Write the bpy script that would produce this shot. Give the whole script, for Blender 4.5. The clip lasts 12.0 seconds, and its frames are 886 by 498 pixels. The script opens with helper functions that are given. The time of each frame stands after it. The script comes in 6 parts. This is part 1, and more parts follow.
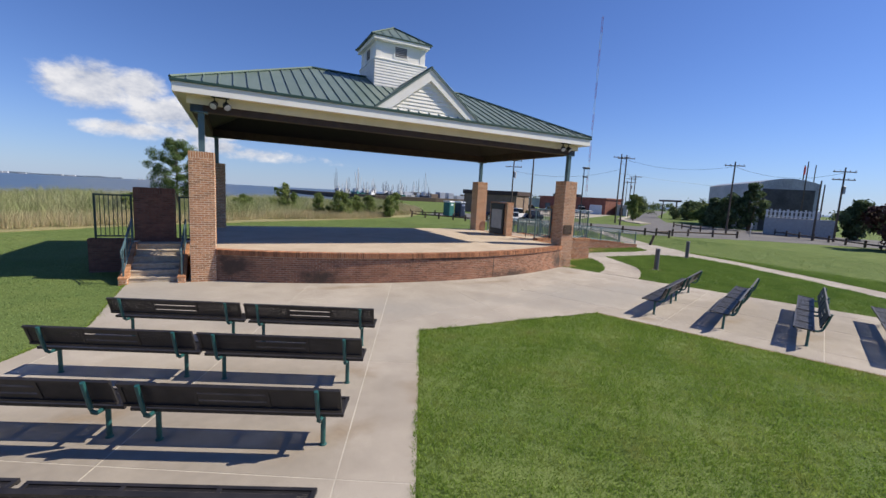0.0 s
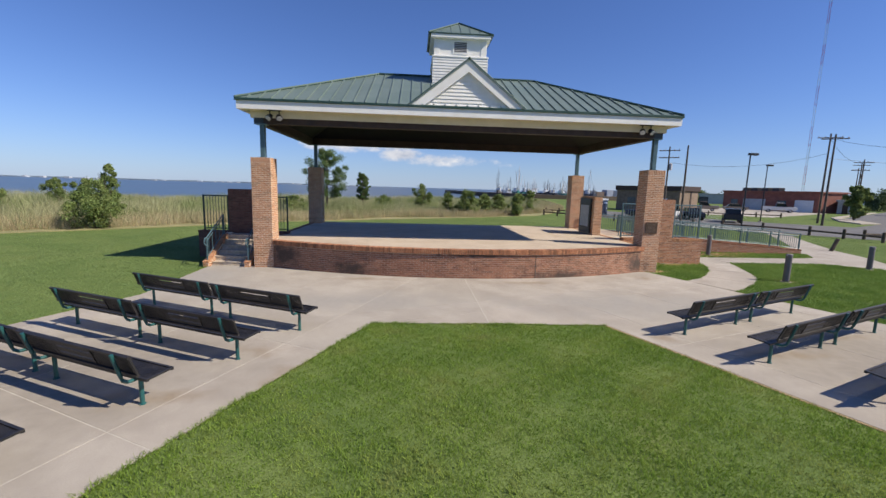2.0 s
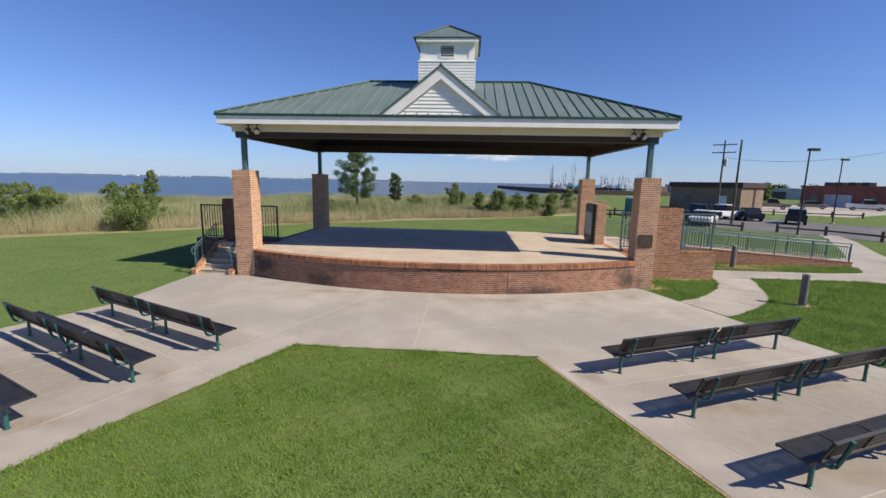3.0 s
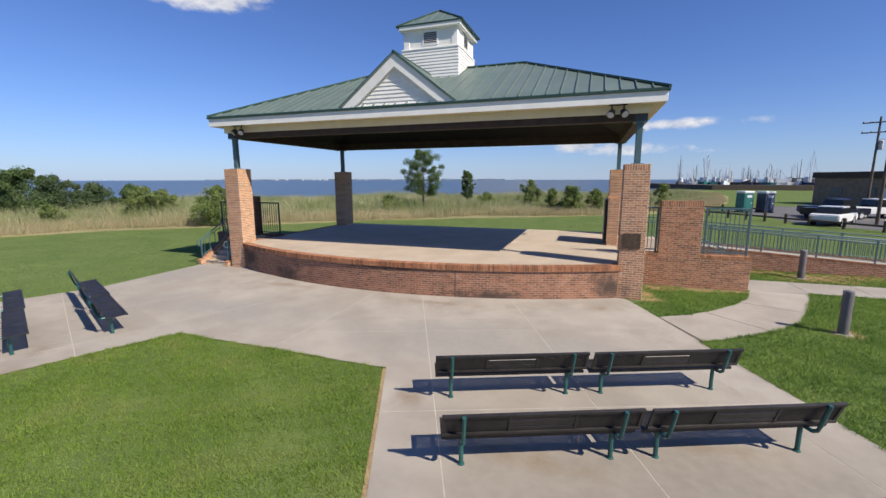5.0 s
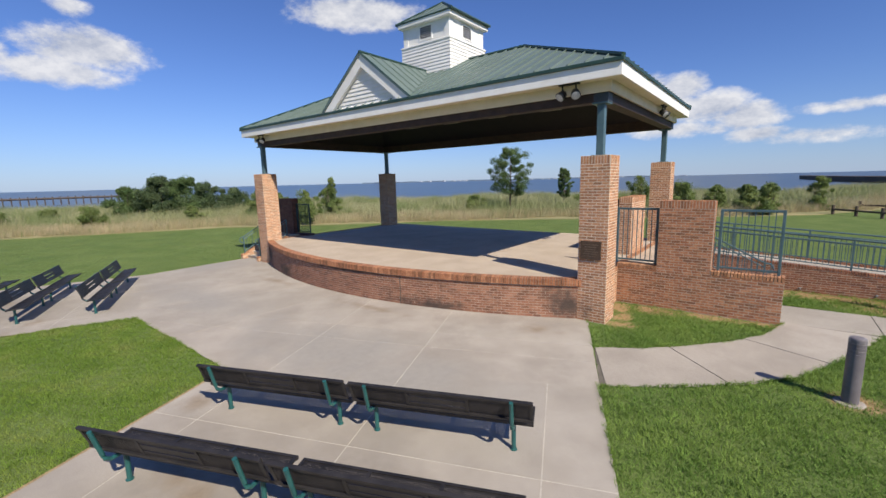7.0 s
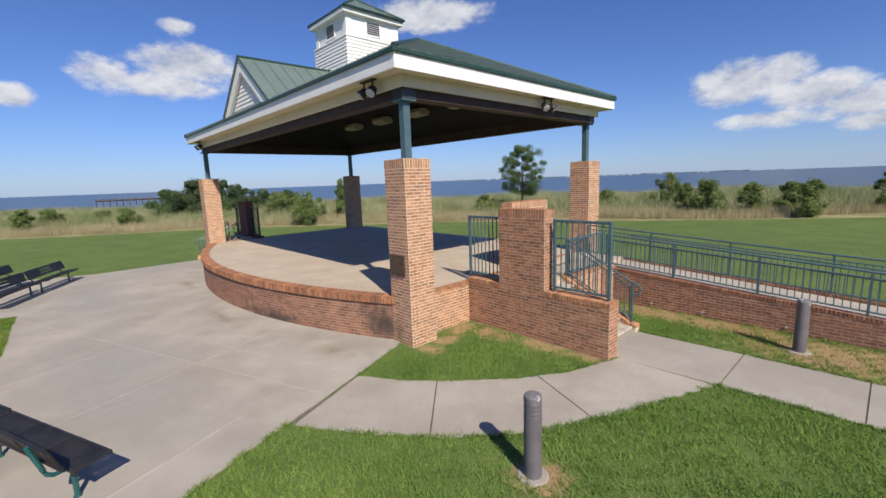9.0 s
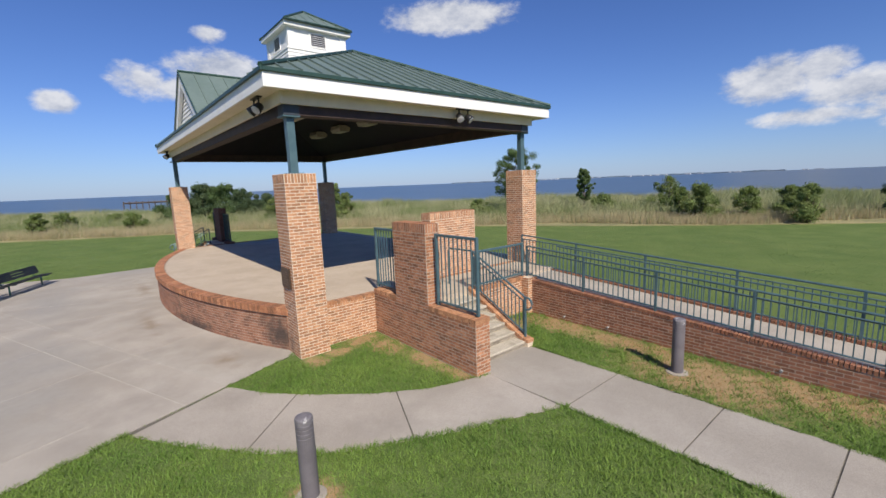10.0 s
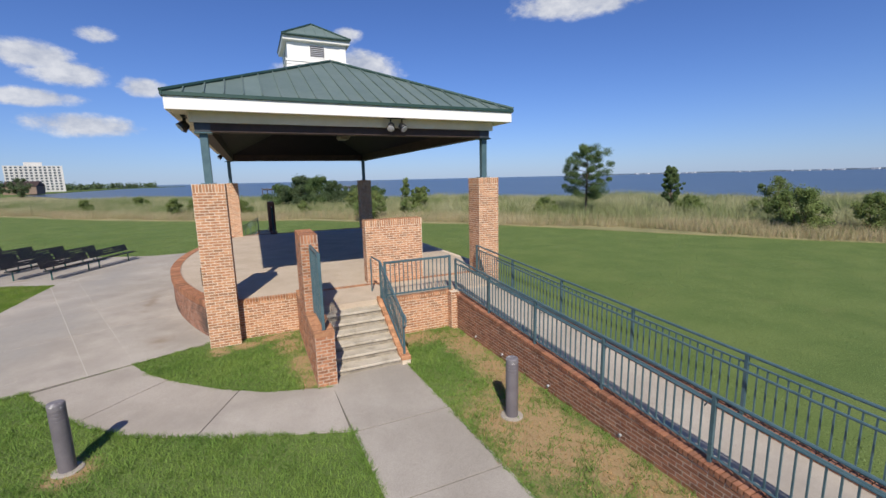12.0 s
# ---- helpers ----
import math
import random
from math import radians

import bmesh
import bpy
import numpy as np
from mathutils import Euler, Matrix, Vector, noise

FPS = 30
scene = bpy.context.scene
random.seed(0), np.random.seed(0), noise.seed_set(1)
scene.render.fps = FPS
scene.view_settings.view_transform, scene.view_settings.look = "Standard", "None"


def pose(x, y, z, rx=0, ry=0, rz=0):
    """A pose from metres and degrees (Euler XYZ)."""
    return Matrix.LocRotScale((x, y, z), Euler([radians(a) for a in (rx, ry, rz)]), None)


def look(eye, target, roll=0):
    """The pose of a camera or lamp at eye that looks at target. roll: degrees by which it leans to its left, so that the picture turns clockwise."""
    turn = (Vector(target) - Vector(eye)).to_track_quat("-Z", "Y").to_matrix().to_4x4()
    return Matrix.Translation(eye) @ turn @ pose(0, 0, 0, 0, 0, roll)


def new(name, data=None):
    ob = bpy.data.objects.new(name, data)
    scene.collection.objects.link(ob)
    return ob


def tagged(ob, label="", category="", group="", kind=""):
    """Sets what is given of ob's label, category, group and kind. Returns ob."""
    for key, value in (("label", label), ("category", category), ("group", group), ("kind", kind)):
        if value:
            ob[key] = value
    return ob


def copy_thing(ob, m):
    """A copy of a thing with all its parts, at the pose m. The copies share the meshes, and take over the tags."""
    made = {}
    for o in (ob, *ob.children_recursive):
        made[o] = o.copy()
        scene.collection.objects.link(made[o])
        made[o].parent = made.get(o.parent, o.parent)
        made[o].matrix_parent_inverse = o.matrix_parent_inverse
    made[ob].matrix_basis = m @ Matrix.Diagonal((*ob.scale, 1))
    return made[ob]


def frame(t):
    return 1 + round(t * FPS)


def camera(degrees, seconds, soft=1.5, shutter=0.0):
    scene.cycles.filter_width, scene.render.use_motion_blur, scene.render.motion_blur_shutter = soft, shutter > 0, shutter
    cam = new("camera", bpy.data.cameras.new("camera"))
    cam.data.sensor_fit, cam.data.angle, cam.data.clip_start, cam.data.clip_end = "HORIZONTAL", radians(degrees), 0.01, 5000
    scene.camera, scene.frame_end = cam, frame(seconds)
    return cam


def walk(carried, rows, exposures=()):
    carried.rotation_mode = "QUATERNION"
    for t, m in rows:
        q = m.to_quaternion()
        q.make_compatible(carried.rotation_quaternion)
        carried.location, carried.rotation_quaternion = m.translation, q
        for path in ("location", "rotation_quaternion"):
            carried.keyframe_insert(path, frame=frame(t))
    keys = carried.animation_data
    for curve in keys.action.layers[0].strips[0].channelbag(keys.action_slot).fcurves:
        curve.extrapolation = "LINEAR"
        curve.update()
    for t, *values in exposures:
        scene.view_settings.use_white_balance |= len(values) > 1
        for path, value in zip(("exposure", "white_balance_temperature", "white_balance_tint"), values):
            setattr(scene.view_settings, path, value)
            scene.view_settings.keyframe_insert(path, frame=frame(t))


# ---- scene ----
cam = camera(93.2, 12.0)
PATH = [
    (0, (-6.485, -14.870, 3.079), (-5.594, -13.098, 2.824), 3.00),
    (0.5, (-5.487, -15.157, 2.972), (-4.758, -13.314, 2.706), 2.76),
    (1, (-4.403, -15.560, 2.865), (-3.883, -13.648, 2.593), 2.27),
    (1.5, (-3.207, -15.812, 3.016), (-2.871, -13.861, 2.732), 2.01),
    (2, (-1.846, -15.761, 3.095), (-1.705, -13.787, 2.807), 1.61),
    (2.5, (-0.319, -15.563, 3.477), (-0.383, -13.588, 3.173), 1.29),
    (3, (1.114, -15.283, 3.728), (0.993, -13.312, 3.410), 1.18),
    (5, (6.221, -13.309, 3.565), (5.569, -11.447, 3.238), -0.11),
    (5.5, (7.416, -12.509, 3.516), (6.603, -10.712, 3.187), -0.38),
    (6, (8.545, -11.736, 3.483), (7.587, -10.011, 3.159), -0.96),
    (6.5, (9.675, -10.855, 3.492), (8.573, -9.217, 3.172), -1.25),
    (8.5, (13.602, -6.650, 3.501), (12.185, -5.276, 3.178), -1.92),
    (9, (14.563, -5.266, 3.514), (13.112, -3.927, 3.195), -2.08),
    (9.5, (15.489, -4.117, 3.602), (14.009, -2.809, 3.288), -2.15),
    (10, (16.514, -3.077, 3.674), (14.992, -1.817, 3.365), -2.28),
    (10.5, (17.357, -2.132, 3.763), (15.697, -1.059, 3.462), -2.80),
    (11, (17.892, -1.104, 3.867), (16.170, -0.137, 3.557), -2.53),
    (11.5, (18.484, 0.123, 3.881), (16.735, 1.037, 3.556), -2.02),
    (12, (19.083, 1.259, 4.005), (17.284, 2.067, 3.672), -1.32),
]
walk(cam, [(t, look(eye, target, roll)) for t, eye, target, roll in PATH], [(0.0, 0.36, 6680, 10), (5.0, 0.37, 6600, 10), (8.5, 0.25, 6530, 10), (12.0, 0.17, 6360, 10)])

# ---- world, sun, exposure ----
SUN = Vector((4.9, -1.72, 4.68)).normalized()      # towards the sun
sun_lamp = new("sun", bpy.data.lights.new("sun", "SUN"))
sun_lamp.data.energy, sun_lamp.data.angle, sun_lamp.data.color = 4.9, radians(0.53), (1.0, 0.92, 0.79)
sun_lamp.matrix_world = look(SUN * 60, (0, 0, 0))

# azimuth from +y towards +x, elevation, half width, half height (degrees), strength
CLOUDS = [(-8.9, 9.7, 2.6, 1.7, 1.2), (-13.1, 9.1, 4.3, 2.2, 1.15), (-6.5, 7.3, 3.8, 2.1, 1.15), (-2.8, 6.0, 3.4, 1.6, 1.1), (-8.1, 5.2, 5.4, 1.0, 1), (-1.9, 4.2, 3.0, 0.9, 1),
          (-77.3, 17.3, 1.6, 0.9, 1), (-84.1, 12.1, 2.7, 1.8, 1.05), (-76.6, 13.8, 5.4, 2.1, 1.15), (-79.0, 11.5, 5.2, 1.6, 1), (-91.5, 9.3, 1.7, 1.2, 1.05), (-48.5, 20.1, 7.0, 1.9, 1.15),
          (-108.0, 12.2, 3.1, 1.3, 1.15), (-105.7, 11.0, 3.2, 1.2, 1.1), (-103.3, 14.8, 1.7, 0.8, 0.95), (-108.5, 8.5, 3.7, 0.8, 1.05), (-105.1, 6.1, 4.4, 1.2, 1.1), (-99.6, 10.2, 2.1, 1.1, 1.1),
          (8.0, 6.3, 9.0, 0.6, 0.62), (4.0, 3.7, 8.0, 0.8, 0.6)]
world = bpy.data.worlds.new("sky")
scene.world = world
world.use_nodes = True
WN, WL = world.node_tree.nodes, world.node_tree.links
WN.clear()


def wmath(op, a, b=None, c=None, clamp=False):
    n = WN.new("ShaderNodeMath")
    n.operation, n.use_clamp = op, clamp
    for i, v in enumerate((a, b, c)):
        if v is None:
            continue
        if isinstance(v, (int, float)):
            n.inputs[i].default_value = v
        else:
            WL.new(v, n.inputs[i])
    return n.outputs[0]


def wdot(sock, vec):
    n = WN.new("ShaderNodeVectorMath")
    n.operation = "DOT_PRODUCT"
    WL.new(sock, n.inputs[0])
    n.inputs[1].default_value = vec
    return n.outputs["Value"]


sky_tex = WN.new("ShaderNodeTexSky")
sky_tex.sky_type, sky_tex.sun_disc = "NISHITA", False
sky_tex.sun_elevation = math.asin(SUN.z)
sky_tex.sun_rotation = math.atan2(SUN.x, SUN.y)
sky_tex.altitude, sky_tex.air_density, sky_tex.dust_density, sky_tex.ozone_density = 0, 1.0, 0.15, 4.0
coord = WN.new("ShaderNodeTexCoord").outputs["Generated"]
masks = None
for az, el, hw, hh, gain in CLOUDS:
    a, e = radians(az), radians(el)
    mid = Vector((math.sin(a) * math.cos(e), math.cos(a) * math.cos(e), math.sin(e)))
    side = Vector((math.cos(a), -math.sin(a), 0))
    top = side.cross(mid)
    dx = wdot(coord, side / math.tan(radians(hw * 1.25)))
    dy = wdot(coord, top / math.tan(radians(hh * 1.25)))
    r2 = wmath("ADD", wmath("MULTIPLY", dx, dx), wmath("MULTIPLY", dy, dy))
    m = wmath("MULTIPLY", wmath("SUBTRACT", 1.0, wmath("POWER", r2, 0.8)), gain)
    m = wmath("MINIMUM", m, wmath("SUBTRACT", wmath("MULTIPLY", wmath("GREATER_THAN", wdot(coord, mid), 0.5), 4.0), 2.0))
    masks = m if masks is None else wmath("MAXIMUM", masks, m)
puffs = WN.new("ShaderNodeTexNoise")
puffs.inputs["Scale"].default_value, puffs.inputs["Detail"].default_value, puffs.inputs["Roughness"].default_value = 14, 9, 0.64
stretch = WN.new("ShaderNodeMapping")
stretch.inputs["Scale"].default_value = (1, 1, 1.7)
WL.new(coord, stretch.inputs["Vector"])
WL.new(stretch.outputs[0], puffs.inputs["Vector"])
field = wmath("ADD", wmath("MULTIPLY", wmath("MAXIMUM", masks, -1.0), 1.1), wmath("MULTIPLY", wmath("SUBTRACT", puffs.outputs["Fac"], 0.5), 2.4))
cover = WN.new("ShaderNodeMapRange")
cover.interpolation_type = "SMOOTHSTEP"
WL.new(field, cover.inputs["Value"])
cover.inputs["From Min"].default_value, cover.inputs["From Max"].default_value = 0.10, 0.95
# the side of each puff that faces the sun is lighter
shift = WN.new("ShaderNodeVectorMath")
shift.operation = "ADD"
WL.new(stretch.outputs[0], shift.inputs[0])
shift.inputs[1].default_value = tuple(Vector((SUN.x, SUN.y, SUN.z * 1.7)) * 0.030)
puffs_lit = WN.new("ShaderNodeTexNoise")
puffs_lit.inputs["Scale"].default_value, puffs_lit.inputs["Detail"].default_value, puffs_lit.inputs["Roughness"].default_value = 14, 9, 0.64
WL.new(shift.outputs[0], puffs_lit.inputs["Vector"])
tone = WN.new("ShaderNodeValToRGB")
tone.color_ramp.elements[0].color, tone.color_ramp.elements[1].color = (4.2, 4.6, 5.6, 1), (8.0, 8.0, 8.2, 1)
WL.new(wmath("ADD", wmath("MULTIPLY", wmath("SUBTRACT", puffs.outputs["Fac"], puffs_lit.outputs["Fac"]), 2.4), 0.60), tone.inputs["Fac"])
mix = WN.new("ShaderNodeMix")
mix.data_type = "RGBA"
WL.new(wmath("MULTIPLY", cover.outputs[0], 0.92), mix.inputs["Factor"])
tint = WN.new("ShaderNodeMix")
tint.data_type, tint.blend_type = "RGBA", "MULTIPLY"
tint.inputs["Factor"].default_value, tint.inputs["B"].default_value = 1.0, (0.60, 0.745, 1.14, 1)
WL.new(sky_tex.outputs[0], tint.inputs["A"])
# pale blue haze low over the horizon
haze = WN.new("ShaderNodeMix")
haze.data_type = "RGBA"
haze.inputs["B"].default_value = (3.9, 5.1, 7.3, 1)
WL.new(wmath("MULTIPLY", wmath("POWER", 2.718, wmath("MULTIPLY", wmath("MAXIMUM", wdot(coord, (0, 0, 1)), 0.0), -15.0)), 0.55), haze.inputs["Factor"])
WL.new(tint.outputs["Result"], haze.inputs["A"])
WL.new(haze.outputs["Result"], mix.inputs["A"])
WL.new(tone.outputs[0], mix.inputs["B"])
back = WN.new("ShaderNodeBackground")
back.inputs["Strength"].default_value = 0.085
WL.new(mix.outputs["Result"], back.inputs["Color"])
WL.new(back.outputs[0], WN.new("ShaderNodeOutputWorld").inputs[0])


# ---- materials ----
def surf(name, c1, c2, scale=3.0, rough=0.8, bump=0.15, bscale=60.0, metal=0.0, stain=None, stain_scale=0.5, stain_at=(0.55, 0.75), vary=0.0, spec=0.5, grain=0.25):
    """A procedural surface: two colours mixed by noise, grain, stains, relief and a shift of tone from piece to piece."""
    m = bpy.data.materials.new(name)
    m.use_nodes = True
    n, l = m.node_tree.nodes, m.node_tree.links
    b = n["Principled BSDF"]
    pos = n.new("ShaderNodeNewGeometry")

    def noise_node(s, detail=6, r=0.6):
        t = n.new("ShaderNodeTexNoise")
        t.inputs["Scale"].default_value, t.inputs["Detail"].default_value, t.inputs["Roughness"].default_value = s, detail, r
        l.new(pos.outputs["Position"], t.inputs["Vector"])
        return t

    def blend(fac, a, bb, mode="MIX"):
        x = n.new("ShaderNodeMix")
        x.data_type, x.blend_type = "RGBA", mode
        for key, v in (("Factor", fac), ("A", a), ("B", bb)):
            s = x.inputs[key]
            if isinstance(v, (int, float)):
                s.default_value = v
            elif isinstance(v, tuple):
                s.default_value = (*v, 1)
            else:
                l.new(v, s)
        return x.outputs["Result"]

    def remap(v, lo, hi, a=0.0, c=1.0):
        x = n.new("ShaderNodeMapRange")
        x.interpolation_type = "SMOOTHSTEP"
        l.new(v, x.inputs["Value"])
        x.inputs["From Min"].default_value, x.inputs["From Max"].default_value = lo, hi
        x.inputs["To Min"].default_value, x.inputs["To Max"].default_value = a, c
        return x.outputs[0]

    big = noise_node(scale)
    fine = noise_node(bscale, 4)
    col = blend(remap(big.outputs["Fac"], 0.35, 0.65), c1, c2)
    if vary:
        info = n.new("ShaderNodeObjectInfo")
        add = n.new("ShaderNodeMath")
        add.operation = "ADD"
        l.new(pos.outputs["Random Per Island"], add.inputs[0])
        l.new(info.outputs["Random"], add.inputs[1])
        fr = n.new("ShaderNodeMath")
        fr.operation = "FRACT"
        l.new(add.outputs[0], fr.inputs[0])
        ramp = n.new("ShaderNodeValToRGB")
        e = ramp.color_ramp.elements
        e[0].color, e[1].color = (*(1 - vary,) * 3, 1), (*(1 + vary,) * 3, 1)
        mid = e.new(0.5)
        mid.color = (1 + vary * 0.25, 1 - vary * 0.12, 1 - vary * 0.3, 1)
        l.new(fr.outputs[0], ramp.inputs["Fac"])
        col = blend(1.0, col, ramp.outputs["Color"], "MULTIPLY")
    if grain:
        col = blend(1.0, col, blend(remap(fine.outputs["Fac"], 0.3, 0.7), (1 - grain,) * 3, (1 + grain * 0.6,) * 3), "MULTIPLY")
    if stain:
        st = noise_node(stain_scale, 8, 0.65)
        col = blend(remap(st.outputs["Fac"], *stain_at, 0.0, 0.85), col, stain)
    l.new(col, b.inputs["Base Color"])
    b.inputs["Roughness"].default_value, b.inputs["Metallic"].default_value = rough, metal
    b.inputs["Specular IOR Level"].default_value = spec
    if bump:
        bn = n.new("ShaderNodeBump")
        bn.inputs["Strength"].default_value, bn.inputs["Distance"].default_value = bump, 0.02
        l.new(fine.outputs["Fac"], bn.inputs["Height"])
        l.new(bn.outputs[0], b.inputs["Normal"])
    return m


M_BRICK = surf("brick clay", (0.370, 0.182, 0.092), (0.495, 0.268, 0.144), 9, 0.85, 0.3, 160, vary=0.27, stain=(0.24, 0.125, 0.075), stain_scale=1.1, stain_at=(0.60, 0.85))
M_RAMPBRICK = surf("red facing brick", (0.235, 0.100, 0.056), (0.325, 0.155, 0.088), 6, 0.86, 0.3, 160, vary=0.26, stain=(0.115, 0.062, 0.043), stain_scale=0.8, stain_at=(0.54, 0.82))
M_RAMPMORTAR = surf("tan mortar", (0.40, 0.31, 0.235), (0.50, 0.40, 0.31), 6, 0.95, 0.2, 200)
M_SCREENBRICK = surf("orange-red facing brick", (0.300, 0.135, 0.070), (0.415, 0.205, 0.108), 12, 0.85, 0.3, 160, vary=0.34, stain=(0.165, 0.080, 0.05), stain_scale=1.4, stain_at=(0.57, 0.84))
# roof shade over the left screen wall is put into these two colours
M_SHADEBRICK = surf("shade-coloured red brick", (0.13, 0.056, 0.043), (0.18, 0.08, 0.058), 5, 0.88, 0.3, 160, vary=0.22)
M_SHADEMORTAR = surf("shade-coloured mortar", (0.13, 0.085, 0.066), (0.17, 0.115, 0.09), 4, 0.95, 0.2, 200)
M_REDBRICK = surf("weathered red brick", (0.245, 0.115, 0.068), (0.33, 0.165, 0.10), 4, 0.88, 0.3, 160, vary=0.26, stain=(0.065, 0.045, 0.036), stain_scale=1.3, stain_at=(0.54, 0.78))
M_MORTAR = surf("mortar", (0.63, 0.52, 0.40), (0.73, 0.61, 0.475), 6, 0.95, 0.2, 200)
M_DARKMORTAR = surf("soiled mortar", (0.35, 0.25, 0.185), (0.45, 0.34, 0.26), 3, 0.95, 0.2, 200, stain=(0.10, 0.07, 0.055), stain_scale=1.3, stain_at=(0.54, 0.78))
M_CONC = surf("broom-finished concrete", (0.352, 0.314, 0.266), (0.418, 0.377, 0.324), 0.7, 0.9, 0.25, 110, stain=(0.285, 0.252, 0.213), stain_scale=0.5, stain_at=(0.45, 0.72), vary=0.05)
M_JOINT = surf("joint filler", (0.45, 0.41, 0.35), (0.54, 0.495, 0.425), 3, 0.95, 0.1)
M_DARKJOINT = surf("dark joint", (0.10, 0.09, 0.075), (0.16, 0.14, 0.11), 3, 0.95, 0.1)
M_DECK = surf("stage concrete", (0.46, 0.372, 0.282), (0.53, 0.438, 0.338), 0.9, 0.85, 0.15, 120, stain=(0.39, 0.31, 0.235), stain_scale=0.6)
M_STEP = surf("step concrete", (0.42, 0.37, 0.29), (0.52, 0.46, 0.37), 3, 0.9, 0.25, 90, stain=(0.22, 0.19, 0.15), stain_scale=2.5, stain_at=(0.5, 0.75))
# darker, more mottled copy of the step concrete, for the risers
M_RISER = surf("darker riser concrete", (0.27, 0.235, 0.185), (0.36, 0.315, 0.25), 5, 0.92, 0.3, 90, stain=(0.13, 0.11, 0.085), stain_scale=3.0, stain_at=(0.48, 0.72))
# browner copy of the step concrete with darker blotches, for the left stairs
M_STEPBROWN = surf("browner step concrete", (0.42, 0.345, 0.26), (0.52, 0.44, 0.34), 7, 0.9, 0.3, 90, stain=(0.16, 0.12, 0.085), stain_scale=2.5, stain_at=(0.52, 0.78))
M_ROOF = surf("green standing-seam metal", (0.135, 0.185, 0.165), (0.16, 0.21, 0.19), 0.8, 0.42, 0.03, 8, metal=0.15, vary=0.06, grain=0.05)
M_ROOFTRIM = surf("dark green trim metal", (0.025, 0.06, 0.05), (0.035, 0.075, 0.06), 2, 0.45, 0.02, 20, metal=0.2, grain=0.05)
M_WHITE = surf("white paint", (0.78, 0.76, 0.72), (0.83, 0.82, 0.79), 2, 0.6, 0.04, 80, grain=0.05, stain=(0.66, 0.63, 0.57), stain_scale=1.3, stain_at=(0.6, 0.9))
M_CREAM = surf("cream painted soffit", (0.66, 0.59, 0.43), (0.71, 0.64, 0.48), 2, 0.65, 0.05, 60, grain=0.06)
M_SIDING = surf("white lap siding", (0.76, 0.74, 0.70), (0.82, 0.80, 0.76), 3, 0.6, 0.05, 90, grain=0.05)
M_LOUVRE = surf("grey louvre", (0.42, 0.42, 0.44), (0.50, 0.50, 0.52), 5, 0.6, 0.02, grain=0.05)
M_BEAM = surf("dark stained timber", (0.040, 0.024, 0.021), (0.058, 0.034, 0.028), 4, 0.7, 0.2, 90)
# brown ceiling boards taken down to near black for the shade under the roof
M_SHADECEIL = surf("plank ceiling, shade in the colour", (0.008, 0.004, 0.005), (0.012, 0.007, 0.008), 3, 0.8, 0.15, 70)
M_POST = surf("blue-green painted steel", (0.065, 0.12, 0.14), (0.085, 0.145, 0.165), 5, 0.4, 0.03, 60, metal=0.1, grain=0.08)
M_DARKPLATE = surf("dark slate-blue painted steel", (0.030, 0.038, 0.048), (0.042, 0.052, 0.064), 4, 0.5, 0.03, 60, grain=0.08)
M_RAIL = surf("blue-green painted rail steel", (0.062, 0.115, 0.135), (0.085, 0.145, 0.165), 6, 0.42, 0.03, 60, metal=0.1, grain=0.1)
# darker copy of the rail steel, with the shaded wall's tone coloured in
M_SHADERAIL = surf("shade-coloured rail steel", (0.02, 0.045, 0.045), (0.03, 0.06, 0.058), 6, 0.42, 0.03, 60, metal=0.1, grain=0.1)
M_LEG = surf("teal painted steel", (0.016, 0.085, 0.085), (0.024, 0.115, 0.11), 6, 0.38, 0.03, 70, metal=0.1, grain=0.1, stain=(0.10, 0.06, 0.04), stain_scale=6, stain_at=(0.68, 0.8))
M_SLAT = surf("black coated bench steel", (0.014, 0.013, 0.014), (0.028, 0.025, 0.025), 5, 0.5, 0.05, 90, grain=0.2)
M_BOLL = surf("grey-brown bollard paint", (0.128, 0.115, 0.124), (0.158, 0.142, 0.152), 3, 0.55, 0.03, 60, grain=0.06)
M_BOLLCAP = surf("pale cap", (0.16, 0.145, 0.155), (0.20, 0.185, 0.195), 8, 0.6, 0.05, 90, stain=(0.62, 0.60, 0.58), stain_scale=9.0, stain_at=(0.56, 0.66))
M_PLAQUE = surf("bronze plaque", (0.10, 0.065, 0.045), (0.14, 0.09, 0.06), 12, 0.45, 0.2, 120, metal=0.5)
M_BRONZE = surf("worn bronze lettering", (0.17, 0.12, 0.085), (0.20, 0.14, 0.10), 12, 0.4, 0.1, metal=0.5)
M_PANEL = surf("pale grey notice panel", (0.34, 0.35, 0.36), (0.42, 0.43, 0.44), 4, 0.5, 0.03)
M_BLACK = surf("black metal", (0.012, 0.012, 0.013), (0.02, 0.02, 0.022), 4, 0.45, 0.05)
M_LENS = surf("lamp glass", (0.45, 0.45, 0.46), (0.55, 0.55, 0.56), 4, 0.15, 0.0)
M_DOME = surf("cream lamp housing", (0.30, 0.26, 0.19), (0.36, 0.31, 0.23), 4, 0.5, 0.0)
M_GRASS = surf("lawn", (0.108, 0.158, 0.046), (0.142, 0.190, 0.058), 0.55, 0.95, 0.4, 38, grain=0.4, stain=(0.19, 0.185, 0.075), stain_scale=0.35, stain_at=(0.55, 0.88), spec=0.1)
M_BLADE = surf("grass blades", (0.170, 0.280, 0.046), (0.240, 0.350, 0.066), 0.9, 0.8, 0.0, vary=0.24, grain=0.0, spec=0.2, stain=(0.31, 0.30, 0.12), stain_scale=0.9, stain_at=(0.48, 0.80))
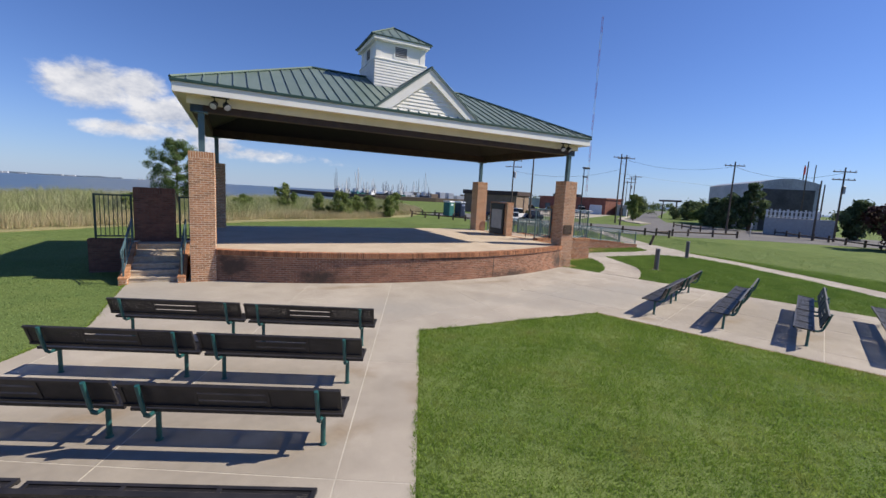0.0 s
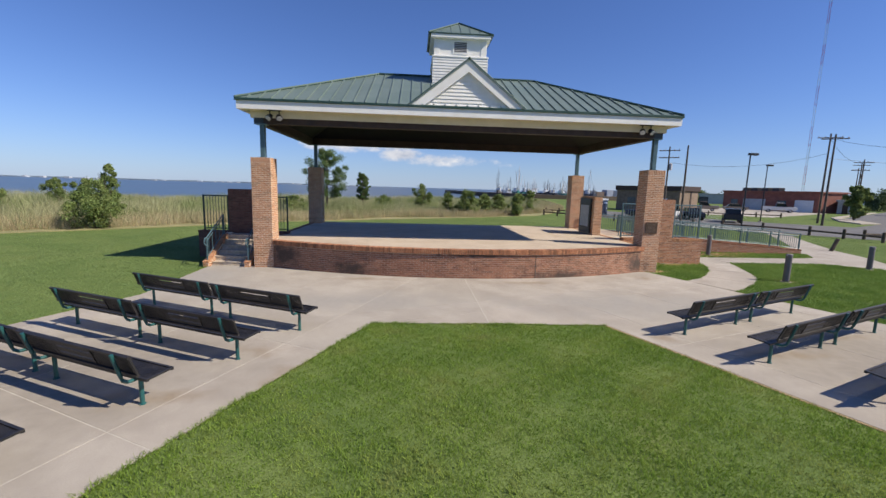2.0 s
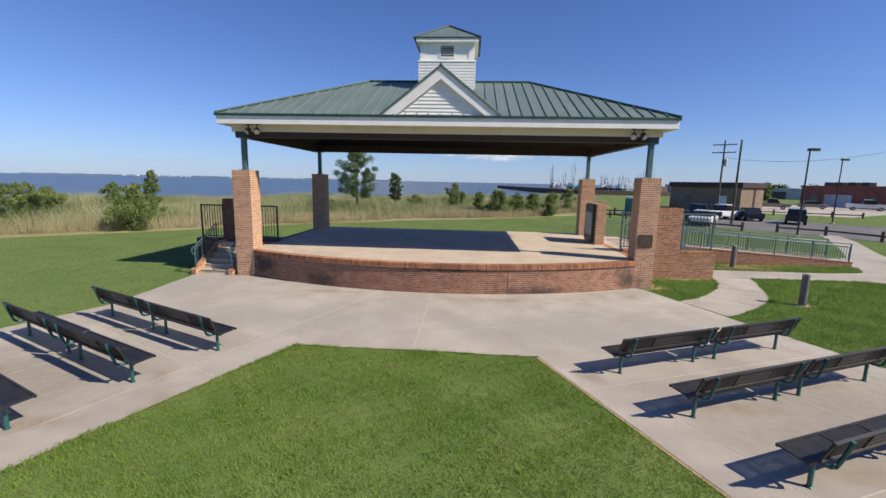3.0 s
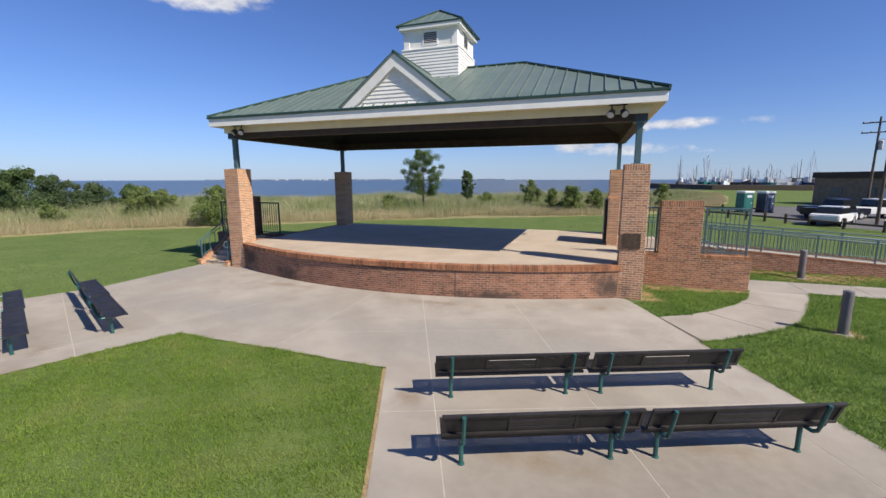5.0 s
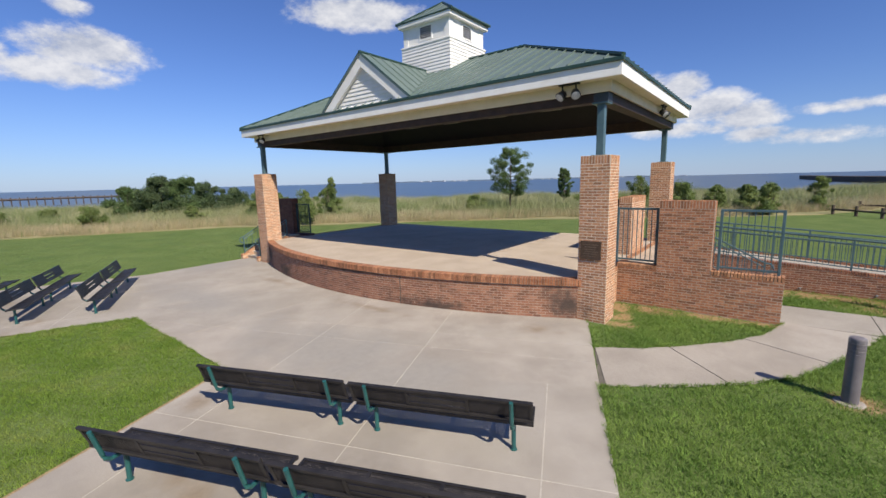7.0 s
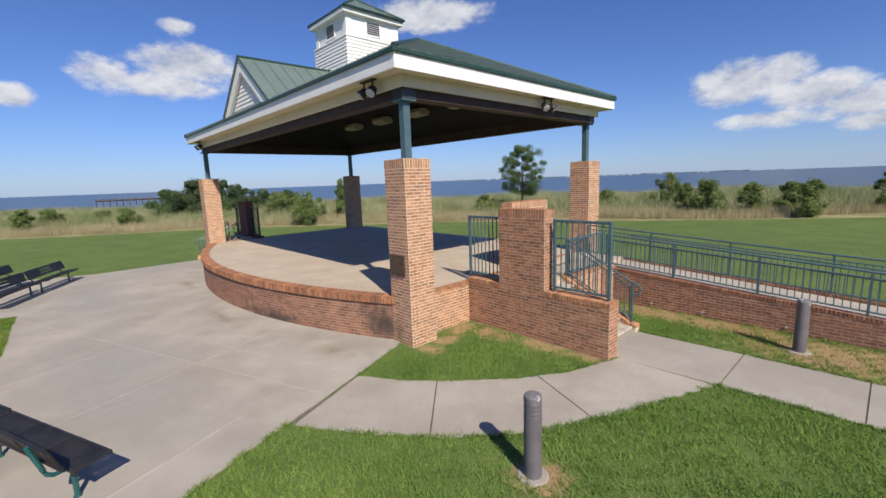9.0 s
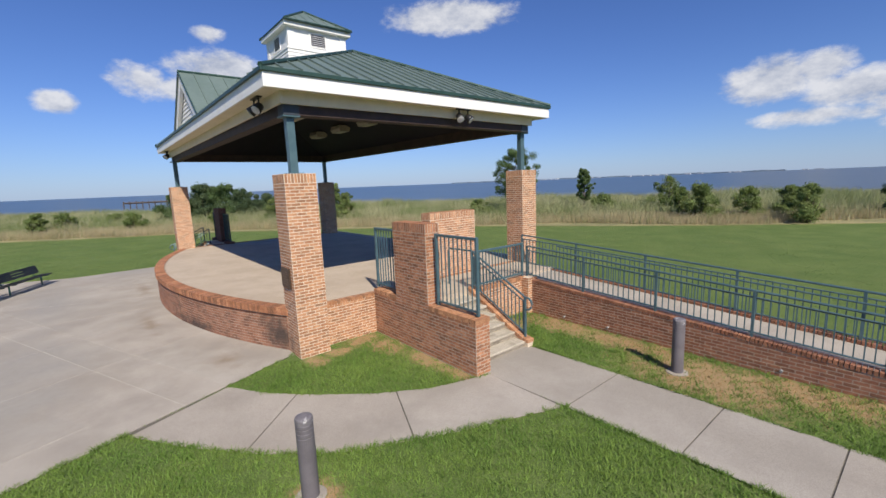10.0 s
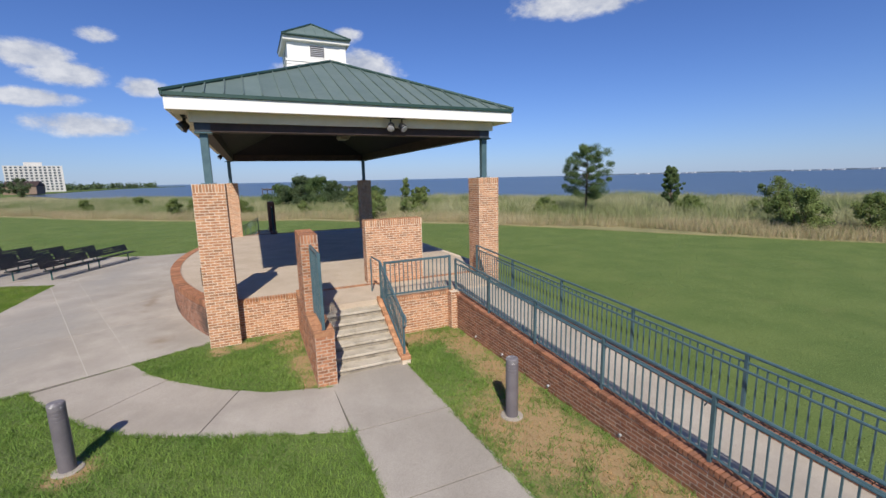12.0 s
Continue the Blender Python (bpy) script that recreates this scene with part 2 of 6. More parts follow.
M_LUSHBLADE = surf("lush grass blades", (0.142, 0.250, 0.052), (0.206, 0.320, 0.072), 0.9, 0.8, 0.0, vary=0.26, grain=0.0, spec=0.2, stain=(0.27, 0.27, 0.11), stain_scale=0.6, stain_at=(0.60, 0.86))
M_FARBLADE = surf("distant grass blades", (0.158, 0.242, 0.088), (0.212, 0.290, 0.114), 0.3, 0.85, 0.0, vary=0.16, grain=0.0, spec=0.1, stain=(0.270, 0.275, 0.125), stain_scale=0.14, stain_at=(0.55, 0.82))
M_DRYBLADE = surf("dry grass blades", (0.36, 0.25, 0.12), (0.46, 0.335, 0.17), 2.0, 0.85, 0.0, vary=0.35, grain=0.0, spec=0.1)
M_STRAW = surf("bare straw soil", (0.30, 0.21, 0.10), (0.40, 0.29, 0.15), 3, 0.95, 0.6, 50, grain=0.4, stain=(0.13, 0.15, 0.04), stain_scale=3)
M_MARSH = surf("marsh reeds", (0.275, 0.310, 0.155), (0.430, 0.425, 0.258), 0.16, 0.9, 0.0, vary=0.18, grain=0.0, spec=0.1, stain=(0.195, 0.255, 0.095), stain_scale=0.26, stain_at=(0.47, 0.60))
M_REED = surf("dry reeds", (0.39, 0.34, 0.212), (0.50, 0.435, 0.285), 0.3, 0.9, 0.0, vary=0.3, grain=0.0, spec=0.1)
M_MARSHBED = surf("marsh bed", (0.22, 0.21, 0.09), (0.32, 0.28, 0.13), 0.3, 0.95, 0.5, 9, grain=0.4)
M_LEAF = surf("bush leaves", (0.132, 0.198, 0.062), (0.212, 0.278, 0.098), 0.7, 0.7, 0.0, vary=0.35, grain=0.0, spec=0.2)
M_PINE = surf("pine needles", (0.074, 0.135, 0.050), (0.122, 0.190, 0.072), 0.7, 0.7, 0.0, vary=0.4, grain=0.0, spec=0.2)
M_DARKLEAF = surf("dark foliage", (0.072, 0.120, 0.058), (0.118, 0.170, 0.084), 0.5, 0.7, 0.0, vary=0.4, grain=0.0, spec=0.2)
M_MAROON = surf("maroon foliage", (0.045, 0.022, 0.02), (0.075, 0.035, 0.03), 0.5, 0.7, 0.0, vary=0.4, grain=0.0, spec=0.2)
M_BARK = surf("bark", (0.10, 0.075, 0.055), (0.16, 0.12, 0.09), 6, 0.95, 0.5, 40)
M_ASPH = surf("grey asphalt", (0.105, 0.102, 0.105), (0.145, 0.14, 0.14), 0.4, 0.92, 0.2, 60, grain=0.2)
M_TIMBER = surf("dark fence timber", (0.07, 0.052, 0.04), (0.12, 0.092, 0.068), 4, 0.9, 0.3, 50)
M_POLE = surf("weathered pole timber", (0.09, 0.07, 0.055), (0.14, 0.11, 0.085), 3, 0.9, 0.2, 40)
M_TAN = surf("tan block wall", (0.20, 0.145, 0.105), (0.26, 0.19, 0.14), 2, 0.9, 0.1, 20)
M_FARBRICK = surf("far red brick", (0.20, 0.075, 0.055), (0.26, 0.10, 0.075), 1, 0.9, 0.1, 20)
M_METALSHED = surf("grey metal cladding", (0.33, 0.35, 0.38), (0.42, 0.44, 0.47), 0.4, 0.5, 0.05, 5, metal=0.2)
M_SHED2 = surf("dark opening", (0.05, 0.05, 0.055), (0.09, 0.09, 0.095), 0.5, 0.8, 0.05, 5)
M_CARW = surf("white car paint", (0.70, 0.70, 0.70), (0.74, 0.74, 0.74), 1, 0.25, 0.0, grain=0.0)
M_CARD = surf("dark car paint", (0.015, 0.018, 0.028), (0.02, 0.024, 0.035), 1, 0.2, 0.0, grain=0.0)
M_NAVYCAR = surf("blue car paint", (0.02, 0.03, 0.09), (0.03, 0.04, 0.11), 1, 0.22, 0.0, grain=0.0)
M_CART = surf("tan car paint", (0.27, 0.22, 0.17), (0.30, 0.25, 0.20), 1, 0.25, 0.0, grain=0.0)
M_GLASS = surf("tinted car glass", (0.015, 0.018, 0.02), (0.02, 0.024, 0.027), 1, 0.08, 0.0, grain=0.0)
M_TYRE = surf("tyre rubber", (0.012, 0.012, 0.012), (0.02, 0.02, 0.02), 4, 0.85, 0.1)
M_TEAL = surf("teal plastic", (0.02, 0.14, 0.13), (0.03, 0.17, 0.16), 2, 0.5, 0.02)
M_PLASTW = surf("pale roof plastic", (0.66, 0.68, 0.70), (0.72, 0.74, 0.76), 2, 0.5, 0.02)
M_NAVY = surf("navy plastic", (0.03, 0.045, 0.085), (0.04, 0.06, 0.10), 2, 0.5, 0.02)
M_HULL = surf("boat white", (0.66, 0.67, 0.68), (0.74, 0.75, 0.76), 0.5, 0.5, 0.02)
# distance haze is put into these two pale blue-grey colours
M_HAZYLAND = surf("far shore", (0.16, 0.21, 0.27), (0.24, 0.29, 0.34), 0.01, 0.95, 0.0)
M_HAZETINT = surf("far buildings, haze in the colour", (0.34, 0.38, 0.44), (0.44, 0.47, 0.52), 0.01, 0.9, 0.0)
M_TOWER = surf("pale tower concrete", (0.58, 0.56, 0.53), (0.66, 0.64, 0.61), 0.05, 0.8, 0.0)
M_WINDOW = surf("dark window glass", (0.06, 0.075, 0.09), (0.09, 0.11, 0.13), 0.5, 0.2, 0.0)
M_RED = surf("red paint", (0.45, 0.03, 0.02), (0.5, 0.04, 0.03), 1, 0.6, 0.0)
M_SEA = surf("sea water", (0.036, 0.054, 0.074), (0.054, 0.072, 0.092), 0.02, 0.30, 0.0, grain=0.0)
wn, wl = M_SEA.node_tree.nodes, M_SEA.node_tree.links
wave = wn.new("ShaderNodeTexNoise")
wave.inputs["Scale"].default_value, wave.inputs["Detail"].default_value = 0.9, 6
wmap = wn.new("ShaderNodeMapping")
wmap.inputs["Scale"].default_value = (0.35, 1.0, 1.0)
wl.new(wn.new("ShaderNodeNewGeometry").outputs["Position"], wmap.inputs["Vector"])
wl.new(wmap.outputs[0], wave.inputs["Vector"])
wbump = wn.new("ShaderNodeBump")
wbump.inputs["Strength"].default_value, wbump.inputs["Distance"].default_value = 0.5, 0.05
wl.new(wave.outputs["Fac"], wbump.inputs["Height"])
wl.new(wbump.outputs[0], wn["Principled BSDF"].inputs["Normal"])




def leafy(m, share=0.35):
    """Lets part of the light through thin leaves and blades."""
    n, l = m.node_tree.nodes, m.node_tree.links
    b = n["Principled BSDF"]
    tr = n.new("ShaderNodeBsdfTranslucent")
    l.new(b.inputs["Base Color"].links[0].from_socket, tr.inputs["Color"])
    mx_ = n.new("ShaderNodeMixShader")
    mx_.inputs[0].default_value = share
    l.new(b.outputs[0], mx_.inputs[1])
    l.new(tr.outputs[0], mx_.inputs[2])
    l.new(mx_.outputs[0], n["Material Output"].inputs["Surface"])


leafy(M_BLADE, 0.45)
for m_ in (M_LUSHBLADE, M_FARBLADE, M_DRYBLADE, M_MARSH, M_REED, M_LEAF, M_PINE, M_DARKLEAF):
    leafy(m_, 0.3)

# worn bare spots in the lawn: middle, half width, half depth
BARE = [(9.55, 4.85, 0.45, 0.8), (10.5, 5.65, 1.3, 0.5), (12.2, 5.6, 1.6, 0.5), (14.0, 5.0, 1.5, 0.95), (15.3, 5.5, 1.3, 0.55), (16.6, 5.85, 1.4, 0.22), (18.6, 5.85, 1.1, 0.2), (12.0, -1.45, 0.36, 0.34), (18.5, 1.33, 0.36, 0.36),
        (7.75, 1.6, 0.36, 0.6), (8.5, 1.8, 0.6, 0.4), (9.7, 1.95, 0.7, 0.3), (10.7, 2.0, 0.5, 0.25), (8.1, 0.2, 0.35, 0.25), (8.0, 0.8, 0.25, 0.35)]


def spots(m, places, dark, light, wide=3.5, fine=22.0, rag=1.6, lo=-0.15, hi=0.45):
    """Ragged spots of another colour; each place: middle x, y, z and half sizes."""
    n, l = m.node_tree.nodes, m.node_tree.links

    def mth(op, a, b_):
        q = n.new("ShaderNodeMath")
        q.operation = op
        for i, v in enumerate((a, b_)):
            if isinstance(v, (int, float)):
                q.inputs[i].default_value = v
            else:
                l.new(v, q.inputs[i])
        return q.outputs[0]

    def vmath(op, a, b_=None):
        q = n.new("ShaderNodeVectorMath")
        q.operation = op
        l.new(a, q.inputs[0])
        if b_ is not None:
            q.inputs[1].default_value = b_
        return q

    def noise_at(scale):
        t = n.new("ShaderNodeTexNoise")
        t.inputs["Scale"].default_value, t.inputs["Detail"].default_value = scale, 8
        l.new(pos, t.inputs["Vector"])
        return t.outputs["Fac"]

    pos = n.new("ShaderNodeNewGeometry").outputs["Position"]
    best = None
    for cx, cy, cz, rx, ry, rz in places:
        far = vmath("LENGTH", vmath("DIVIDE", vmath("SUBTRACT", pos, (cx, cy, cz)).outputs[0], (rx, ry, rz)).outputs[0])
        v = mth("SUBTRACT", 1.0, far.outputs["Value"])
        best = v if best is None else mth("MAXIMUM", best, v)
    mr = n.new("ShaderNodeMapRange")
    mr.interpolation_type = "SMOOTHSTEP"
    l.new(mth("ADD", best, mth("MULTIPLY", mth("SUBTRACT", noise_at(wide), 0.5), rag)), mr.inputs["Value"])
    mr.inputs["From Min"].default_value, mr.inputs["From Max"].default_value = lo, hi
    ramp = n.new("ShaderNodeValToRGB")
    ramp.color_ramp.elements[0].color, ramp.color_ramp.elements[1].color = (*dark, 1), (*light, 1)
    l.new(noise_at(fine), ramp.inputs["Fac"])
    x = n.new("ShaderNodeMix")
    x.data_type = "RGBA"
    l.new(mr.outputs[0], x.inputs["Factor"])
    base = n["Principled BSDF"].inputs["Base Color"]
    l.new(base.links[0].from_socket, x.inputs["A"])
    l.new(ramp.outputs["Color"], x.inputs["B"])
    l.new(x.outputs["Result"], base)


spots(M_GRASS, [(cx, cy, 0, rx, ry, 1) for cx, cy, rx, ry in BARE], (0.24, 0.165, 0.085), (0.43, 0.31, 0.17), 5.0, 30.0, 1.4, -0.30, 0.50)
# greyer, dirtier slabs under the benches
spots(M_CONC, [(7.6, -8.8, 0, 4.2, 2.6, 1), (9.5, -12.0, 0, 3.5, 2.5, 1), (-7.5, -8.8, 0, 3.6, 2.2, 1)], (0.215, 0.190, 0.163), (0.33, 0.292, 0.248), 1.1, 6.0, 1.5, -0.2, 0.8)
# greyer weathering over the open slabs before the stage
spots(M_CONC, [(4.2, -4.9, 0, 5.0, 1.7, 1), (-3.5, -4.6, 0, 4.5, 1.3, 1), (-8.6, -1.5, 0, 1.6, 2.5, 1)], (0.265, 0.245, 0.218), (0.355, 0.328, 0.29), 0.9, 7.0, 1.6, -0.1, 1.0)
# rusty dirt washed over the slabs round the bench feet
spots(M_CONC, [(5.6, -8.35, 0, 1.5, 0.35, 1), (7.9, -7.35, 0, 1.3, 0.3, 1), (6.3, -9.9, 0, 1.5, 0.4, 1), (8.8, -8.8, 0, 1.2, 0.35, 1), (3.6, -7.4, 0, 0.6, 0.5, 1), (-4.6, -8.1, 0, 0.7, 0.5, 1), (-5.6, -9.9, 0, 1.4, 0.4, 1), (-8.2, -8.4, 0, 1.3, 0.35, 1), (-3.9, -9.4, 0, 0.5, 0.9, 1),
               (6.6, -1.2, 0, 0.8, 0.5, 1), (2.0, -2.2, 0, 2.2, 0.35, 1), (-3.5, -1.9, 0, 2.0, 0.35, 1)], (0.19, 0.145, 0.10), (0.33, 0.265, 0.195), 2.2, 14.0, 1.8, 0.1, 1.3)
# black mould on the brickwork beside the pedestal and at the foot of the curved wall's ends
for m_ in (M_BRICK, M_MORTAR):
    spots(m_, [(8.25, 2.1, 0.45, 0.32, 0.3, 0.55), (8.35, 2.1, 0.85, 0.15, 0.3, 0.35), (7.3, -0.1, 0.3, 0.3, 0.2, 0.4)], (0.05, 0.035, 0.03), (0.13, 0.085, 0.06), 5.0, 30.0, 1.2, 0.0, 0.9)
for m_ in (M_REDBRICK, M_DARKMORTAR):
    spots(m_, [(6.9, -0.15, 0.35, 0.6, 0.8, 0.6), (-6.6, -0.2, 0.5, 1.2, 0.8, 0.6), (-4.0, -1.1, 0.2, 1.2, 0.6, 0.35), (3.5, -1.3, 0.1, 1.6, 0.6, 0.25), (0.5, -1.7, 0.85, 3.0, 0.4, 0.12)], (0.04, 0.03, 0.026), (0.12, 0.08, 0.06), 4.0, 30.0, 1.6, 0.0, 0.9)

# ---- mesh helpers ----
def box(bm, x0, x1, y0, y1, z0, z1, m=None):
    r = bmesh.ops.create_cube(bm, size=1, matrix=Matrix.Translation(((x0 + x1) / 2, (y0 + y1) / 2, (z0 + z1) / 2)) @ Matrix.Diagonal((abs(x1 - x0), abs(y1 - y0), abs(z1 - z0), 1)))
    if m is not None:
        bmesh.ops.transform(bm, matrix=m, verts=r["verts"])
    return r["verts"]


def rounded_box(x0, x1, y0, y1, z0, z1, r=0.02, seg=2, m=None):
    bm = bmesh.new()
    box(bm, x0, x1, y0, y1, z0, z1)
    bmesh.ops.bevel(bm, geom=bm.edges[:], offset=r, segments=seg, affect="EDGES", profile=0.5)
    if m is not None:
        bmesh.ops.transform(bm, matrix=m, verts=bm.verts)
    return bm


def prism(bm, poly, z0, z1):
    lo = [bm.verts.new((x, y, z0)) for x, y in poly]
    hi = [bm.verts.new((x, y, z1)) for x, y in poly]
    k = len(poly)
    bm.faces.new(hi)
    bm.faces.new(lo[::-1])
    for i in range(k):
        bm.faces.new((lo[i], lo[(i + 1) % k], hi[(i + 1) % k], hi[i]))


def solid(bm, pts, faces):
    v = [bm.verts.new(p) for p in pts]
    for f in faces:
        bm.faces.new([v[i] for i in f])


def tube(bm, pts, r, n=8, r_end=None, cap=True):
    """A round bar along a line of points."""
    pts = [Vector(p) for p in pts]
    rings = []
    for i, p in enumerate(pts):
        d = (pts[min(i + 1, len(pts) - 1)] - pts[max(i - 1, 0)]).normalized()
        a = d.cross(Vector((0, 0, 1)) if abs(d.z) < 0.9 else Vector((1, 0, 0))).normalized()
        b = d.cross(a)
        rr = r if r_end is None else r + (r_end - r) * i / (len(pts) - 1)
        rings.append([bm.verts.new(p + a * rr * math.cos(2 * math.pi * k / n) + b * rr * math.sin(2 * math.pi * k / n)) for k in range(n)])
    for q, s in zip(rings, rings[1:]):
        for k in range(n):
            bm.faces.new((q[k], q[(k + 1) % n], s[(k + 1) % n], s[k]))
    if cap:
        bm.faces.new(rings[0][::-1])
        bm.faces.new(rings[-1])


def lathe(bm, profile, n=20, cx=0.0, cy=0.0):
    rings = [[bm.verts.new((cx + r * math.cos(2 * math.pi * k / n), cy + r * math.sin(2 * math.pi * k / n), z)) for k in range(n)] for r, z in profile]
    for q, s in zip(rings, rings[1:]):
        for k in range(n):
            bm.faces.new((q[k], q[(k + 1) % n], s[(k + 1) % n], s[k]))
    bm.faces.new(rings[0][::-1])
    bm.faces.new(rings[-1])


def finish(name, bm, material, smooth=False):
    bmesh.ops.recalc_face_normals(bm, faces=bm.faces)
    me = bpy.data.meshes.new(name)
    bm.to_mesh(me)
    bm.free()
    me.materials.append(material)
    if smooth:
        me.polygons.foreach_set("use_smooth", [True] * len(me.polygons))
    return me


def part(name, bm, material, parent, label="", smooth=False):
    ob = new(name, finish(name, bm, material, smooth))
    ob.parent = parent
    return tagged(ob, label)


def thing(name, label, category, group="", kind="", at=None):
    ob = new(name)
    ob.empty_display_size = 0.2
    if at is not None:
        ob.matrix_basis = at
    return tagged(ob, label, category, group, kind)


def single(name, bm, material, label, category, group="", kind="", smooth=False):
    return tagged(new(name, finish(name, bm, material, smooth)), label, category, group, kind)


def mesh_from(name, verts, faces, material):
    """A mesh from arrays; all faces have the same number of corners."""
    verts, faces = np.asarray(verts, dtype=np.float32), np.asarray(faces, dtype=np.int32)
    me = bpy.data.meshes.new(name)
    me.vertices.add(len(verts))
    me.vertices.foreach_set("co", verts.ravel())
    k = faces.shape[1]
    me.loops.add(faces.size)
    me.loops.foreach_set("vertex_index", faces.ravel())
    me.polygons.add(len(faces))
    me.polygons.foreach_set("loop_start", np.arange(len(faces), dtype=np.int32) * k)
    me.polygons.foreach_set("use_smooth", np.zeros(len(faces), dtype=bool))
    me.update(calc_edges=True)
    me.materials.append(material)
    return me


def inside(px, py, poly):
    hit = np.zeros(len(px), dtype=bool)
    k = len(poly)
    for i in range(k):
        (x1, y1), (x2, y2) = poly[i], poly[(i + 1) % k]
        if y1 == y2:
            continue
        hit ^= ((y1 > py) != (y2 > py)) & (px < (x2 - x1) * (py - y1) / (y2 - y1) + x1)
    return hit


# ---- brick laying ----
CUBE = np.array([(x, y, z) for x in (-.5, .5) for y in (-.5, .5) for z in (-.5, .5)], dtype=np.float32)
CUBE_F = np.array([(0, 1, 3, 2), (4, 6, 7, 5), (0, 4, 5, 1), (2, 3, 7, 6), (0, 2, 6, 4), (1, 5, 7, 3)], dtype=np.int32)
UNIT = {}


def unit_brick(material):
    if material.name not in UNIT:
        UNIT[material.name] = mesh_from("brick", CUBE, CUBE_F, material)
    return UNIT[material.name]


COURSE, LONG, GAP = 0.0677, 0.203, 0.0165
BRNG = random.Random(5)


def wall_face(o, u, n, length, z0, z1, ends=(0, 0), soldier=False, top=None):
    """Bricks over one upright face: o its low corner, u along, n outwards. top(s): the wall's height at s metres along."""
    out = []
    o, u, n = Vector(o), Vector(u).normalized(), Vector(n).normalized()
    w, h = (COURSE, LONG) if soldier else (LONG, COURSE)
    rows = int(round((z1 - z0) / h))
    for r in range(max(rows, 1)):
        zb = z0 + r * h
        a0 = 0.011 if (r + ends[0]) % 2 else 0.0
        a1 = length - (0.011 if (r + ends[1]) % 2 else 0.0)
        s = a0 - (w / 2 if r % 2 and not soldier else 0)
        while s < a1 - 0.012:
            b0, b1 = max(s, a0), min(s + w, a1)
            hh = h
            if top is not None:
                hh = min(h, top((b0 + b1) / 2) - zb)
            if b1 - b0 > 0.025 and hh > 0.02:
                proud = BRNG.uniform(-0.0015, 0.0015)
                c = o + u * ((b0 + b1) / 2) + n * (proud - 0.0085) + Vector((0, 0, zb + hh / 2))
                out.append((c, u * (b1 - b0 - GAP), n * 0.012, Vector((0, 0, hh - GAP))))
            s += w
    return out


def cap_row(p, q, across, z, depth=0.075, width=COURSE):
    """Bricks on edge over the top of a wall from p to q."""
    p, q = Vector(p), Vector(q)
    u = (q - p).normalized()
    p, q = p - u * 0.009, q + u * 0.009
    n = Vector((-u.y, u.x, 0)).normalized()
    k = int((q - p).length / width)
    step = (q - p) / k
    return [(p + step * (i + 0.5) + Vector((0, 0, z - depth / 2 + BRNG.uniform(-0.002, 0.002))), u * (step.length - GAP), n * across, Vector((0, 0, depth))) for i in range(k)]


def lay(bricks, parent, material, singles=0, sort=None):
    """Bricks under a wall: the first singles as objects of their own, the rest joined."""
    if sort is not None:
        bricks = sorted(bricks, key=sort)
    me = unit_brick(material)
    for c, u, n, z in bricks[:singles]:
        ob = new("brick", me)
        ob.parent = parent
        m = Matrix.Identity(4)
        for i, v in enumerate((u, n, z)):
            m.col[i] = (*v, 0)
        m.col[3] = (*c, 1)
        ob.matrix_basis = m
    rest = bricks[singles:]
    if rest:
        c = np.array([b[0] for b in rest], dtype=np.float32)
        ax = np.array([[b[1], b[2], b[3]] for b in rest], dtype=np.float32)
        v = c[:, None, :] + np.einsum("ij,bjk->bik", CUBE, ax)
        f = CUBE_F[None] + (np.arange(len(rest)) * 8)[:, None, None]
        ob = new("brickwork", mesh_from("brickwork", v.reshape(-1, 3), f.reshape(-1, 4), material))
        ob.parent = parent
        tagged(ob, kind="stuff")


# ---- ground, water, paving ----
SHORE = [(900, 330), (400, 240), (150, 196), (70, 172), (34, 150), (24, 105), (14, 74), (-10, 64), (-35, 47), (-60, 17), (-120, -33), (-300, -122), (-420, -132), (-700, -158), (-900, -110), (-1500, -700)]
EDGES = [(4500, 700)] + SHORE + [(-4500, -1500)]
bm = bmesh.new()
top_ring = [bm.verts.new((x, y, 0)) for x, y in EDGES]
far_ring = [bm.verts.new((x, -4500, 0)) for x, y in EDGES]
low_ring = [bm.verts.new((x - 1, y + 2.5, -1.6)) for x, y in EDGES]
for i in range(len(EDGES) - 1):
    bm.faces.new((top_ring[i], top_ring[i + 1], far_ring[i + 1], far_ring[i]))
    bm.faces.new((top_ring[i], top_ring[i + 1], low_ring[i + 1], low_ring[i]))
single("ground", bm, M_GRASS, "mown green lawn with paler worn patches", "lawn", kind="structure")
bm = bmesh.new()
prism(bm, [(-4600, -1800), (4600, -600), (4600, 4600), (-4600, 4600)], -2.2, -0.55)
single("water", bm, M_SEA, "dark blue bay water with small waves", "water", kind="structure")

WEDGE = [(-2.75, -6.48), (2.70, -6.56), (4.85, -11.6), (7.5, -18.5), (-7.5, -18.5), (-4.9, -11.4)]
APRON = [(-9.4, 0.9), (-9.2, -4.2), (-2.75, -6.48), (2.70, -6.56), (8.68, -3.14), (7.2, 0.5), (6.5, 2.0), (-6.5, 2.0)]
WING_L = [(-9.2, -4.2), (-10.2, -6.6), (-15.1, -18.5), (-7.5, -18.5), (-4.9, -11.4), (-2.75, -6.48)]
WING_R = [(2.70, -6.56), (4.85, -11.6), (7.5, -18.5), (15.0, -18.5), (10.05, -6.5), (8.68, -3.14)]


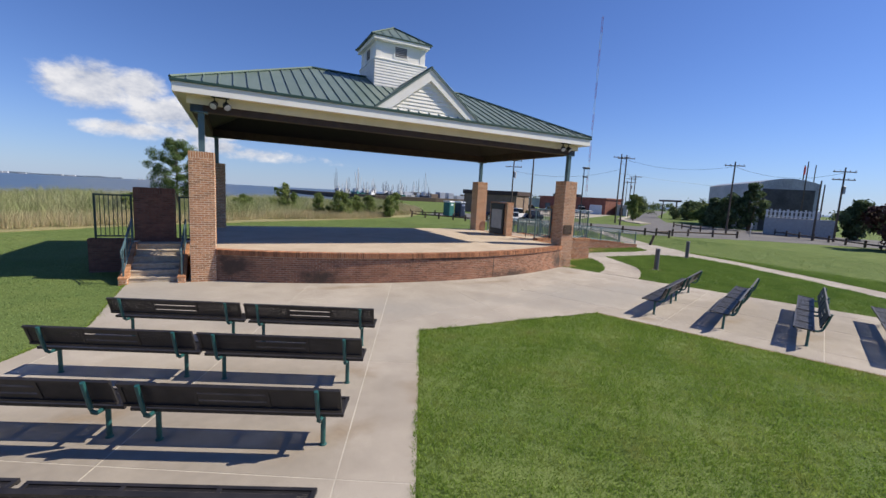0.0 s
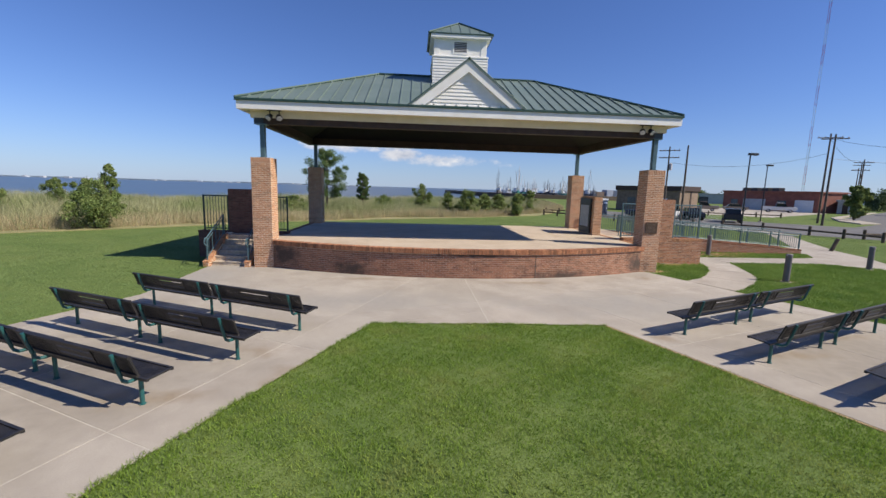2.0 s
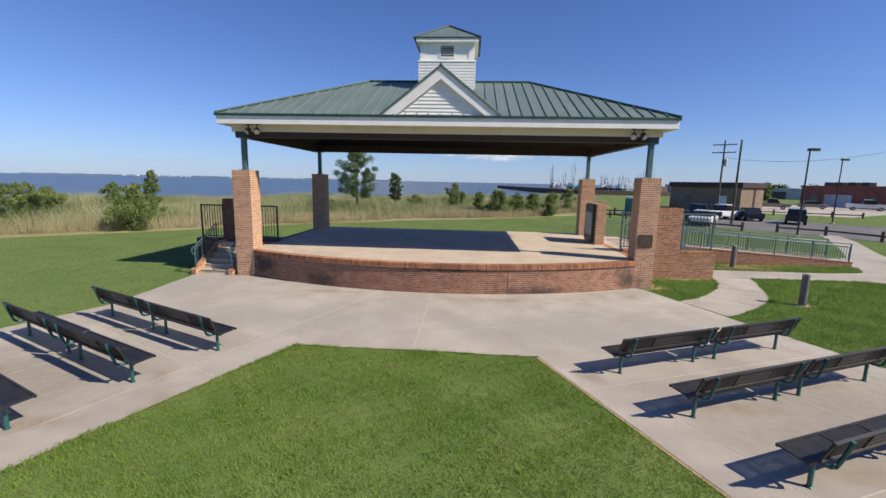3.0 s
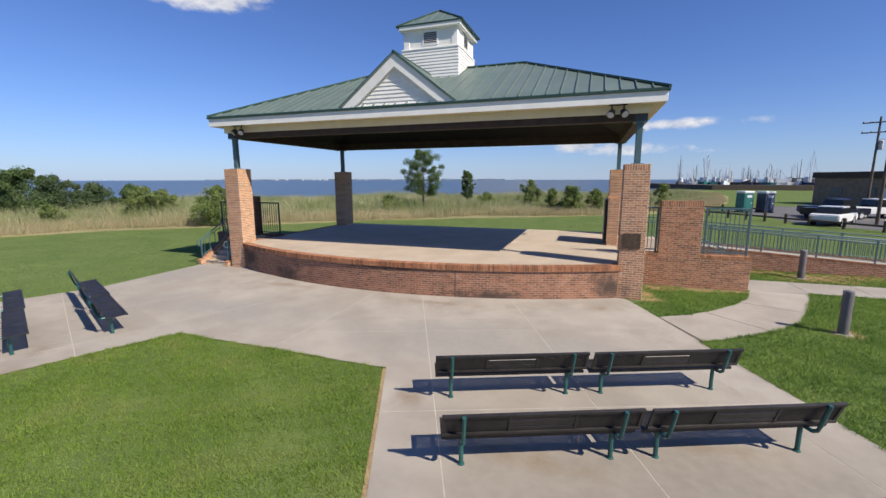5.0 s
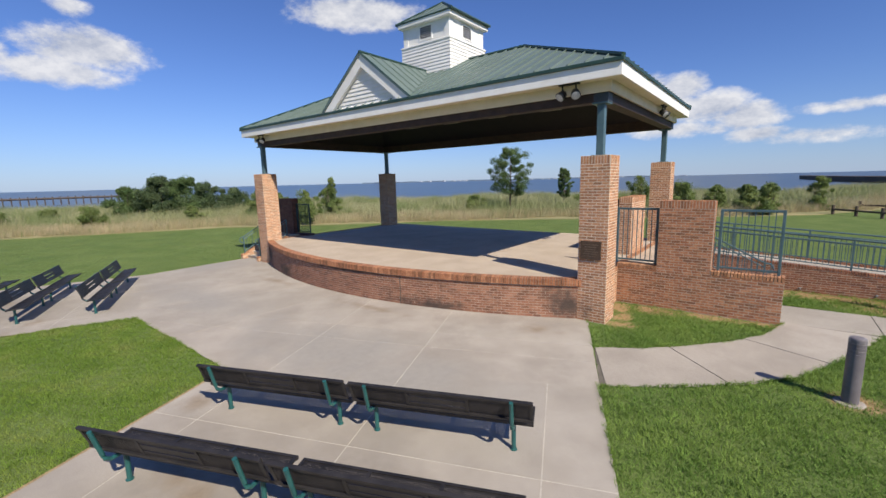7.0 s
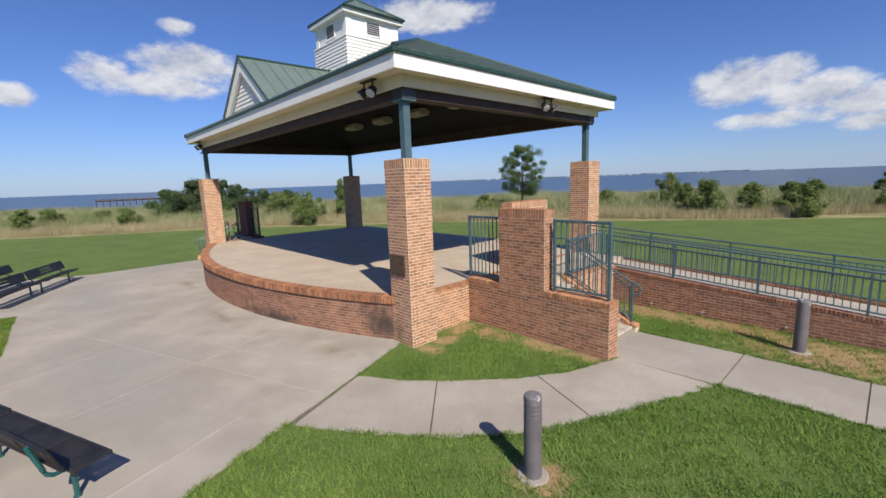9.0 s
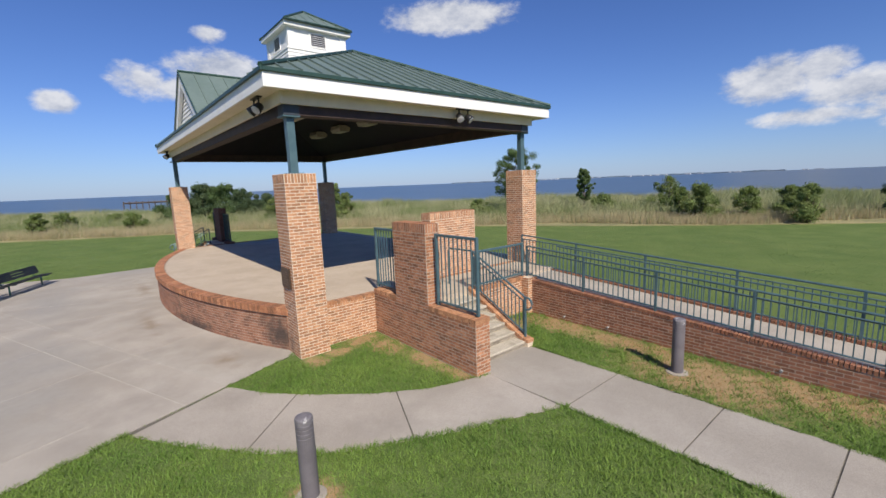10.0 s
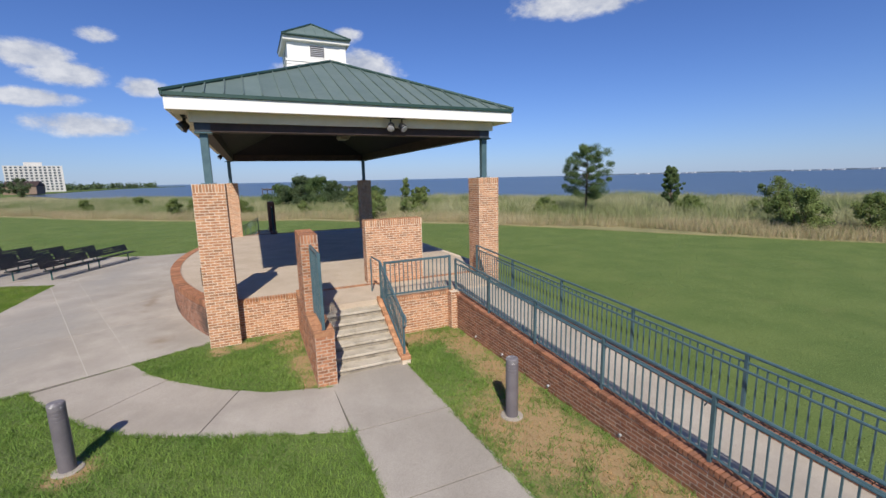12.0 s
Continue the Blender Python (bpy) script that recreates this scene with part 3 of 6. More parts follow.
def clip(poly, p, n):
    """The part of a polygon on the side of the line through p to which n points."""
    out = []
    for i, a in enumerate(poly):
        b = poly[(i + 1) % len(poly)]
        da = (a[0] - p[0]) * n[0] + (a[1] - p[1]) * n[1]
        db = (b[0] - p[0]) * n[0] + (b[1] - p[1]) * n[1]
        if da >= 0:
            out.append(a)
        if (da >= 0) != (db >= 0):
            k = da / (da - db)
            out.append((a[0] + k * (b[0] - a[0]), a[1] + k * (b[1] - a[1])))
    return out


def split(polys, p, ang, gap=0.017):
    n = (-math.sin(radians(ang)), math.cos(radians(ang)))
    out = []
    for poly in polys:
        for s in (1, -1):
            q = clip(poly, (p[0] + s * n[0] * gap / 2, p[1] + s * n[1] * gap / 2), (s * n[0], s * n[1]))
            if len(q) >= 3:
                out.append(q)
    return out


def slabs(parent, polys, z, material=M_CONC):
    for q in polys:
        b = bmesh.new()
        prism(b, q, z - 0.08, z)
        part("slab", b, material, parent)


plaza = thing("pavement", "pale concrete plaza slabs with pale filled joints", "pavement", kind="structure")
bm = bmesh.new()
for poly in (APRON, WING_L, WING_R):
    prism(bm, poly, -0.1, 0.0155)
part("joint_bed", bm, M_JOINT, plaza)
RADIAL = [((4.72, -9.05), 113.8), ((6.61, -7.02), 113.0), ((8.30, -4.45), 112.5), ((-5.64, -10.96), 67.2), ((-7.92, -9.78), 67.2), ((-9.4, -5.9), 67.2), ((-0.06, -4.0), 90.0)]
ap, wr, wlft = [APRON], [WING_R], [WING_L]
for n_, (p, ang) in enumerate(RADIAL):
    ap = split(ap, p, ang) if n_ != 2 and n_ != 5 else ap
    wr = split(wr, p, ang) if ang > 100 else wr
    wlft = split(wlft, p, ang) if ang < 80 else wlft
for k in range(-1, 5):
    wr = split(wr, (3.49 + 1.22 * k, -7.91 - 2.98 * k), 21.3)
    wlft = split(wlft, (-5.75 - 1.22 * (k - 1), -10.64 - 2.98 * (k - 1)), -27.0)
ap = split(ap, (4.9, -3.60), 21.3, 0.014)
ap = split(ap, (4.75, -2.76), 21.0, 0.010)
slabs(plaza, ap + wr + wlft, 0.018)

SOIL = [(2.70, -6.56), (4.85, -11.6), (7.5, -18.5), (7.44, -18.5), (4.79, -11.6), (2.64, -6.58)]
bm = bmesh.new()
prism(bm, SOIL, -0.1, 0.012)
single("ground", bm, M_STRAW, "thin strip of bare tan soil beside the slabs", "soil", kind="structure")

walkway = thing("pavement", "pale concrete garden path with dark expansion joints", "path", kind="structure")
IN = [(8.06, -1.53), (8.85, -1.05), (9.55, -0.42), (10.27, 0.38), (10.80, 1.20), (11.17, 2.385)]
OUT = [(8.68, -3.14), (9.76, -2.42), (10.62, -1.72), (11.42, -0.82), (12.12, 0.60), (12.83, 2.41)]
bm = bmesh.new()
prism(bm, IN + OUT[::-1], -0.1, 0.004)
PATH_A = [(10.6, 2.36), (14.5, 2.46), (17.6, 2.5), (17.6, 4.2), (14.3, 4.16), (10.6, 4.02)]
PATH_B = [(17.6, 2.5), (19.2, 1.5), (19.0, -0.8), (17.6, -4.6), (15.6, -9.2), (12.3, -17.5), (13.6, -17.9), (17.0, -9.6), (18.9, -5.0), (20.5, -0.6), (21.1, 2.6), (22.4, 4.8), (23.4, 7.4), (26.0, 11.8), (29.0, 16.4), (31.2, 20.6), (30.1, 21.2), (27.6, 17.0), (24.4, 12.2), (22.0, 8.9), (19.8, 7.9), (19.8, 5.6), (19.0, 4.5), (17.6, 4.2)]
prism(bm, PATH_A, -0.1, 0.004)
part("joint_bed", bm, M_DARKJOINT, walkway)
curve = [IN + OUT[::-1]]
for p, q in (((9.3, -0.67), (10.41, -1.81)), ((10.47, 0.70), (11.92, 0.07))):
    curve = split(curve, p, math.degrees(math.atan2(q[1] - p[1], q[0] - p[0])), 0.024)
curve = [clip(clip(q, (8.09, -1.55), (0.913, 0.408)), (11.0, 2.375), (0.0, -1.0)) for q in curve]
slabs(walkway, curve, 0.014)
pa = [PATH_A]
for x in (12.85, 14.57, 16.0):
    pa = split(pa, (x, 3), 90, 0.022)
slabs(walkway, pa, 0.014)
bm = bmesh.new()
prism(bm, PATH_B, -0.1, 0.014)
part("slab", bm, M_CONC, walkway)

# ---- bandstand ----
DECK = 1.02
stand = thing("bandstand", "open brick bandstand with green metal hip roof and white cupola", "bandstand")
RAD, CY = 16.1, 14.44
ARC0 = math.asin(7.25 / RAD)


def on_arc(a, r=RAD):
    return (r * math.sin(a), CY - r * math.cos(a))


bm = bmesh.new()
steps = [-ARC0 + 2 * ARC0 * i / 48 for i in range(49)]
prism(bm, [on_arc(a, RAD - 0.28) for a in steps] + [(7.3, 0.6), (7.3, 8.3), (-7.3, 8.3), (-7.3, 0.6)], 0.0, DECK - 0.012)
part("stage_deck", bm, M_DECK, stand, "pale tan concrete stage floor")

# curved front wall, brick on edge along its top
bm = bmesh.new()
prism(bm, [on_arc(a, RAD - 0.008) for a in steps] + [on_arc(a, RAD - 0.285) for a in steps[::-1]], -0.1, DECK - 0.012)
front_wall = part("front_wall", bm, M_DARKMORTAR, stand, "curved low wall of weathered red brick")
front = []
rows = 12
for r in range(rows):
    k = int(2 * ARC0 * RAD / LONG)
    da = 2 * ARC0 / k
    for i in range(k + 1):
        a = -ARC0 + da * (i + (0.5 if r % 2 else 0.0)) - da / 2
        a = min(max(a, -ARC0 + da * 0.3), ARC0 - da * 0.3)
        c = Vector((*on_arc(a, RAD - 0.010 + BRNG.uniform(-0.0015, 0.0015)), 0.02 + r * COURSE + COURSE / 2))
        u = Vector((math.cos(a), math.sin(a), 0))
        n = Vector((math.sin(a), -math.cos(a), 0))
        front.append((c, u * (LONG - GAP), n * 0.012, Vector((0, 0, COURSE - GAP))))
lay(front, front_wall, M_REDBRICK, 300, lambda b: abs(b[0].x - 4.6))
k = int(2 * ARC0 * RAD / COURSE)
caps = []
for i in range(k):
    a = -ARC0 + 2 * ARC0 * (i + 0.5) / k
    u = Vector((math.cos(a), math.sin(a), 0))
    n = Vector((math.sin(a), -math.cos(a), 0))
    caps.append((Vector((*on_arc(a, RAD - 0.10), DECK - 0.078 + BRNG.uniform(-0.002, 0.002))), u * (COURSE - GAP), n * 0.29, Vector((0, 0, 0.165))))
lay(caps, front_wall, M_SCREENBRICK)
# sealed expansion joint
b = bmesh.new()
aj = math.asin(2.47 / RAD)
prism(b, [on_arc(aj - 0.0006, RAD + 0.004), on_arc(aj + 0.0006, RAD + 0.004), on_arc(aj + 0.0006, RAD - 0.05), on_arc(aj - 0.0006, RAD - 0.05)], 0.0, DECK - 0.17)
part("joint", b, M_DARKJOINT, front_wall, "dark sealed joint")

# side and back walls under the deck
side_wall = part("side_wall", rounded_box(7.29, 7.46, 0.5, 8.28, -0.1, DECK - 0.06, 0.004, 1), M_MORTAR, stand)
lay(wall_face((7.466, 0.5, 0), (0, 1, 0), (1, 0, 0), 7.7, 0.0, 0.948) + cap_row((7.375, 0.7, 0), (7.375, 8.2, 0), 0.2, DECK), side_wall, M_BRICK)
left_side = part("side_wall", rounded_box(-7.46, -7.29, 0.5, 8.28, -0.1, DECK - 0.06, 0.004, 1), M_MORTAR, stand)
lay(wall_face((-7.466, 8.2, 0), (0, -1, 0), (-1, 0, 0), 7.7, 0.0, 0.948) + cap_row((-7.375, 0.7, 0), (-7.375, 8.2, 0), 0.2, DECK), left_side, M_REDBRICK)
back_wall = part("back_wall", rounded_box(-7.4, 7.4, 8.28, 8.44, -0.1, DECK, 0.004, 1), M_MORTAR, stand)

PIER, PTOP = 0.70, 4.0
PIERS = [(7.10, 0.0), (-7.70, -0.10), (7.02, 7.62), (-7.53, 7.38)]
for idx, (px, py) in enumerate(PIERS):
    pier = part("pier", rounded_box(px + 0.005, px + PIER - 0.005, py + 0.005, py + PIER - 0.005, -0.1, PTOP - 0.004, 0.004, 1), M_MORTAR, stand, "square brick pier with a soldier course on top")
    bricks = []
    zt = PTOP - LONG
    for o, u, n, e in (((px, py, 0), (1, 0, 0), (0, -1, 0), 0), ((px + PIER, py, 0), (0, 1, 0), (1, 0, 0), 1), ((px + PIER, py + PIER, 0), (-1, 0, 0), (0, 1, 0), 0), ((px, py + PIER, 0), (0, -1, 0), (-1, 0, 0), 1)):
        bricks += wall_face(o, u, n, PIER, zt - 56 * COURSE, zt, (e, e))
        bricks += wall_face(o, u, n, PIER, zt, PTOP, (e, e), soldier=True)
    lay(bricks, pier, M_BRICK, 300 if idx == 0 else 0, lambda b: (b[2].y > 0.001 or b[2].x < -0.001, b[0].z))
    post = part("post", rounded_box(px + 0.265, px + 0.435, py + 0.265, py + 0.435, PTOP - 0.01, 5.22, 0.012), M_POST, stand, "square blue-green steel post")
    bm = bmesh.new()
    box(bm, px + 0.19, px + 0.51, py + 0.19, py + 0.51, PTOP - 0.004, PTOP + 0.018)
    part("base_plate", bm, M_POST, post)
    bm = bmesh.new()
    box(bm, px + 0.17, px + 0.53, py + 0.17, py + 0.53, 5.165, 5.20)
    part("cap_plate", bm, M_POST, post)

# plaque on the front of one pier
plq = thing("plaque", "dark bronze plaque fixed to a brick pier", "plaque")
part("plate", rounded_box(7.17, 7.66, -0.035, -0.002, 1.56, 2.0, 0.008), M_PLAQUE, plq)
for i in range(6):
    bm = bmesh.new()
    box(bm, 7.24 + 0.02 * (i % 2), 7.59 - 0.03 * (i % 3), -0.041, -0.034, 1.905 - i * 0.055, 1.922 - i * 0.055)
    part("text_bar", bm, M_BRONZE, plq)

# roof frame
EX, EY0, EY1, EZ = 8.07, -0.44, 8.50, 5.97
RX, RYM, RZ = 3.52, 4.03, 8.05
for x0, x1, y0, y1 in ((-7.62, 7.62, 0.20, 0.50), (-7.62, 7.62, 7.72, 8.02), (7.32, 7.62, 0.5, 7.72), (-7.62, -7.32, 0.5, 7.72)):
    part("beam", rounded_box(x0, x1, y0, y1, 5.20, 5.55, 0.008, 1), M_BEAM, stand, "dark brown timber beam")
for x0, x1, y0, y1 in ((-7.72, 7.72, 0.10, 0.16), (-7.72, 7.72, 8.06, 8.12), (7.66, 7.72, 0.16, 8.06), (-7.72, -7.66, 0.16, 8.06)):
    part("frieze", rounded_box(x0, x1, y0, y1, 5.40, 5.66, 0.006, 1), M_CREAM, stand, "cream frieze board")
bm = bmesh.new()
for x0, x1, y0, y1 in ((-8.02, 8.02, -0.39, 0.25), (-8.02, 8.02, 7.87, 8.45), (7.55, 8.02, 0.25, 7.87), (-8.02, -7.55, 0.25, 7.87)):
    box(bm, x0, x1, y0, y1, 5.645, 5.675)
part("soffit", bm, M_CREAM, stand, "cream soffit boards")
for x0, x1, y0, y1 in ((-8.04, 8.04, -0.41, -0.37), (-8.04, 8.04, 8.43, 8.47), (8.0, 8.04, -0.37, 8.43), (-8.04, -8.0, -0.37, 8.43)):
    part("fascia", rounded_box(x0, x1, y0, y1, 5.62, 5.93, 0.006, 1), M_WHITE, stand, "white fascia board")
for x0, x1, y0, y1 in ((-8.09, 8.09, -0.46, -0.41), (-8.09, 8.09, 8.47, 8.52), (8.04, 8.09, -0.41, 8.47), (-8.09, -8.04, -0.41, 8.47)):
    part("drip_edge", rounded_box(x0, x1, y0, y1, 5.90, 5.985, 0.01, 1), M_ROOFTRIM, stand, "dark green drip edge")

# boarded ceiling that follows the hip, near black to stand in for shade
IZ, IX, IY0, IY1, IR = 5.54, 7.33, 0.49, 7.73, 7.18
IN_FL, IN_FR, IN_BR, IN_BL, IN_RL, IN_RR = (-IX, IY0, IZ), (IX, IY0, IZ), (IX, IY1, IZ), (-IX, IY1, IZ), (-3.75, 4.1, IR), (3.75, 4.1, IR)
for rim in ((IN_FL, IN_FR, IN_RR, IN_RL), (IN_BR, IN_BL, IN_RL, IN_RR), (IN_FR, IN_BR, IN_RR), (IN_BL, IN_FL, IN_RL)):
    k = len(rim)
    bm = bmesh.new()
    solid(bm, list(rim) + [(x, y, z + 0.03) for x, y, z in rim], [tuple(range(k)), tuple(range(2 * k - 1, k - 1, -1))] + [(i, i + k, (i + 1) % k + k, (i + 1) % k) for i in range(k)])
    part("ceiling", bm, M_SHADECEIL, stand, "brown boarded ceiling slope, coloured near black as in shade")
for sx in (-1, 1):
    for y in (0.35, 7.87):
        part("corner_plate", rounded_box(sx * 7.47 - 0.165, sx * 7.47 + 0.165, y - 0.165, y + 0.165, 5.19, 5.53, 0.006, 1), M_DARKPLATE, stand, "dark blue steel plate at the beam corner")

# standing-seam roof: one panel between each two seams
roof = part("roof", rounded_box(-3.3, 3.3, RYM - 0.06, RYM + 0.06, RZ - 0.06, RZ - 0.02, 0.01, 1), M_ROOFTRIM, stand, "green standing-seam metal hip roof")


def roof_side(a, b, c, d, width=0.405, skip=None):
    """Panels over a slope whose eave runs from a to b and whose ridge from d to c; c and d may coincide."""
    a, b, c, d = Vector(a), Vector(b), Vector(c), Vector(d)
    u = (b - a).normalized()
    length = (b - a).length
    up = (d - a) - u * (d - a).dot(u)
    rise = up.length
    v = up.normalized()
    nrm = u.cross(v)
    if nrm.z < 0:
        nrm = -nrm
    d0, c0 = (d - a).dot(u), (c - a).dot(u)

    def height_at(s):
        if s < d0:
            return rise * s / d0
        if s > c0:
            return rise * (length - s) / (length - c0)
        return rise

    k = int(round(length / width))
    for i in range(k):
        s0, s1 = length * i / k, length * (i + 1) / k
        cuts = sorted({s0, s1, *(q for q in (d0, c0) if s0 < q < s1)})
        rim = [(s0, 0.0), (s1, 0.0)] + [(s, height_at(s)) for s in reversed(cuts)]
        rim = [p for j, p in enumerate(rim) if j < 2 or p[1] > 0.01]
        bm2 = bmesh.new()
        top = [bm2.verts.new(a + u * s + v * h + nrm * 0.004) for s, h in rim]
        low = [bm2.verts.new(a + u * s + v * h - nrm * 0.03) for s, h in rim]
        bm2.faces.new(top)
        bm2.faces.new(low[::-1])
        for j in range(len(rim)):
            q = (j + 1) % len(rim)
            bm2.faces.new((low[j], low[q], top[q], top[j]))
        h0 = height_at(s0)
        if h0 > 0.1:
            rib = []
            for s, h, t in ((s0 - 0.013, 0, 0), (s0 + 0.013, 0, 0), (s0 + 0.013, h0, 0), (s0 - 0.013, h0, 0), (s0 - 0.013, 0, 0.045), (s0 + 0.013, 0, 0.045), (s0 + 0.013, h0, 0.045), (s0 - 0.013, h0, 0.045)):
                rib.append(a + u * s + v * h + nrm * t)
            solid(bm2, rib, [(4, 5, 6, 7), (0, 1, 5, 4), (1, 2, 6, 5), (2, 3, 7, 6), (3, 0, 4, 7)])
        part("roof_panel", bm2, M_ROOF, roof)


FL, FR, BR, BL = (-EX, EY0, EZ), (EX, EY0, EZ), (EX, EY1, EZ), (-EX, EY1, EZ)
RL, RR = (-RX, RYM, RZ), (RX, RYM, RZ)
roof_side(FL, FR, RR, RL)
roof_side(BR, BL, RL, RR)
roof_side(FR, BR, RR, RR)
roof_side(BL, FL, RL, RL)
for p, q in ((FL, RL), (FR, RR), (BR, RR), (BL, RL), (RL, RR)):
    bm = bmesh.new()
    tube(bm, [Vector(p) + Vector((0, 0, 0.03)), Vector(q) + Vector((0, 0, 0.03))], 0.055, 6)
    part("hip_cap", bm, M_ROOFTRIM, roof)

# front gable
gable = part("gable", rounded_box(-1.62, 1.62, -0.36, -0.30, 5.98, 6.03, 0.005, 1), M_WHITE, stand, "white front gable with lap siding")
GP, GX, GZ = 7.60, 2.06, 6.00
slope = (GP - GZ) / GX
for i in range(11):
    z0 = 6.0 + i * 0.125
    x0 = (7.22 - z0) / slope
    x1 = (7.22 - z0 - 0.135) / slope
    if x0 <= 0.05:
        break
    x1 = max(x1, 0.02)
    bm = bmesh.new()
    solid(bm, [(-x0, -0.325, z0), (x0, -0.325, z0), (x1, -0.300, z0 + 0.135), (-x1, -0.300, z0 + 0.135), (-x0, -0.28, z0), (x0, -0.28, z0), (x1, -0.28, z0 + 0.135), (-x1, -0.28, z0 + 0.135)],
          [(0, 1, 2, 3), (4, 7, 6, 5), (0, 4, 5, 1), (3, 2, 6, 7), (0, 3, 7, 4), (1, 5, 6, 2)])
    part("siding_board", bm, M_SIDING, gable)
for s in (-1, 1):
    bm = bmesh.new()
    pr = [(0, GP - 0.03), (s * GX, GZ - 0.03), (s * (GX - 0.50), GZ - 0.03), (0, GP - 0.42)]
    solid(bm, [(x, -0.43, z) for x, z in pr] + [(x, -0.33, z) for x, z in pr], [(0, 1, 2, 3), (7, 6, 5, 4), (0, 4, 5, 1), (1, 5, 6, 2), (2, 6, 7, 3), (3, 7, 4, 0)])
    part("rake_board", bm, M_WHITE, gable, "white rake board")
    # gable roof slope, its back edge dying into the main slope
    yb = EY0 + (GP - EZ) / ((RZ - EZ) / (RYM - EY0))
    a, b, c = Vector((s * (GX + 0.05), -0.47, GZ - 0.02)), Vector((0, -0.47, GP + 0.02)), Vector((0, yb, GP + 0.02))
    nr = (b - a).cross(c - a).normalized()
    if nr.z < 0:
        nr = -nr
    bm = bmesh.new()
    solid(bm, [a, b, c, a - nr * 0.05, b - nr * 0.05, c - nr * 0.05], [(0, 1, 2), (5, 4, 3), (0, 3, 4, 1), (1, 4, 5, 2), (2, 5, 3, 0)])
    part("gable_roof", bm, M_ROOF, gable, "green metal gable roof slope")
    for i in range(8):
        f = (i + 0.02) / 8
        p0 = b + (c - b) * f
        p1 = a + (c - a) * f
        bm = bmesh.new()
        tube(bm, [p0 + nr * 0.012, p1 + nr * 0.012], 0.018, 5)
        part("seam", bm, M_ROOF if i else M_ROOFTRIM, gable)
bm = bmesh.new()
tube(bm, [(0, -0.47, GP + 0.03), (0, yb, GP + 0.03)], 0.05, 6)
part("ridge_cap", bm, M_ROOFTRIM, gable)

# cupola
cup = part("cupola", rounded_box(-1.16, 1.16, 2.84, 5.14, 7.2, 8.60, 0.01, 1), M_SIDING, stand, "white square cupola with louvres and green roof")
for i in range(11):
    z0 = 7.30 + i * 0.118
    for q in range(4):
        bm = bmesh.new()
        solid(bm, [(-1.175, -1.185, z0), (1.175, -1.185, z0), (1.175, -1.158, z0), (-1.175, -1.158, z0), (-1.175, -1.168, z0 + 0.114), (1.175, -1.168, z0 + 0.114), (1.175, -1.158, z0 + 0.114), (-1.175, -1.158, z0 + 0.114)],
              [(0, 1, 5, 4), (1, 2, 6, 5), (2, 3, 7, 6), (3, 0, 4, 7), (0, 3, 2, 1), (4, 5, 6, 7)])
        bmesh.ops.transform(bm, matrix=Matrix.Translation((0, 3.99, 0)) @ Matrix.Rotation(q * math.pi / 2, 4, "Z"), verts=bm.verts)
        part("siding_board", bm, M_SIDING, cup)
part("band", rounded_box(-1.20, 1.20, 2.79, 5.19, 8.58, 8.65, 0.012, 1), M_WHITE, cup, "white trim band")
part("upper_wall", rounded_box(-1.10, 1.10, 2.89, 5.09, 8.60, 9.40, 0.01, 1), M_WHITE, cup)
for sx in (-1, 1):
    for sy in (-1, 1):
        part("corner_board", rounded_box(sx - 0.12, sx + 0.12, 3.99 + sy - 0.12, 3.99 + sy + 0.12, 8.62, 9.40, 0.005, 1), M_WHITE, cup)
part("cornice", rounded_box(-1.27, 1.27, 2.72, 5.26, 9.33, 9.50, 0.02, 2), M_WHITE, cup, "white cornice")
for s in range(4):
    m = Matrix.Translation((0, 3.99, 0)) @ Matrix.Rotation(s * math.pi / 2, 4, "Z")
    bm = bmesh.new()
    for x0, x1, z0, z1 in ((-0.32, -0.27, 8.76, 9.26), (0.27, 0.32, 8.76, 9.26), (-0.27, 0.27, 8.76, 8.80), (-0.27, 0.27, 9.22, 9.26)):
        box(bm, x0, x1, -1.125, -1.09, z0, z1, m)
    lv = part("louvre", bm, M_WHITE, cup, "grey louvre in white frame")
    for i in range(6):
        bm = bmesh.new()
        v = box(bm, -0.27, 0.27, -0.035, 0.035, -0.008, 0.008)
        bmesh.ops.transform(bm, matrix=m @ Matrix.Translation((0, -1.098, 8.83 + i * 0.068)) @ Matrix.Rotation(radians(40), 4, "X"), verts=v)
        part("slat", bm, M_LOUVRE, lv)
    bm = bmesh.new()
    box(bm, -0.27, 0.27, -1.104, -1.09, 8.80, 9.22, m)
    part("backing", bm, M_SHED2, lv)
CE, CP = 1.36, 10.36
cz = 9.50
eaves = [(-CE, 4.07 - CE, cz), (CE, 4.07 - CE, cz), (CE, 3.91 + CE, cz), (-CE, 3.91 + CE, cz)]
cuproof = part("cupola_roof", rounded_box(-CE - 0.02, CE + 0.02, 3.99 - CE + 0.06, 3.99 + CE - 0.06, cz - 0.02, cz + 0.03, 0.01, 1), M_ROOFTRIM, stand, "small green pyramid roof of the cupola")
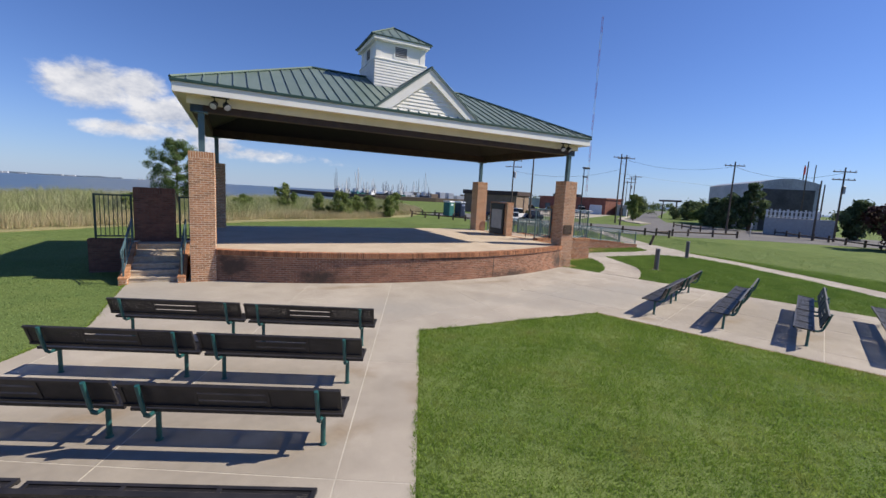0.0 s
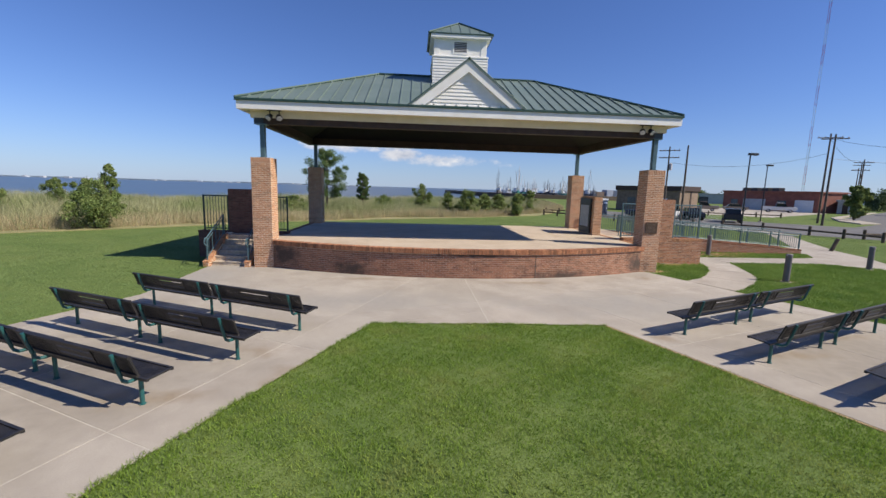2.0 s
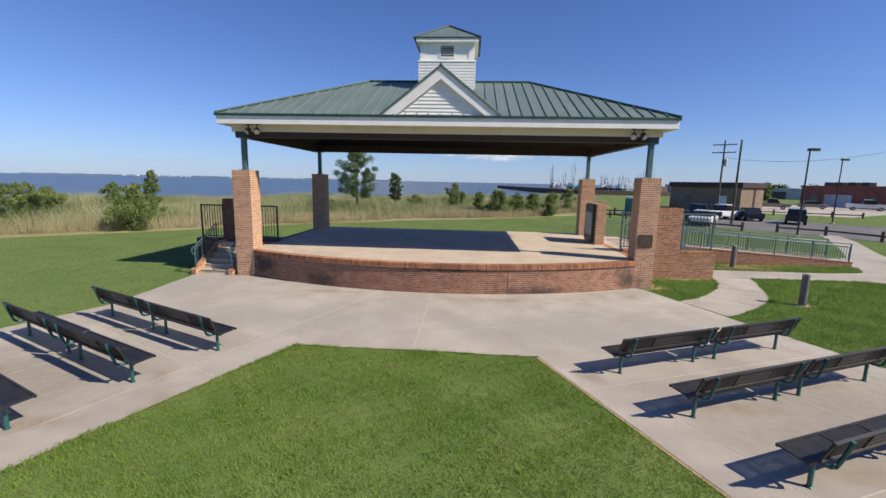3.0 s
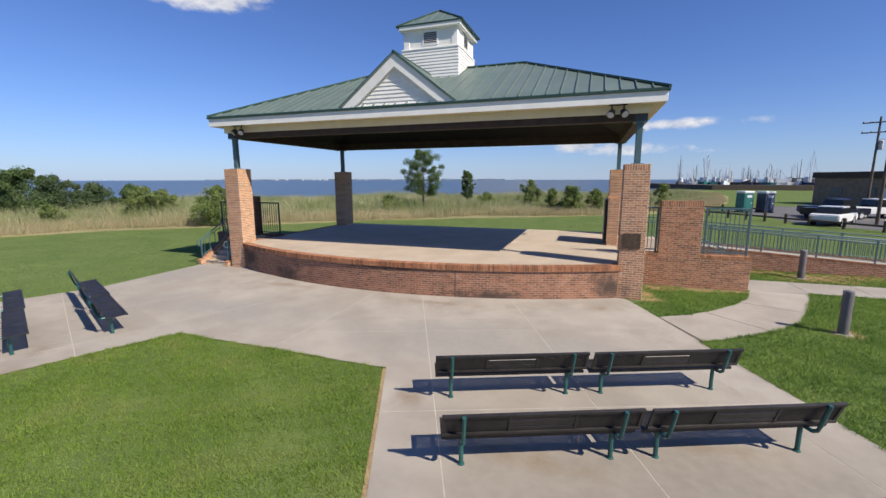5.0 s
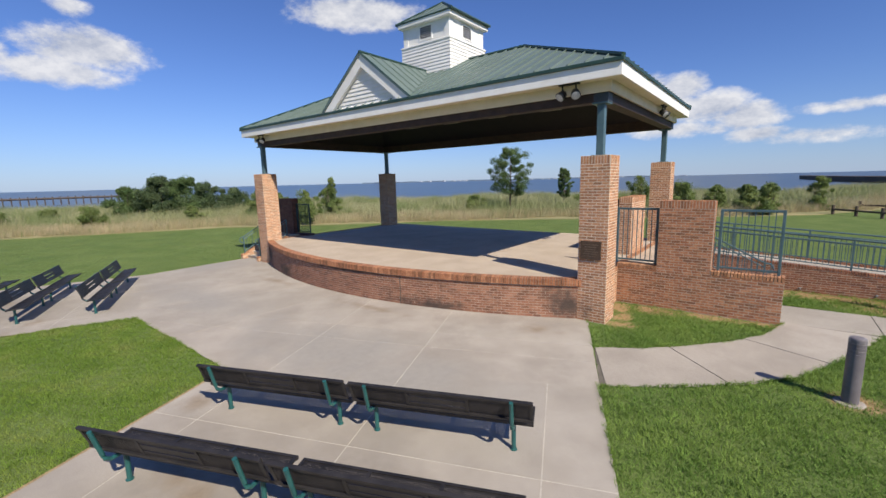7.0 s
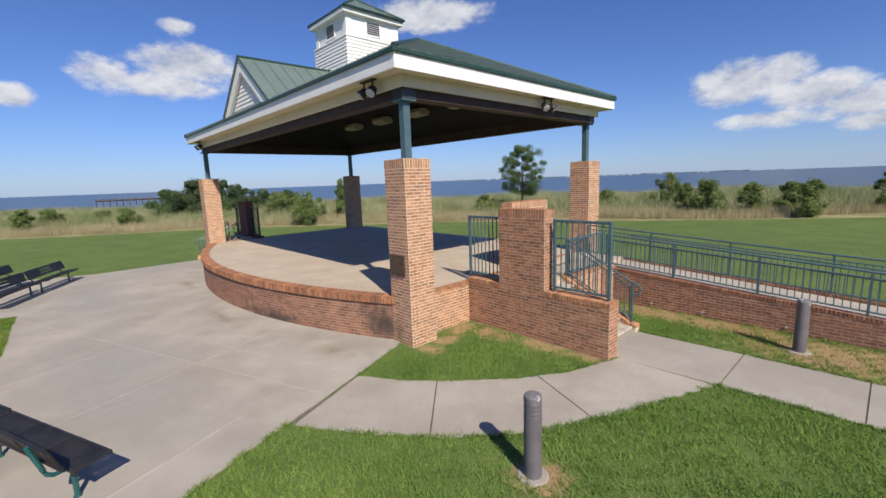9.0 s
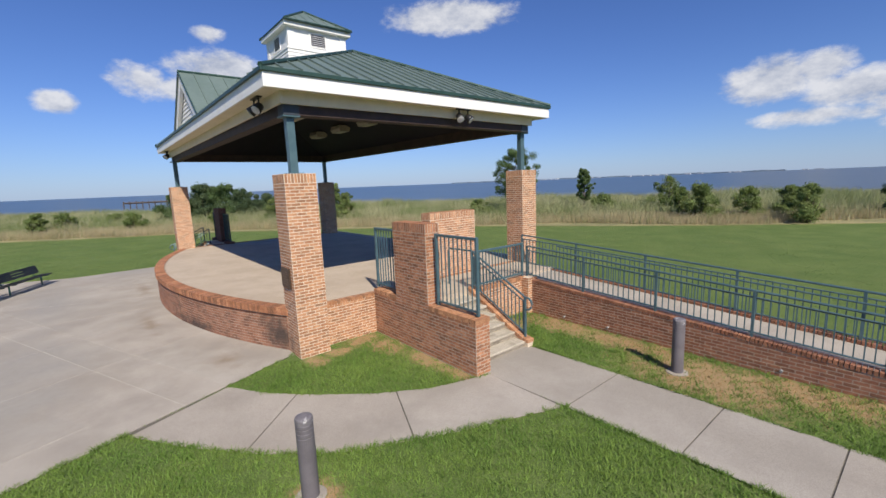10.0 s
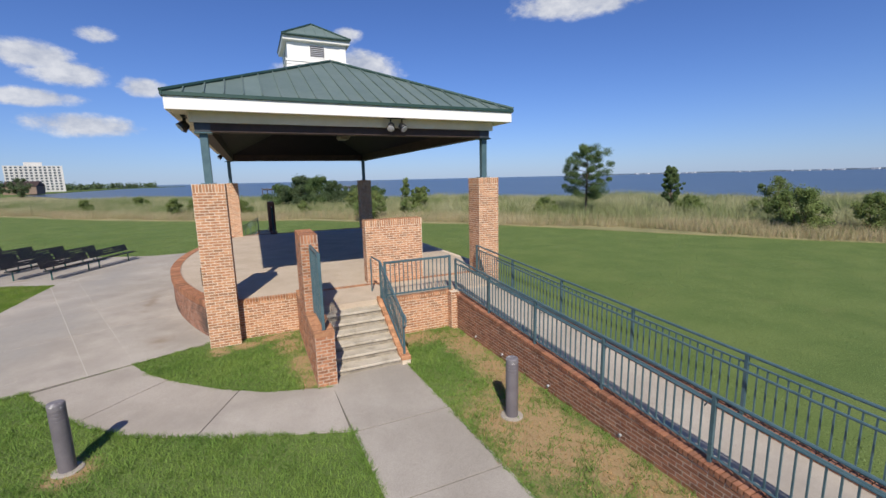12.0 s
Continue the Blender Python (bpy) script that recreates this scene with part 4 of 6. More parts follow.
for i in range(4):
    p, q = Vector(eaves[i]), Vector(eaves[(i + 1) % 4])
    apex = Vector((0, 3.99, CP))
    nr = (q - p).cross(apex - p).normalized()
    bm = bmesh.new()
    solid(bm, [p, q, apex, p - nr * 0.04, q - nr * 0.04, apex - nr * 0.04], [(0, 1, 2), (5, 4, 3), (0, 3, 4, 1), (1, 4, 5, 2), (2, 5, 3, 0)])
    for f in (0.2, 0.35, 0.5, 0.65, 0.8):
        e = p + (q - p) * f
        h = 2 * min(f, 1 - f)
        mid = (p + q) / 2
        tube(bm, [e + nr * 0.012, e + (apex - mid) * h * 0.98 + nr * 0.012], 0.014, 4)
    part("roof_panel", bm, M_ROOF, cuproof)
    bm = bmesh.new()
    tube(bm, [p + Vector((0, 0, 0.02)), apex + Vector((0, 0, 0.02))], 0.04, 6)
    part("hip_cap", bm, M_ROOFTRIM, cuproof)


# the eaves overhang less in front than behind
for ob in stand.children:
    if ob.name.split(".")[0] in ("roof", "gable", "cupola", "cupola_roof", "fascia", "drip_edge", "soffit"):
        ob.location.y += 0.11

# lamps on the eaves and under the ceiling
def floodlight(m):
    t = thing("floodlight", "twin dark floodlights hung from the soffit", "floodlight", "floodlights", at=m)
    bm = bmesh.new()
    box(bm, -0.24, 0.24, -0.05, 0.05, -0.03, 0.0)
    part("mount", bm, M_BLACK, t)
    for s in (-1, 1):
        bm = bmesh.new()
        tube(bm, [(s * 0.16, 0, -0.02), (s * 0.16, 0, -0.14)], 0.02, 8)
        part("stem", bm, M_BLACK, t)
        bm = bmesh.new()
        lathe(bm, [(0.05, 0.10), (0.085, 0.07), (0.10, -0.02), (0.115, -0.10), (0.10, -0.105)], 14)
        mm = Matrix.Translation((s * 0.16, -0.02, -0.23)) @ Matrix.Rotation(radians(25 * s), 4, "Z") @ Matrix.Rotation(radians(-50), 4, "X")
        bmesh.ops.transform(bm, matrix=mm, verts=bm.verts)
        head = part("lamp_head", bm, M_BLACK, t, smooth=True)
        bm = bmesh.new()
        lathe(bm, [(0.098, -0.107), (0.06, -0.118), (0.01, -0.122)], 14)
        bmesh.ops.transform(bm, matrix=mm, verts=bm.verts)
        part("lens", bm, M_LENS, head)
    return t


fl = floodlight(pose(6.82, -0.08, 5.645))
for x, y, a in ((-6.82, -0.08, 0), (7.86, 5.0, 90)):
    copy_thing(fl, pose(x, y, 5.645, 0, 0, a))


def box_light(m):
    t = thing("ceiling_light", "cream wedge-shaped lamp box under the dark ceiling", "ceiling light", "lamp boxes", at=m)
    bm = bmesh.new()
    box(bm, -0.10, 0.10, -0.08, 0.08, -0.04, 0.10)
    part("mount", bm, M_BLACK, t)
    bm = bmesh.new()
    pr = [(-0.22, 0.0), (0.22, 0.0), (0.28, -0.14), (0.20, -0.27), (-0.20, -0.27), (-0.28, -0.14)]
    k = len(pr)
    solid(bm, [(-0.43, y, z - 0.04) for y, z in pr] + [(0.43, y, z - 0.04) for y, z in pr], [tuple(range(k)), tuple(range(2 * k - 1, k - 1, -1))] + [(i, i + k, (i + 1) % k + k, (i + 1) % k) for i in range(k)])
    bmesh.ops.recalc_face_normals(bm, faces=bm.faces)
    bmesh.ops.bevel(bm, geom=bm.edges[:], offset=0.012, segments=1, affect="EDGES")
    part("housing", bm, M_DOME, t)
    return t


dl = box_light(pose(-3.45, 5.85, 6.40))
for x, y, z in ((-1.10, 5.85, 6.40), (1.30, 5.85, 6.40), (3.70, 5.85, 6.40), (4.70, 1.55, 5.90)):
    copy_thing(dl, pose(x, y, z))


# ---- screen walls, stairs, ramp ----
def brick_block(parent, x0, x1, y0, y1, z0, z1, material=M_BRICK, name="wall", cap=True, singles=0, soldier=False, core=M_MORTAR):
    """An upright wall of laid bricks with bricks on edge along its top."""
    w = part(name, rounded_box(x0 + 0.005, x1 - 0.005, y0 + 0.005, y1 - 0.005, z0 - 0.1, z1 - 0.012, 0.003, 1), core, parent)
    zt = z1 - (0.1 if cap else 0.0) - (LONG if soldier else 0.0)
    n = int((zt - z0) / COURSE)
    bricks = []
    for o, u, nn, e in (((x0, y0, 0), (1, 0, 0), (0, -1, 0), 0), ((x1, y0, 0), (0, 1, 0), (1, 0, 0), 1), ((x1, y1, 0), (-1, 0, 0), (0, 1, 0), 0), ((x0, y1, 0), (0, -1, 0), (-1, 0, 0), 1)):
        length = (x1 - x0) if u[0] else (y1 - y0)
        bricks += wall_face(o, u, nn, length, zt - n * COURSE, zt, (e, e))
        if soldier:
            bricks += wall_face(o, u, nn, length, zt, zt + LONG, (e, e), soldier=True)
    if cap:
        if x1 - x0 > y1 - y0:
            bricks += cap_row((x0, (y0 + y1) / 2, 0), (x1, (y0 + y1) / 2, 0), y1 - y0, z1, 0.095)
        else:
            bricks += cap_row(((x0 + x1) / 2, y0, 0), ((x0 + x1) / 2, y1, 0), x1 - x0, z1, 0.095)
    elif soldier:
        if x1 - x0 > y1 - y0:
            bricks += cap_row((x0 + 0.03, (y0 + y1) / 2, 0), (x1 - 0.03, (y0 + y1) / 2, 0), y1 - y0 - 0.03, z1 - 0.003, 0.03)
        else:
            bricks += cap_row(((x0 + x1) / 2, y0 + 0.03, 0), ((x0 + x1) / 2, y1 - 0.03, 0), x1 - x0 - 0.03, z1 - 0.003, 0.03)
    lay(bricks, w, material, singles, (lambda b: (b[2].y > -0.001, b[0].z)) if singles else None)
    return w


def rail_panel(m, length, height, label, material=M_RAIL, pitch=0.115, group="rail panels", knee=0.06):
    """A framed rail of square bars; runs along its own x."""
    t = thing("metal_railing", label, "railing", group, at=m)
    for x in (0.025, length - 0.025):
        part("post", rounded_box(x - 0.03, x + 0.03, -0.03, 0.03, 0, height, 0.006, 1), material, t)
    part("top_rail", rounded_box(0.055, length - 0.055, -0.025, 0.025, height - 0.06, height - 0.005, 0.006, 1), material, t)
    part("bottom_rail", rounded_box(0.055, length - 0.055, -0.02, 0.02, knee, knee + 0.045, 0.006, 1), material, t)
    k = int((length - 0.1) / pitch)
    me = None
    for i in range(1, k):
        x = 0.05 + (length - 0.1) * i / k
        if me is None:
            b = bmesh.new()
            box(b, -0.010, 0.010, -0.010, 0.010, knee + 0.04, height - 0.05)
            me = finish("baluster", b, material)
        ob = new("baluster", me)
        ob.parent = t
        ob.location = (x, 0, 0)
    return t


scr = thing("screen_wall", "salmon brick screen wall with a tall pedestal and black water stains", "wall", "screen walls")
low = brick_block(scr, 7.46, 11.11, 2.11, 2.49, 0, 1.035, M_SCREENBRICK, cap=False, core=M_RAMPMORTAR)
lay(cap_row((7.46, 2.30, 0), (8.45, 2.30, 0), 0.38, 1.13, 0.098) + cap_row((9.68, 2.30, 0), (11.11, 2.30, 0), 0.38, 1.13, 0.098), low, M_BRICK)
brick_block(scr, 8.45, 9.68, 2.1125, 2.4875, 1.034, 2.8628, M_SCREENBRICK, core=M_RAMPMORTAR, soldier=True, cap=False, singles=300, name="pedestal")
rail_panel(pose(7.36, 2.30, 1.14), 1.05, 1.52, "dark blue-green steel rail panel on a brick wall")
rail_panel(pose(9.78, 2.30, 1.14), 1.24, 1.52, "blue-green steel rail panel on a brick wall")

# mirrored wall, its brick and rails coloured dark for the roof's shade
scl = thing("screen_wall", "shade-coloured red brick screen wall behind the side stairs", "wall", "screen walls")
brick_block(scl, -8.30, -7.10, 2.06, 2.44, 0, 1.10, M_SHADEBRICK, core=M_SHADEMORTAR)
brick_block(scl, -9.46, -8.30, 2.06, 2.44, 0, 2.82, M_SHADEBRICK, core=M_SHADEMORTAR, soldier=True, cap=False, name="pedestal")
brick_block(scl, -10.70, -9.46, 2.06, 2.44, 0, 1.10, M_SHADEBRICK, core=M_SHADEMORTAR)
rail_panel(pose(-8.20, 2.25, 1.10), 1.08, 1.46, "dark steel rail panel on a shaded brick wall", M_SHADERAIL)
rail_panel(pose(-10.54, 2.25, 1.10), 1.02, 1.46, "dark steel rail panel on a shaded brick wall", M_SHADERAIL)

rear = thing("brick_pedestal", "tall brick pedestal with a grey notice panel on the stage", "pedestal")
brick_block(rear, 6.88, 7.29, 4.13, 5.87, DECK - 0.1, 2.86, soldier=True, cap=False, name="block")
nb = part("notice_panel", rounded_box(6.78, 6.873, 4.36, 5.64, 1.10, 2.78, 0.01, 1), M_BLACK, rear, "dark framed notice panel")
part("sheet", rounded_box(6.770, 6.781, 4.50, 5.50, 1.40, 2.45, 0.002, 1), M_PANEL, nb)

# landing beside the stage and the steps that go down from it
land = thing("stair_landing", "concrete landing with brick sides beside the stage", "landing")
bm = bmesh.new()
prism(bm, [(7.46, 2.46), (8.98, 2.46), (8.98, 6.0), (8.98, 7.56), (7.46, 7.56)], 0, DECK - 0.01)
part("slab", bm, M_DECK, land)
recess = part("side_wall", rounded_box(8.985, 9.11, 4.12, 6.0, -0.1, DECK - 0.03, 0.003, 1), M_MORTAR, land)
lay(wall_face((9.116, 4.12, 0), (0, 1, 0), (1, 0, 0), 1.9, 0.0, 0.95) + cap_row((9.05, 4.12, 0), (9.05, 6.0, 0), 0.15, DECK, 0.09), recess, M_BRICK)

stairs = thing("stairs", "worn concrete steps between brick cheeks", "stairs", "stairs")
RISE = DECK / 7
for i in range(6):
    x1 = 9.02 + 0.29 * (i + 1)
    z = DECK - RISE * (i + 1)
    step = part("step", rounded_box(8.98 + 0.29 * i, x1 + 0.035, 2.485, 3.92, z - 0.055, z, 0.012, 2), M_STEP, stairs, "worn pale tread")
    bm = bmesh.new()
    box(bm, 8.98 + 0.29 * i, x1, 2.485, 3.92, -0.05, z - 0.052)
    part("riser", bm, M_RISER, step, "darker concrete riser")
cheek = bmesh.new()
pr = [(8.98, -0.1), (10.86, -0.1), (10.86, 0.16), (10.70, 0.20), (8.98, 1.07)]
solid(cheek, [(x, 3.925, z) for x, z in pr] + [(x, 4.115, z) for x, z in pr], [(0, 1, 2, 3, 4), (9, 8, 7, 6, 5), (0, 5, 6, 1), (1, 6, 7, 2), (2, 7, 8, 3), (3, 8, 9, 4), (4, 9, 5, 0)])
ck = part("cheek", cheek, M_MORTAR, stairs, "sloping brick cheek")
slope_top = lambda s: 1.06 - s * (0.87 / 1.72) if s < 1.72 else 0.17
lay(wall_face((10.866, 4.12, 0), (-1, 0, 0), (0, 1, 0), 1.88, 0.0, 0.95, top=lambda s: slope_top(1.88 - s)) + cap_row((8.98, 4.02, 1.07), (10.70, 4.02, 0.20), 0.21, 0.015, 0.09) + cap_row((10.72, 4.02, 0.19), (10.87, 4.02, 0.165), 0.21, 0.015, 0.07), ck, M_BRICK)


def sloped_rail(p, q, height, label, material=M_RAIL, loop_end=True, pitch=0.12, wall=False, handrail=True, category="railing"):
    """A rail of bars from p to q along a slope, with a looped handrail at its low end."""
    p, q = Vector(p), Vector(q)
    t = thing("metal_railing", label, category, "sloped rails")
    up = Vector((0, 0, 1))
    length = (q - p).length
    u = (q - p).normalized()
    flat = Vector((u.x, u.y, 0)).normalized()
    side = Vector((-flat.y, flat.x, 0))
    bm = bmesh.new()
    pts = [p + up * height, q + up * height]
    if loop_end:
        c = q + up * (height - 0.14) + flat * 0.05
        pts += [c + flat * 0.14 * math.sin(a) + up * 0.14 * math.cos(a) for a in (0.5, 1.0, 1.57, 2.1, 2.7)] + [q + up * (height - 0.29)]
    tube(bm, pts, 0.024, 8)
    part("top_rail", bm, material, t)
    bm = bmesh.new()
    tube(bm, [p + up * 0.09, q + up * 0.09], 0.018, 6)
    part("bottom_rail", bm, material, t)
    if handrail:
        bm = bmesh.new()
        tube(bm, [p + up * (height - 0.12) + side * 0.0, q + up * (height - 0.12)], 0.016, 6)
        part("mid_rail", bm, material, t)
    n = max(2, int(round(length / 1.9)) + 1)
    for i in range(n):
        e = p + (q - p) * i / (n - 1)
        bm = bmesh.new()
        box(bm, e.x - 0.023, e.x + 0.023, e.y - 0.023, e.y + 0.023, e.z - 0.02, e.z + height)
        part("post", bm, material, t)
    k = int(length / pitch)
    b = bmesh.new()
    box(b, -0.009, 0.009, -0.009, 0.009, 0.09, height - 0.12)
    me = finish("baluster", b, material)
    for i in range(k):
        e = p + (q - p) * (i + 0.5) / k
        ob = new("baluster", me)
        ob.parent = t
        ob.location = e
    return t


sloped_rail((9.06, 4.02, DECK + 0.05), (10.72, 4.02, 0.20), 0.92, "blue-green stair rail with a looped end on a brick cheek")
hr = thing("handrail", "short steel handrail at the top of the stairs", "handrail")
bm = bmesh.new()
tube(bm, [(8.15, 4.02, DECK - 0.01), (8.15, 4.02, DECK + 0.9), (8.25, 4.02, DECK + 0.96), (9.06, 4.02, DECK + 0.97)], 0.022, 8)
part("bar", bm, M_RAIL, hr)
rail_panel(pose(9.05, 4.12, DECK, 0, 0, 90), 1.85, 0.95, "blue-green guard rail along the landing", group="guard rails")

# ramp
ramp = thing("ramp", "long concrete ramp between low red brick walls", "ramp")
RX0, RX1 = 9.0, 19.8
WT = lambda x: 0.98 - (x - RX0) * 0.068
bm = bmesh.new()
solid(bm, [(RX0 - 0.1, 6.1, -0.1), (RX1, 6.1, -0.1), (RX1, 7.50, -0.1), (RX0 - 0.1, 7.50, -0.1), (RX0 - 0.1, 6.1, WT(RX0) - 0.03), (RX1, 6.1, WT(RX1) - 0.10), (RX1, 7.50, WT(RX1) - 0.10), (RX0 - 0.1, 7.50, WT(RX0) - 0.03)],
      [(4, 5, 6, 7), (0, 3, 2, 1), (0, 1, 5, 4), (1, 2, 6, 5), (2, 3, 7, 6), (3, 0, 4, 7)])
part("slab", bm, M_CONC, ramp)
for y0, y1, face in ((6.0, 6.2, -1), (7.40, 7.60, 1)):
    bm = bmesh.new()
    solid(bm, [(RX0, y0 + 0.006, -0.1), (RX1, y0 + 0.006, -0.1), (RX1, y1 - 0.006, -0.1), (RX0, y1 - 0.006, -0.1), (RX0, y0 + 0.006, WT(RX0) - 0.06), (RX1, y0 + 0.006, WT(RX1) - 0.06), (RX1, y1 - 0.006, WT(RX1) - 0.06), (RX0, y1 - 0.006, WT(RX0) - 0.06)],
          [(4, 5, 6, 7), (0, 3, 2, 1), (0, 1, 5, 4), (1, 2, 6, 5), (2, 3, 7, 6), (3, 0, 4, 7)])
    w = part("wall", bm, M_RAMPMORTAR, ramp)
    bricks = []
    if face < 0:
        bricks += wall_face((RX0, 6.0, 0), (1, 0, 0), (0, -1, 0), RX1 - RX0, 0.0, 0.95, top=lambda s: WT(RX0 + s) - 0.075)
        lay(bricks, w, M_RAMPBRICK, 300, lambda b: abs(b[0].x - 13.5))
        bricks = []
    else:
        bricks += wall_face((RX1, 7.60, 0), (-1, 0, 0), (0, 1, 0), RX1 - RX0, 0.0, 0.95, top=lambda s: WT(RX1 - s) - 0.075)
    bricks += cap_row((RX0, (y0 + y1) / 2, WT(RX0)), (RX1, (y0 + y1) / 2, WT(RX1)), 0.21, 0, 0.075)
    lay(bricks, w, M_RAMPBRICK)
corner = brick_block(ramp, 8.98, 9.36, 5.84, 6.22, 0, 1.02, cap=False, name="corner_pier")
sloped_rail((RX0 + 0.1, 6.1, WT(RX0)), (RX1 - 0.1, 6.1, WT(RX1)), 0.88, "long blue-green ramp rail with slim bars", loop_end=False, pitch=0.125)
sloped_rail((RX0 - 1.2, 7.47, WT(RX0)), (RX1 - 0.1, 7.47, WT(RX1)), 0.95, "long blue-green ramp rail with slim bars", loop_end=False, pitch=0.125)
for y, s in ((6.18, 1), (7.39, -1)):
    h = thing("handrail", "slim blue-green grab rail along the ramp", "handrail", "ramp grab rails")
    bm = bmesh.new()
    tube(bm, [(RX0 + 0.2, y + 0.03 * s, WT(RX0) + 0.72), (RX1 - 0.15, y + 0.03 * s, WT(RX1) + 0.72)], 0.02, 8)
    part("bar", bm, M_RAIL, h)
    for i in range(7):
        x = RX0 + 0.5 + i * (RX1 - RX0 - 1.0) / 6
        bm = bmesh.new()
        tube(bm, [(x, y + 0.03 * s, WT(x) + 0.72), (x, y - 0.06 * s, WT(x) + 0.66)], 0.009, 5)
        part("bracket", bm, M_RAIL, h)

# small weep holes of white pipe in the ramp wall
for i, x in enumerate((10.4, 11.6, 13.2, 14.9, 16.7)):
    bm = bmesh.new()
    tube(bm, [(x, 6.03, 0.13), (x, 5.975, 0.12)], 0.025, 10)
    single("drain_pipe", bm, M_PANEL, "short white drain pipe in a brick wall", "pipe", "weep pipes")

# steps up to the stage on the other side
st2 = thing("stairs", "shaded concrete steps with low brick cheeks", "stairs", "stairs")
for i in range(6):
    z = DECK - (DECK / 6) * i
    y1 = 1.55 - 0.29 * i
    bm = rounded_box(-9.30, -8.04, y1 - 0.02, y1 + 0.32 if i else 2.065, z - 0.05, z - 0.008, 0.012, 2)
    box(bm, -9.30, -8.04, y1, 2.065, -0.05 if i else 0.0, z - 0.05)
    part("step", bm, M_STEPBROWN, st2)
for x0, x1 in ((-9.50, -9.30), (-8.04, -7.84)):
    bm = bmesh.new()
    pr = [(2.065, -0.1), (-0.16, -0.1), (-0.16, 0.2), (0.02, 0.24), (1.5, 1.05), (2.065, 1.05)]
    solid(bm, [(x0, y, z) for y, z in pr] + [(x1, y, z) for y, z in pr], [(0, 1, 2, 3, 4, 5), (11, 10, 9, 8, 7, 6)] + [(i, i + 6, (i + 1) % 6 + 6, (i + 1) % 6) for i in range(6)])
    c = part("cheek", bm, M_MORTAR, st2, "sloping brick cheek")
    xm = (x0 + x1) / 2
    laid = cap_row((xm, 1.5, 1.055), (xm, 0.03, 0.252), 0.215, 0.012, 0.085) + cap_row((xm, 0.02, 0.235), (xm, -0.16, 0.205), 0.215, 0.012, 0.07) + wall_face((x0, -0.168, 0), (1, 0, 0), (0, -1, 0), x1 - x0, 0.0, 0.203)
    for xs, sgn in ((x0 - 0.008, -1), (x1 + 0.008, 1)):
        laid += wall_face((xs, -0.16 if sgn > 0 else 2.065, 0), (0, sgn, 0), (sgn, 0, 0), 2.225, 0.0, 0.95, top=(lambda q: (0.14 if q < 0.18 else min(0.14 + (q - 0.18) * 0.548, 0.97))) if sgn > 0 else (lambda q: (0.14 if 2.225 - q < 0.18 else min(0.14 + (2.045 - q) * 0.548, 0.97))))
    lay(laid, c, M_BRICK)
    sloped_rail(((x0 + x1) / 2, 1.45, 1.03), ((x0 + x1) / 2, 0.0, 0.26), 0.80, "pale blue-green stair rail beside the steps", pitch=0.3)
bm = bmesh.new()
box(bm, -7.86, -7.44, 1.4, 2.065, 0, DECK - 0.008)
part("landing", bm, M_DECK, st2)


# ---- benches ----
def bench(m):
    t = thing("park_bench", "black perforated-steel park bench on teal tubular legs", "bench", "audience benches", at=m)
    H = 1.22

    def mesh_panel(name, lift, label):
        pan = bmesh.new()
        w = 0.39 if name == "seat" else 0.335
        for a, b in ((-w / 2, -w / 2 + 0.035), (w / 2 - 0.035, w / 2)):
            box(pan, -H, H, a, b, -0.026, 0.014)
        for x in (-H + 0.02, -0.40, 0.40, H - 0.02):
            box(pan, x - 0.02, x + 0.02, -w / 2 + 0.035, w / 2 - 0.035, -0.012, 0.012)
        bmesh.ops.transform(pan, matrix=lift, verts=pan.verts)
        p = part(name, pan, M_SLAT, t, label)
        # the woven sheet between the frame's bars
        fields = [(-H + 0.04, H - 0.04)] if name == "seat" else [(-H + 0.04, -0.42), (0.42, H - 0.04)]
        ma = np.array(lift)
        for xa, xb in fields:
            cu = []
            nx = int((xb - xa) / 0.0150)
            for i in range(nx):
                cu.append((xa + (xb - xa) * (i + 0.5) / nx, 0, 0, 0.0088, w - 0.06, 0.003))
            for j in range(22):
                cu.append(((xa + xb) / 2, -w / 2 + 0.04 + (w - 0.08) * (j + 0.5) / 22, 0.0018, xb - xa, 0.0082, 0.003))
            vs = np.concatenate([CUBE * np.array(c[3:]) + np.array(c[:3]) for c in cu])
            fs = np.concatenate([CUBE_F + 8 * i for i in range(len(cu))])
            ob = new("sheet", mesh_from("sheet", vs @ ma[:3, :3].T + ma[:3, 3], fs, M_SLAT))
            ob.parent = p
        if name == "backrest":
            for y0, y1 in ((-0.125, -0.065), (-0.040, 0.042), (0.067, 0.128)):
                b = bmesh.new()
                box(b, -0.38, 0.38, y0, y1, -0.006, 0.006)
                bmesh.ops.transform(b, matrix=lift, verts=b.verts)
                part("slat", b, M_SLAT, p)
        return p

    mesh_panel("seat", Matrix.Translation((0, 0.10, 0.445)) @ Matrix.Rotation(radians(4), 4, "X"), "black perforated seat")
    mesh_panel("backrest", Matrix.Translation((0, -0.235, 0.685)) @ Matrix.Rotation(radians(-70), 4, "X"), "black perforated backrest")
    for x in (-0.965, 0.965):
        b = bmesh.new()
        tube(b, [(x, 0, 0.0), (x, 0, 0.40)], 0.03, 10)
        lathe(b, [(0.045, 0.0), (0.045, 0.012), (0.032, 0.02)], 12, x, 0.0)
        part("leg", b, M_LEG, t, "teal steel leg", smooth=False)
        b = bmesh.new()
        arm = [(x, 0.26, 0.415), (x, 0.05, 0.405), (x, -0.08, 0.39), (x, -0.17, 0.395), (x, -0.225, 0.435), (x, -0.25, 0.50), (x, -0.29, 0.64), (x, -0.345, 0.84)]
        tube(b, arm, 0.026, 8)
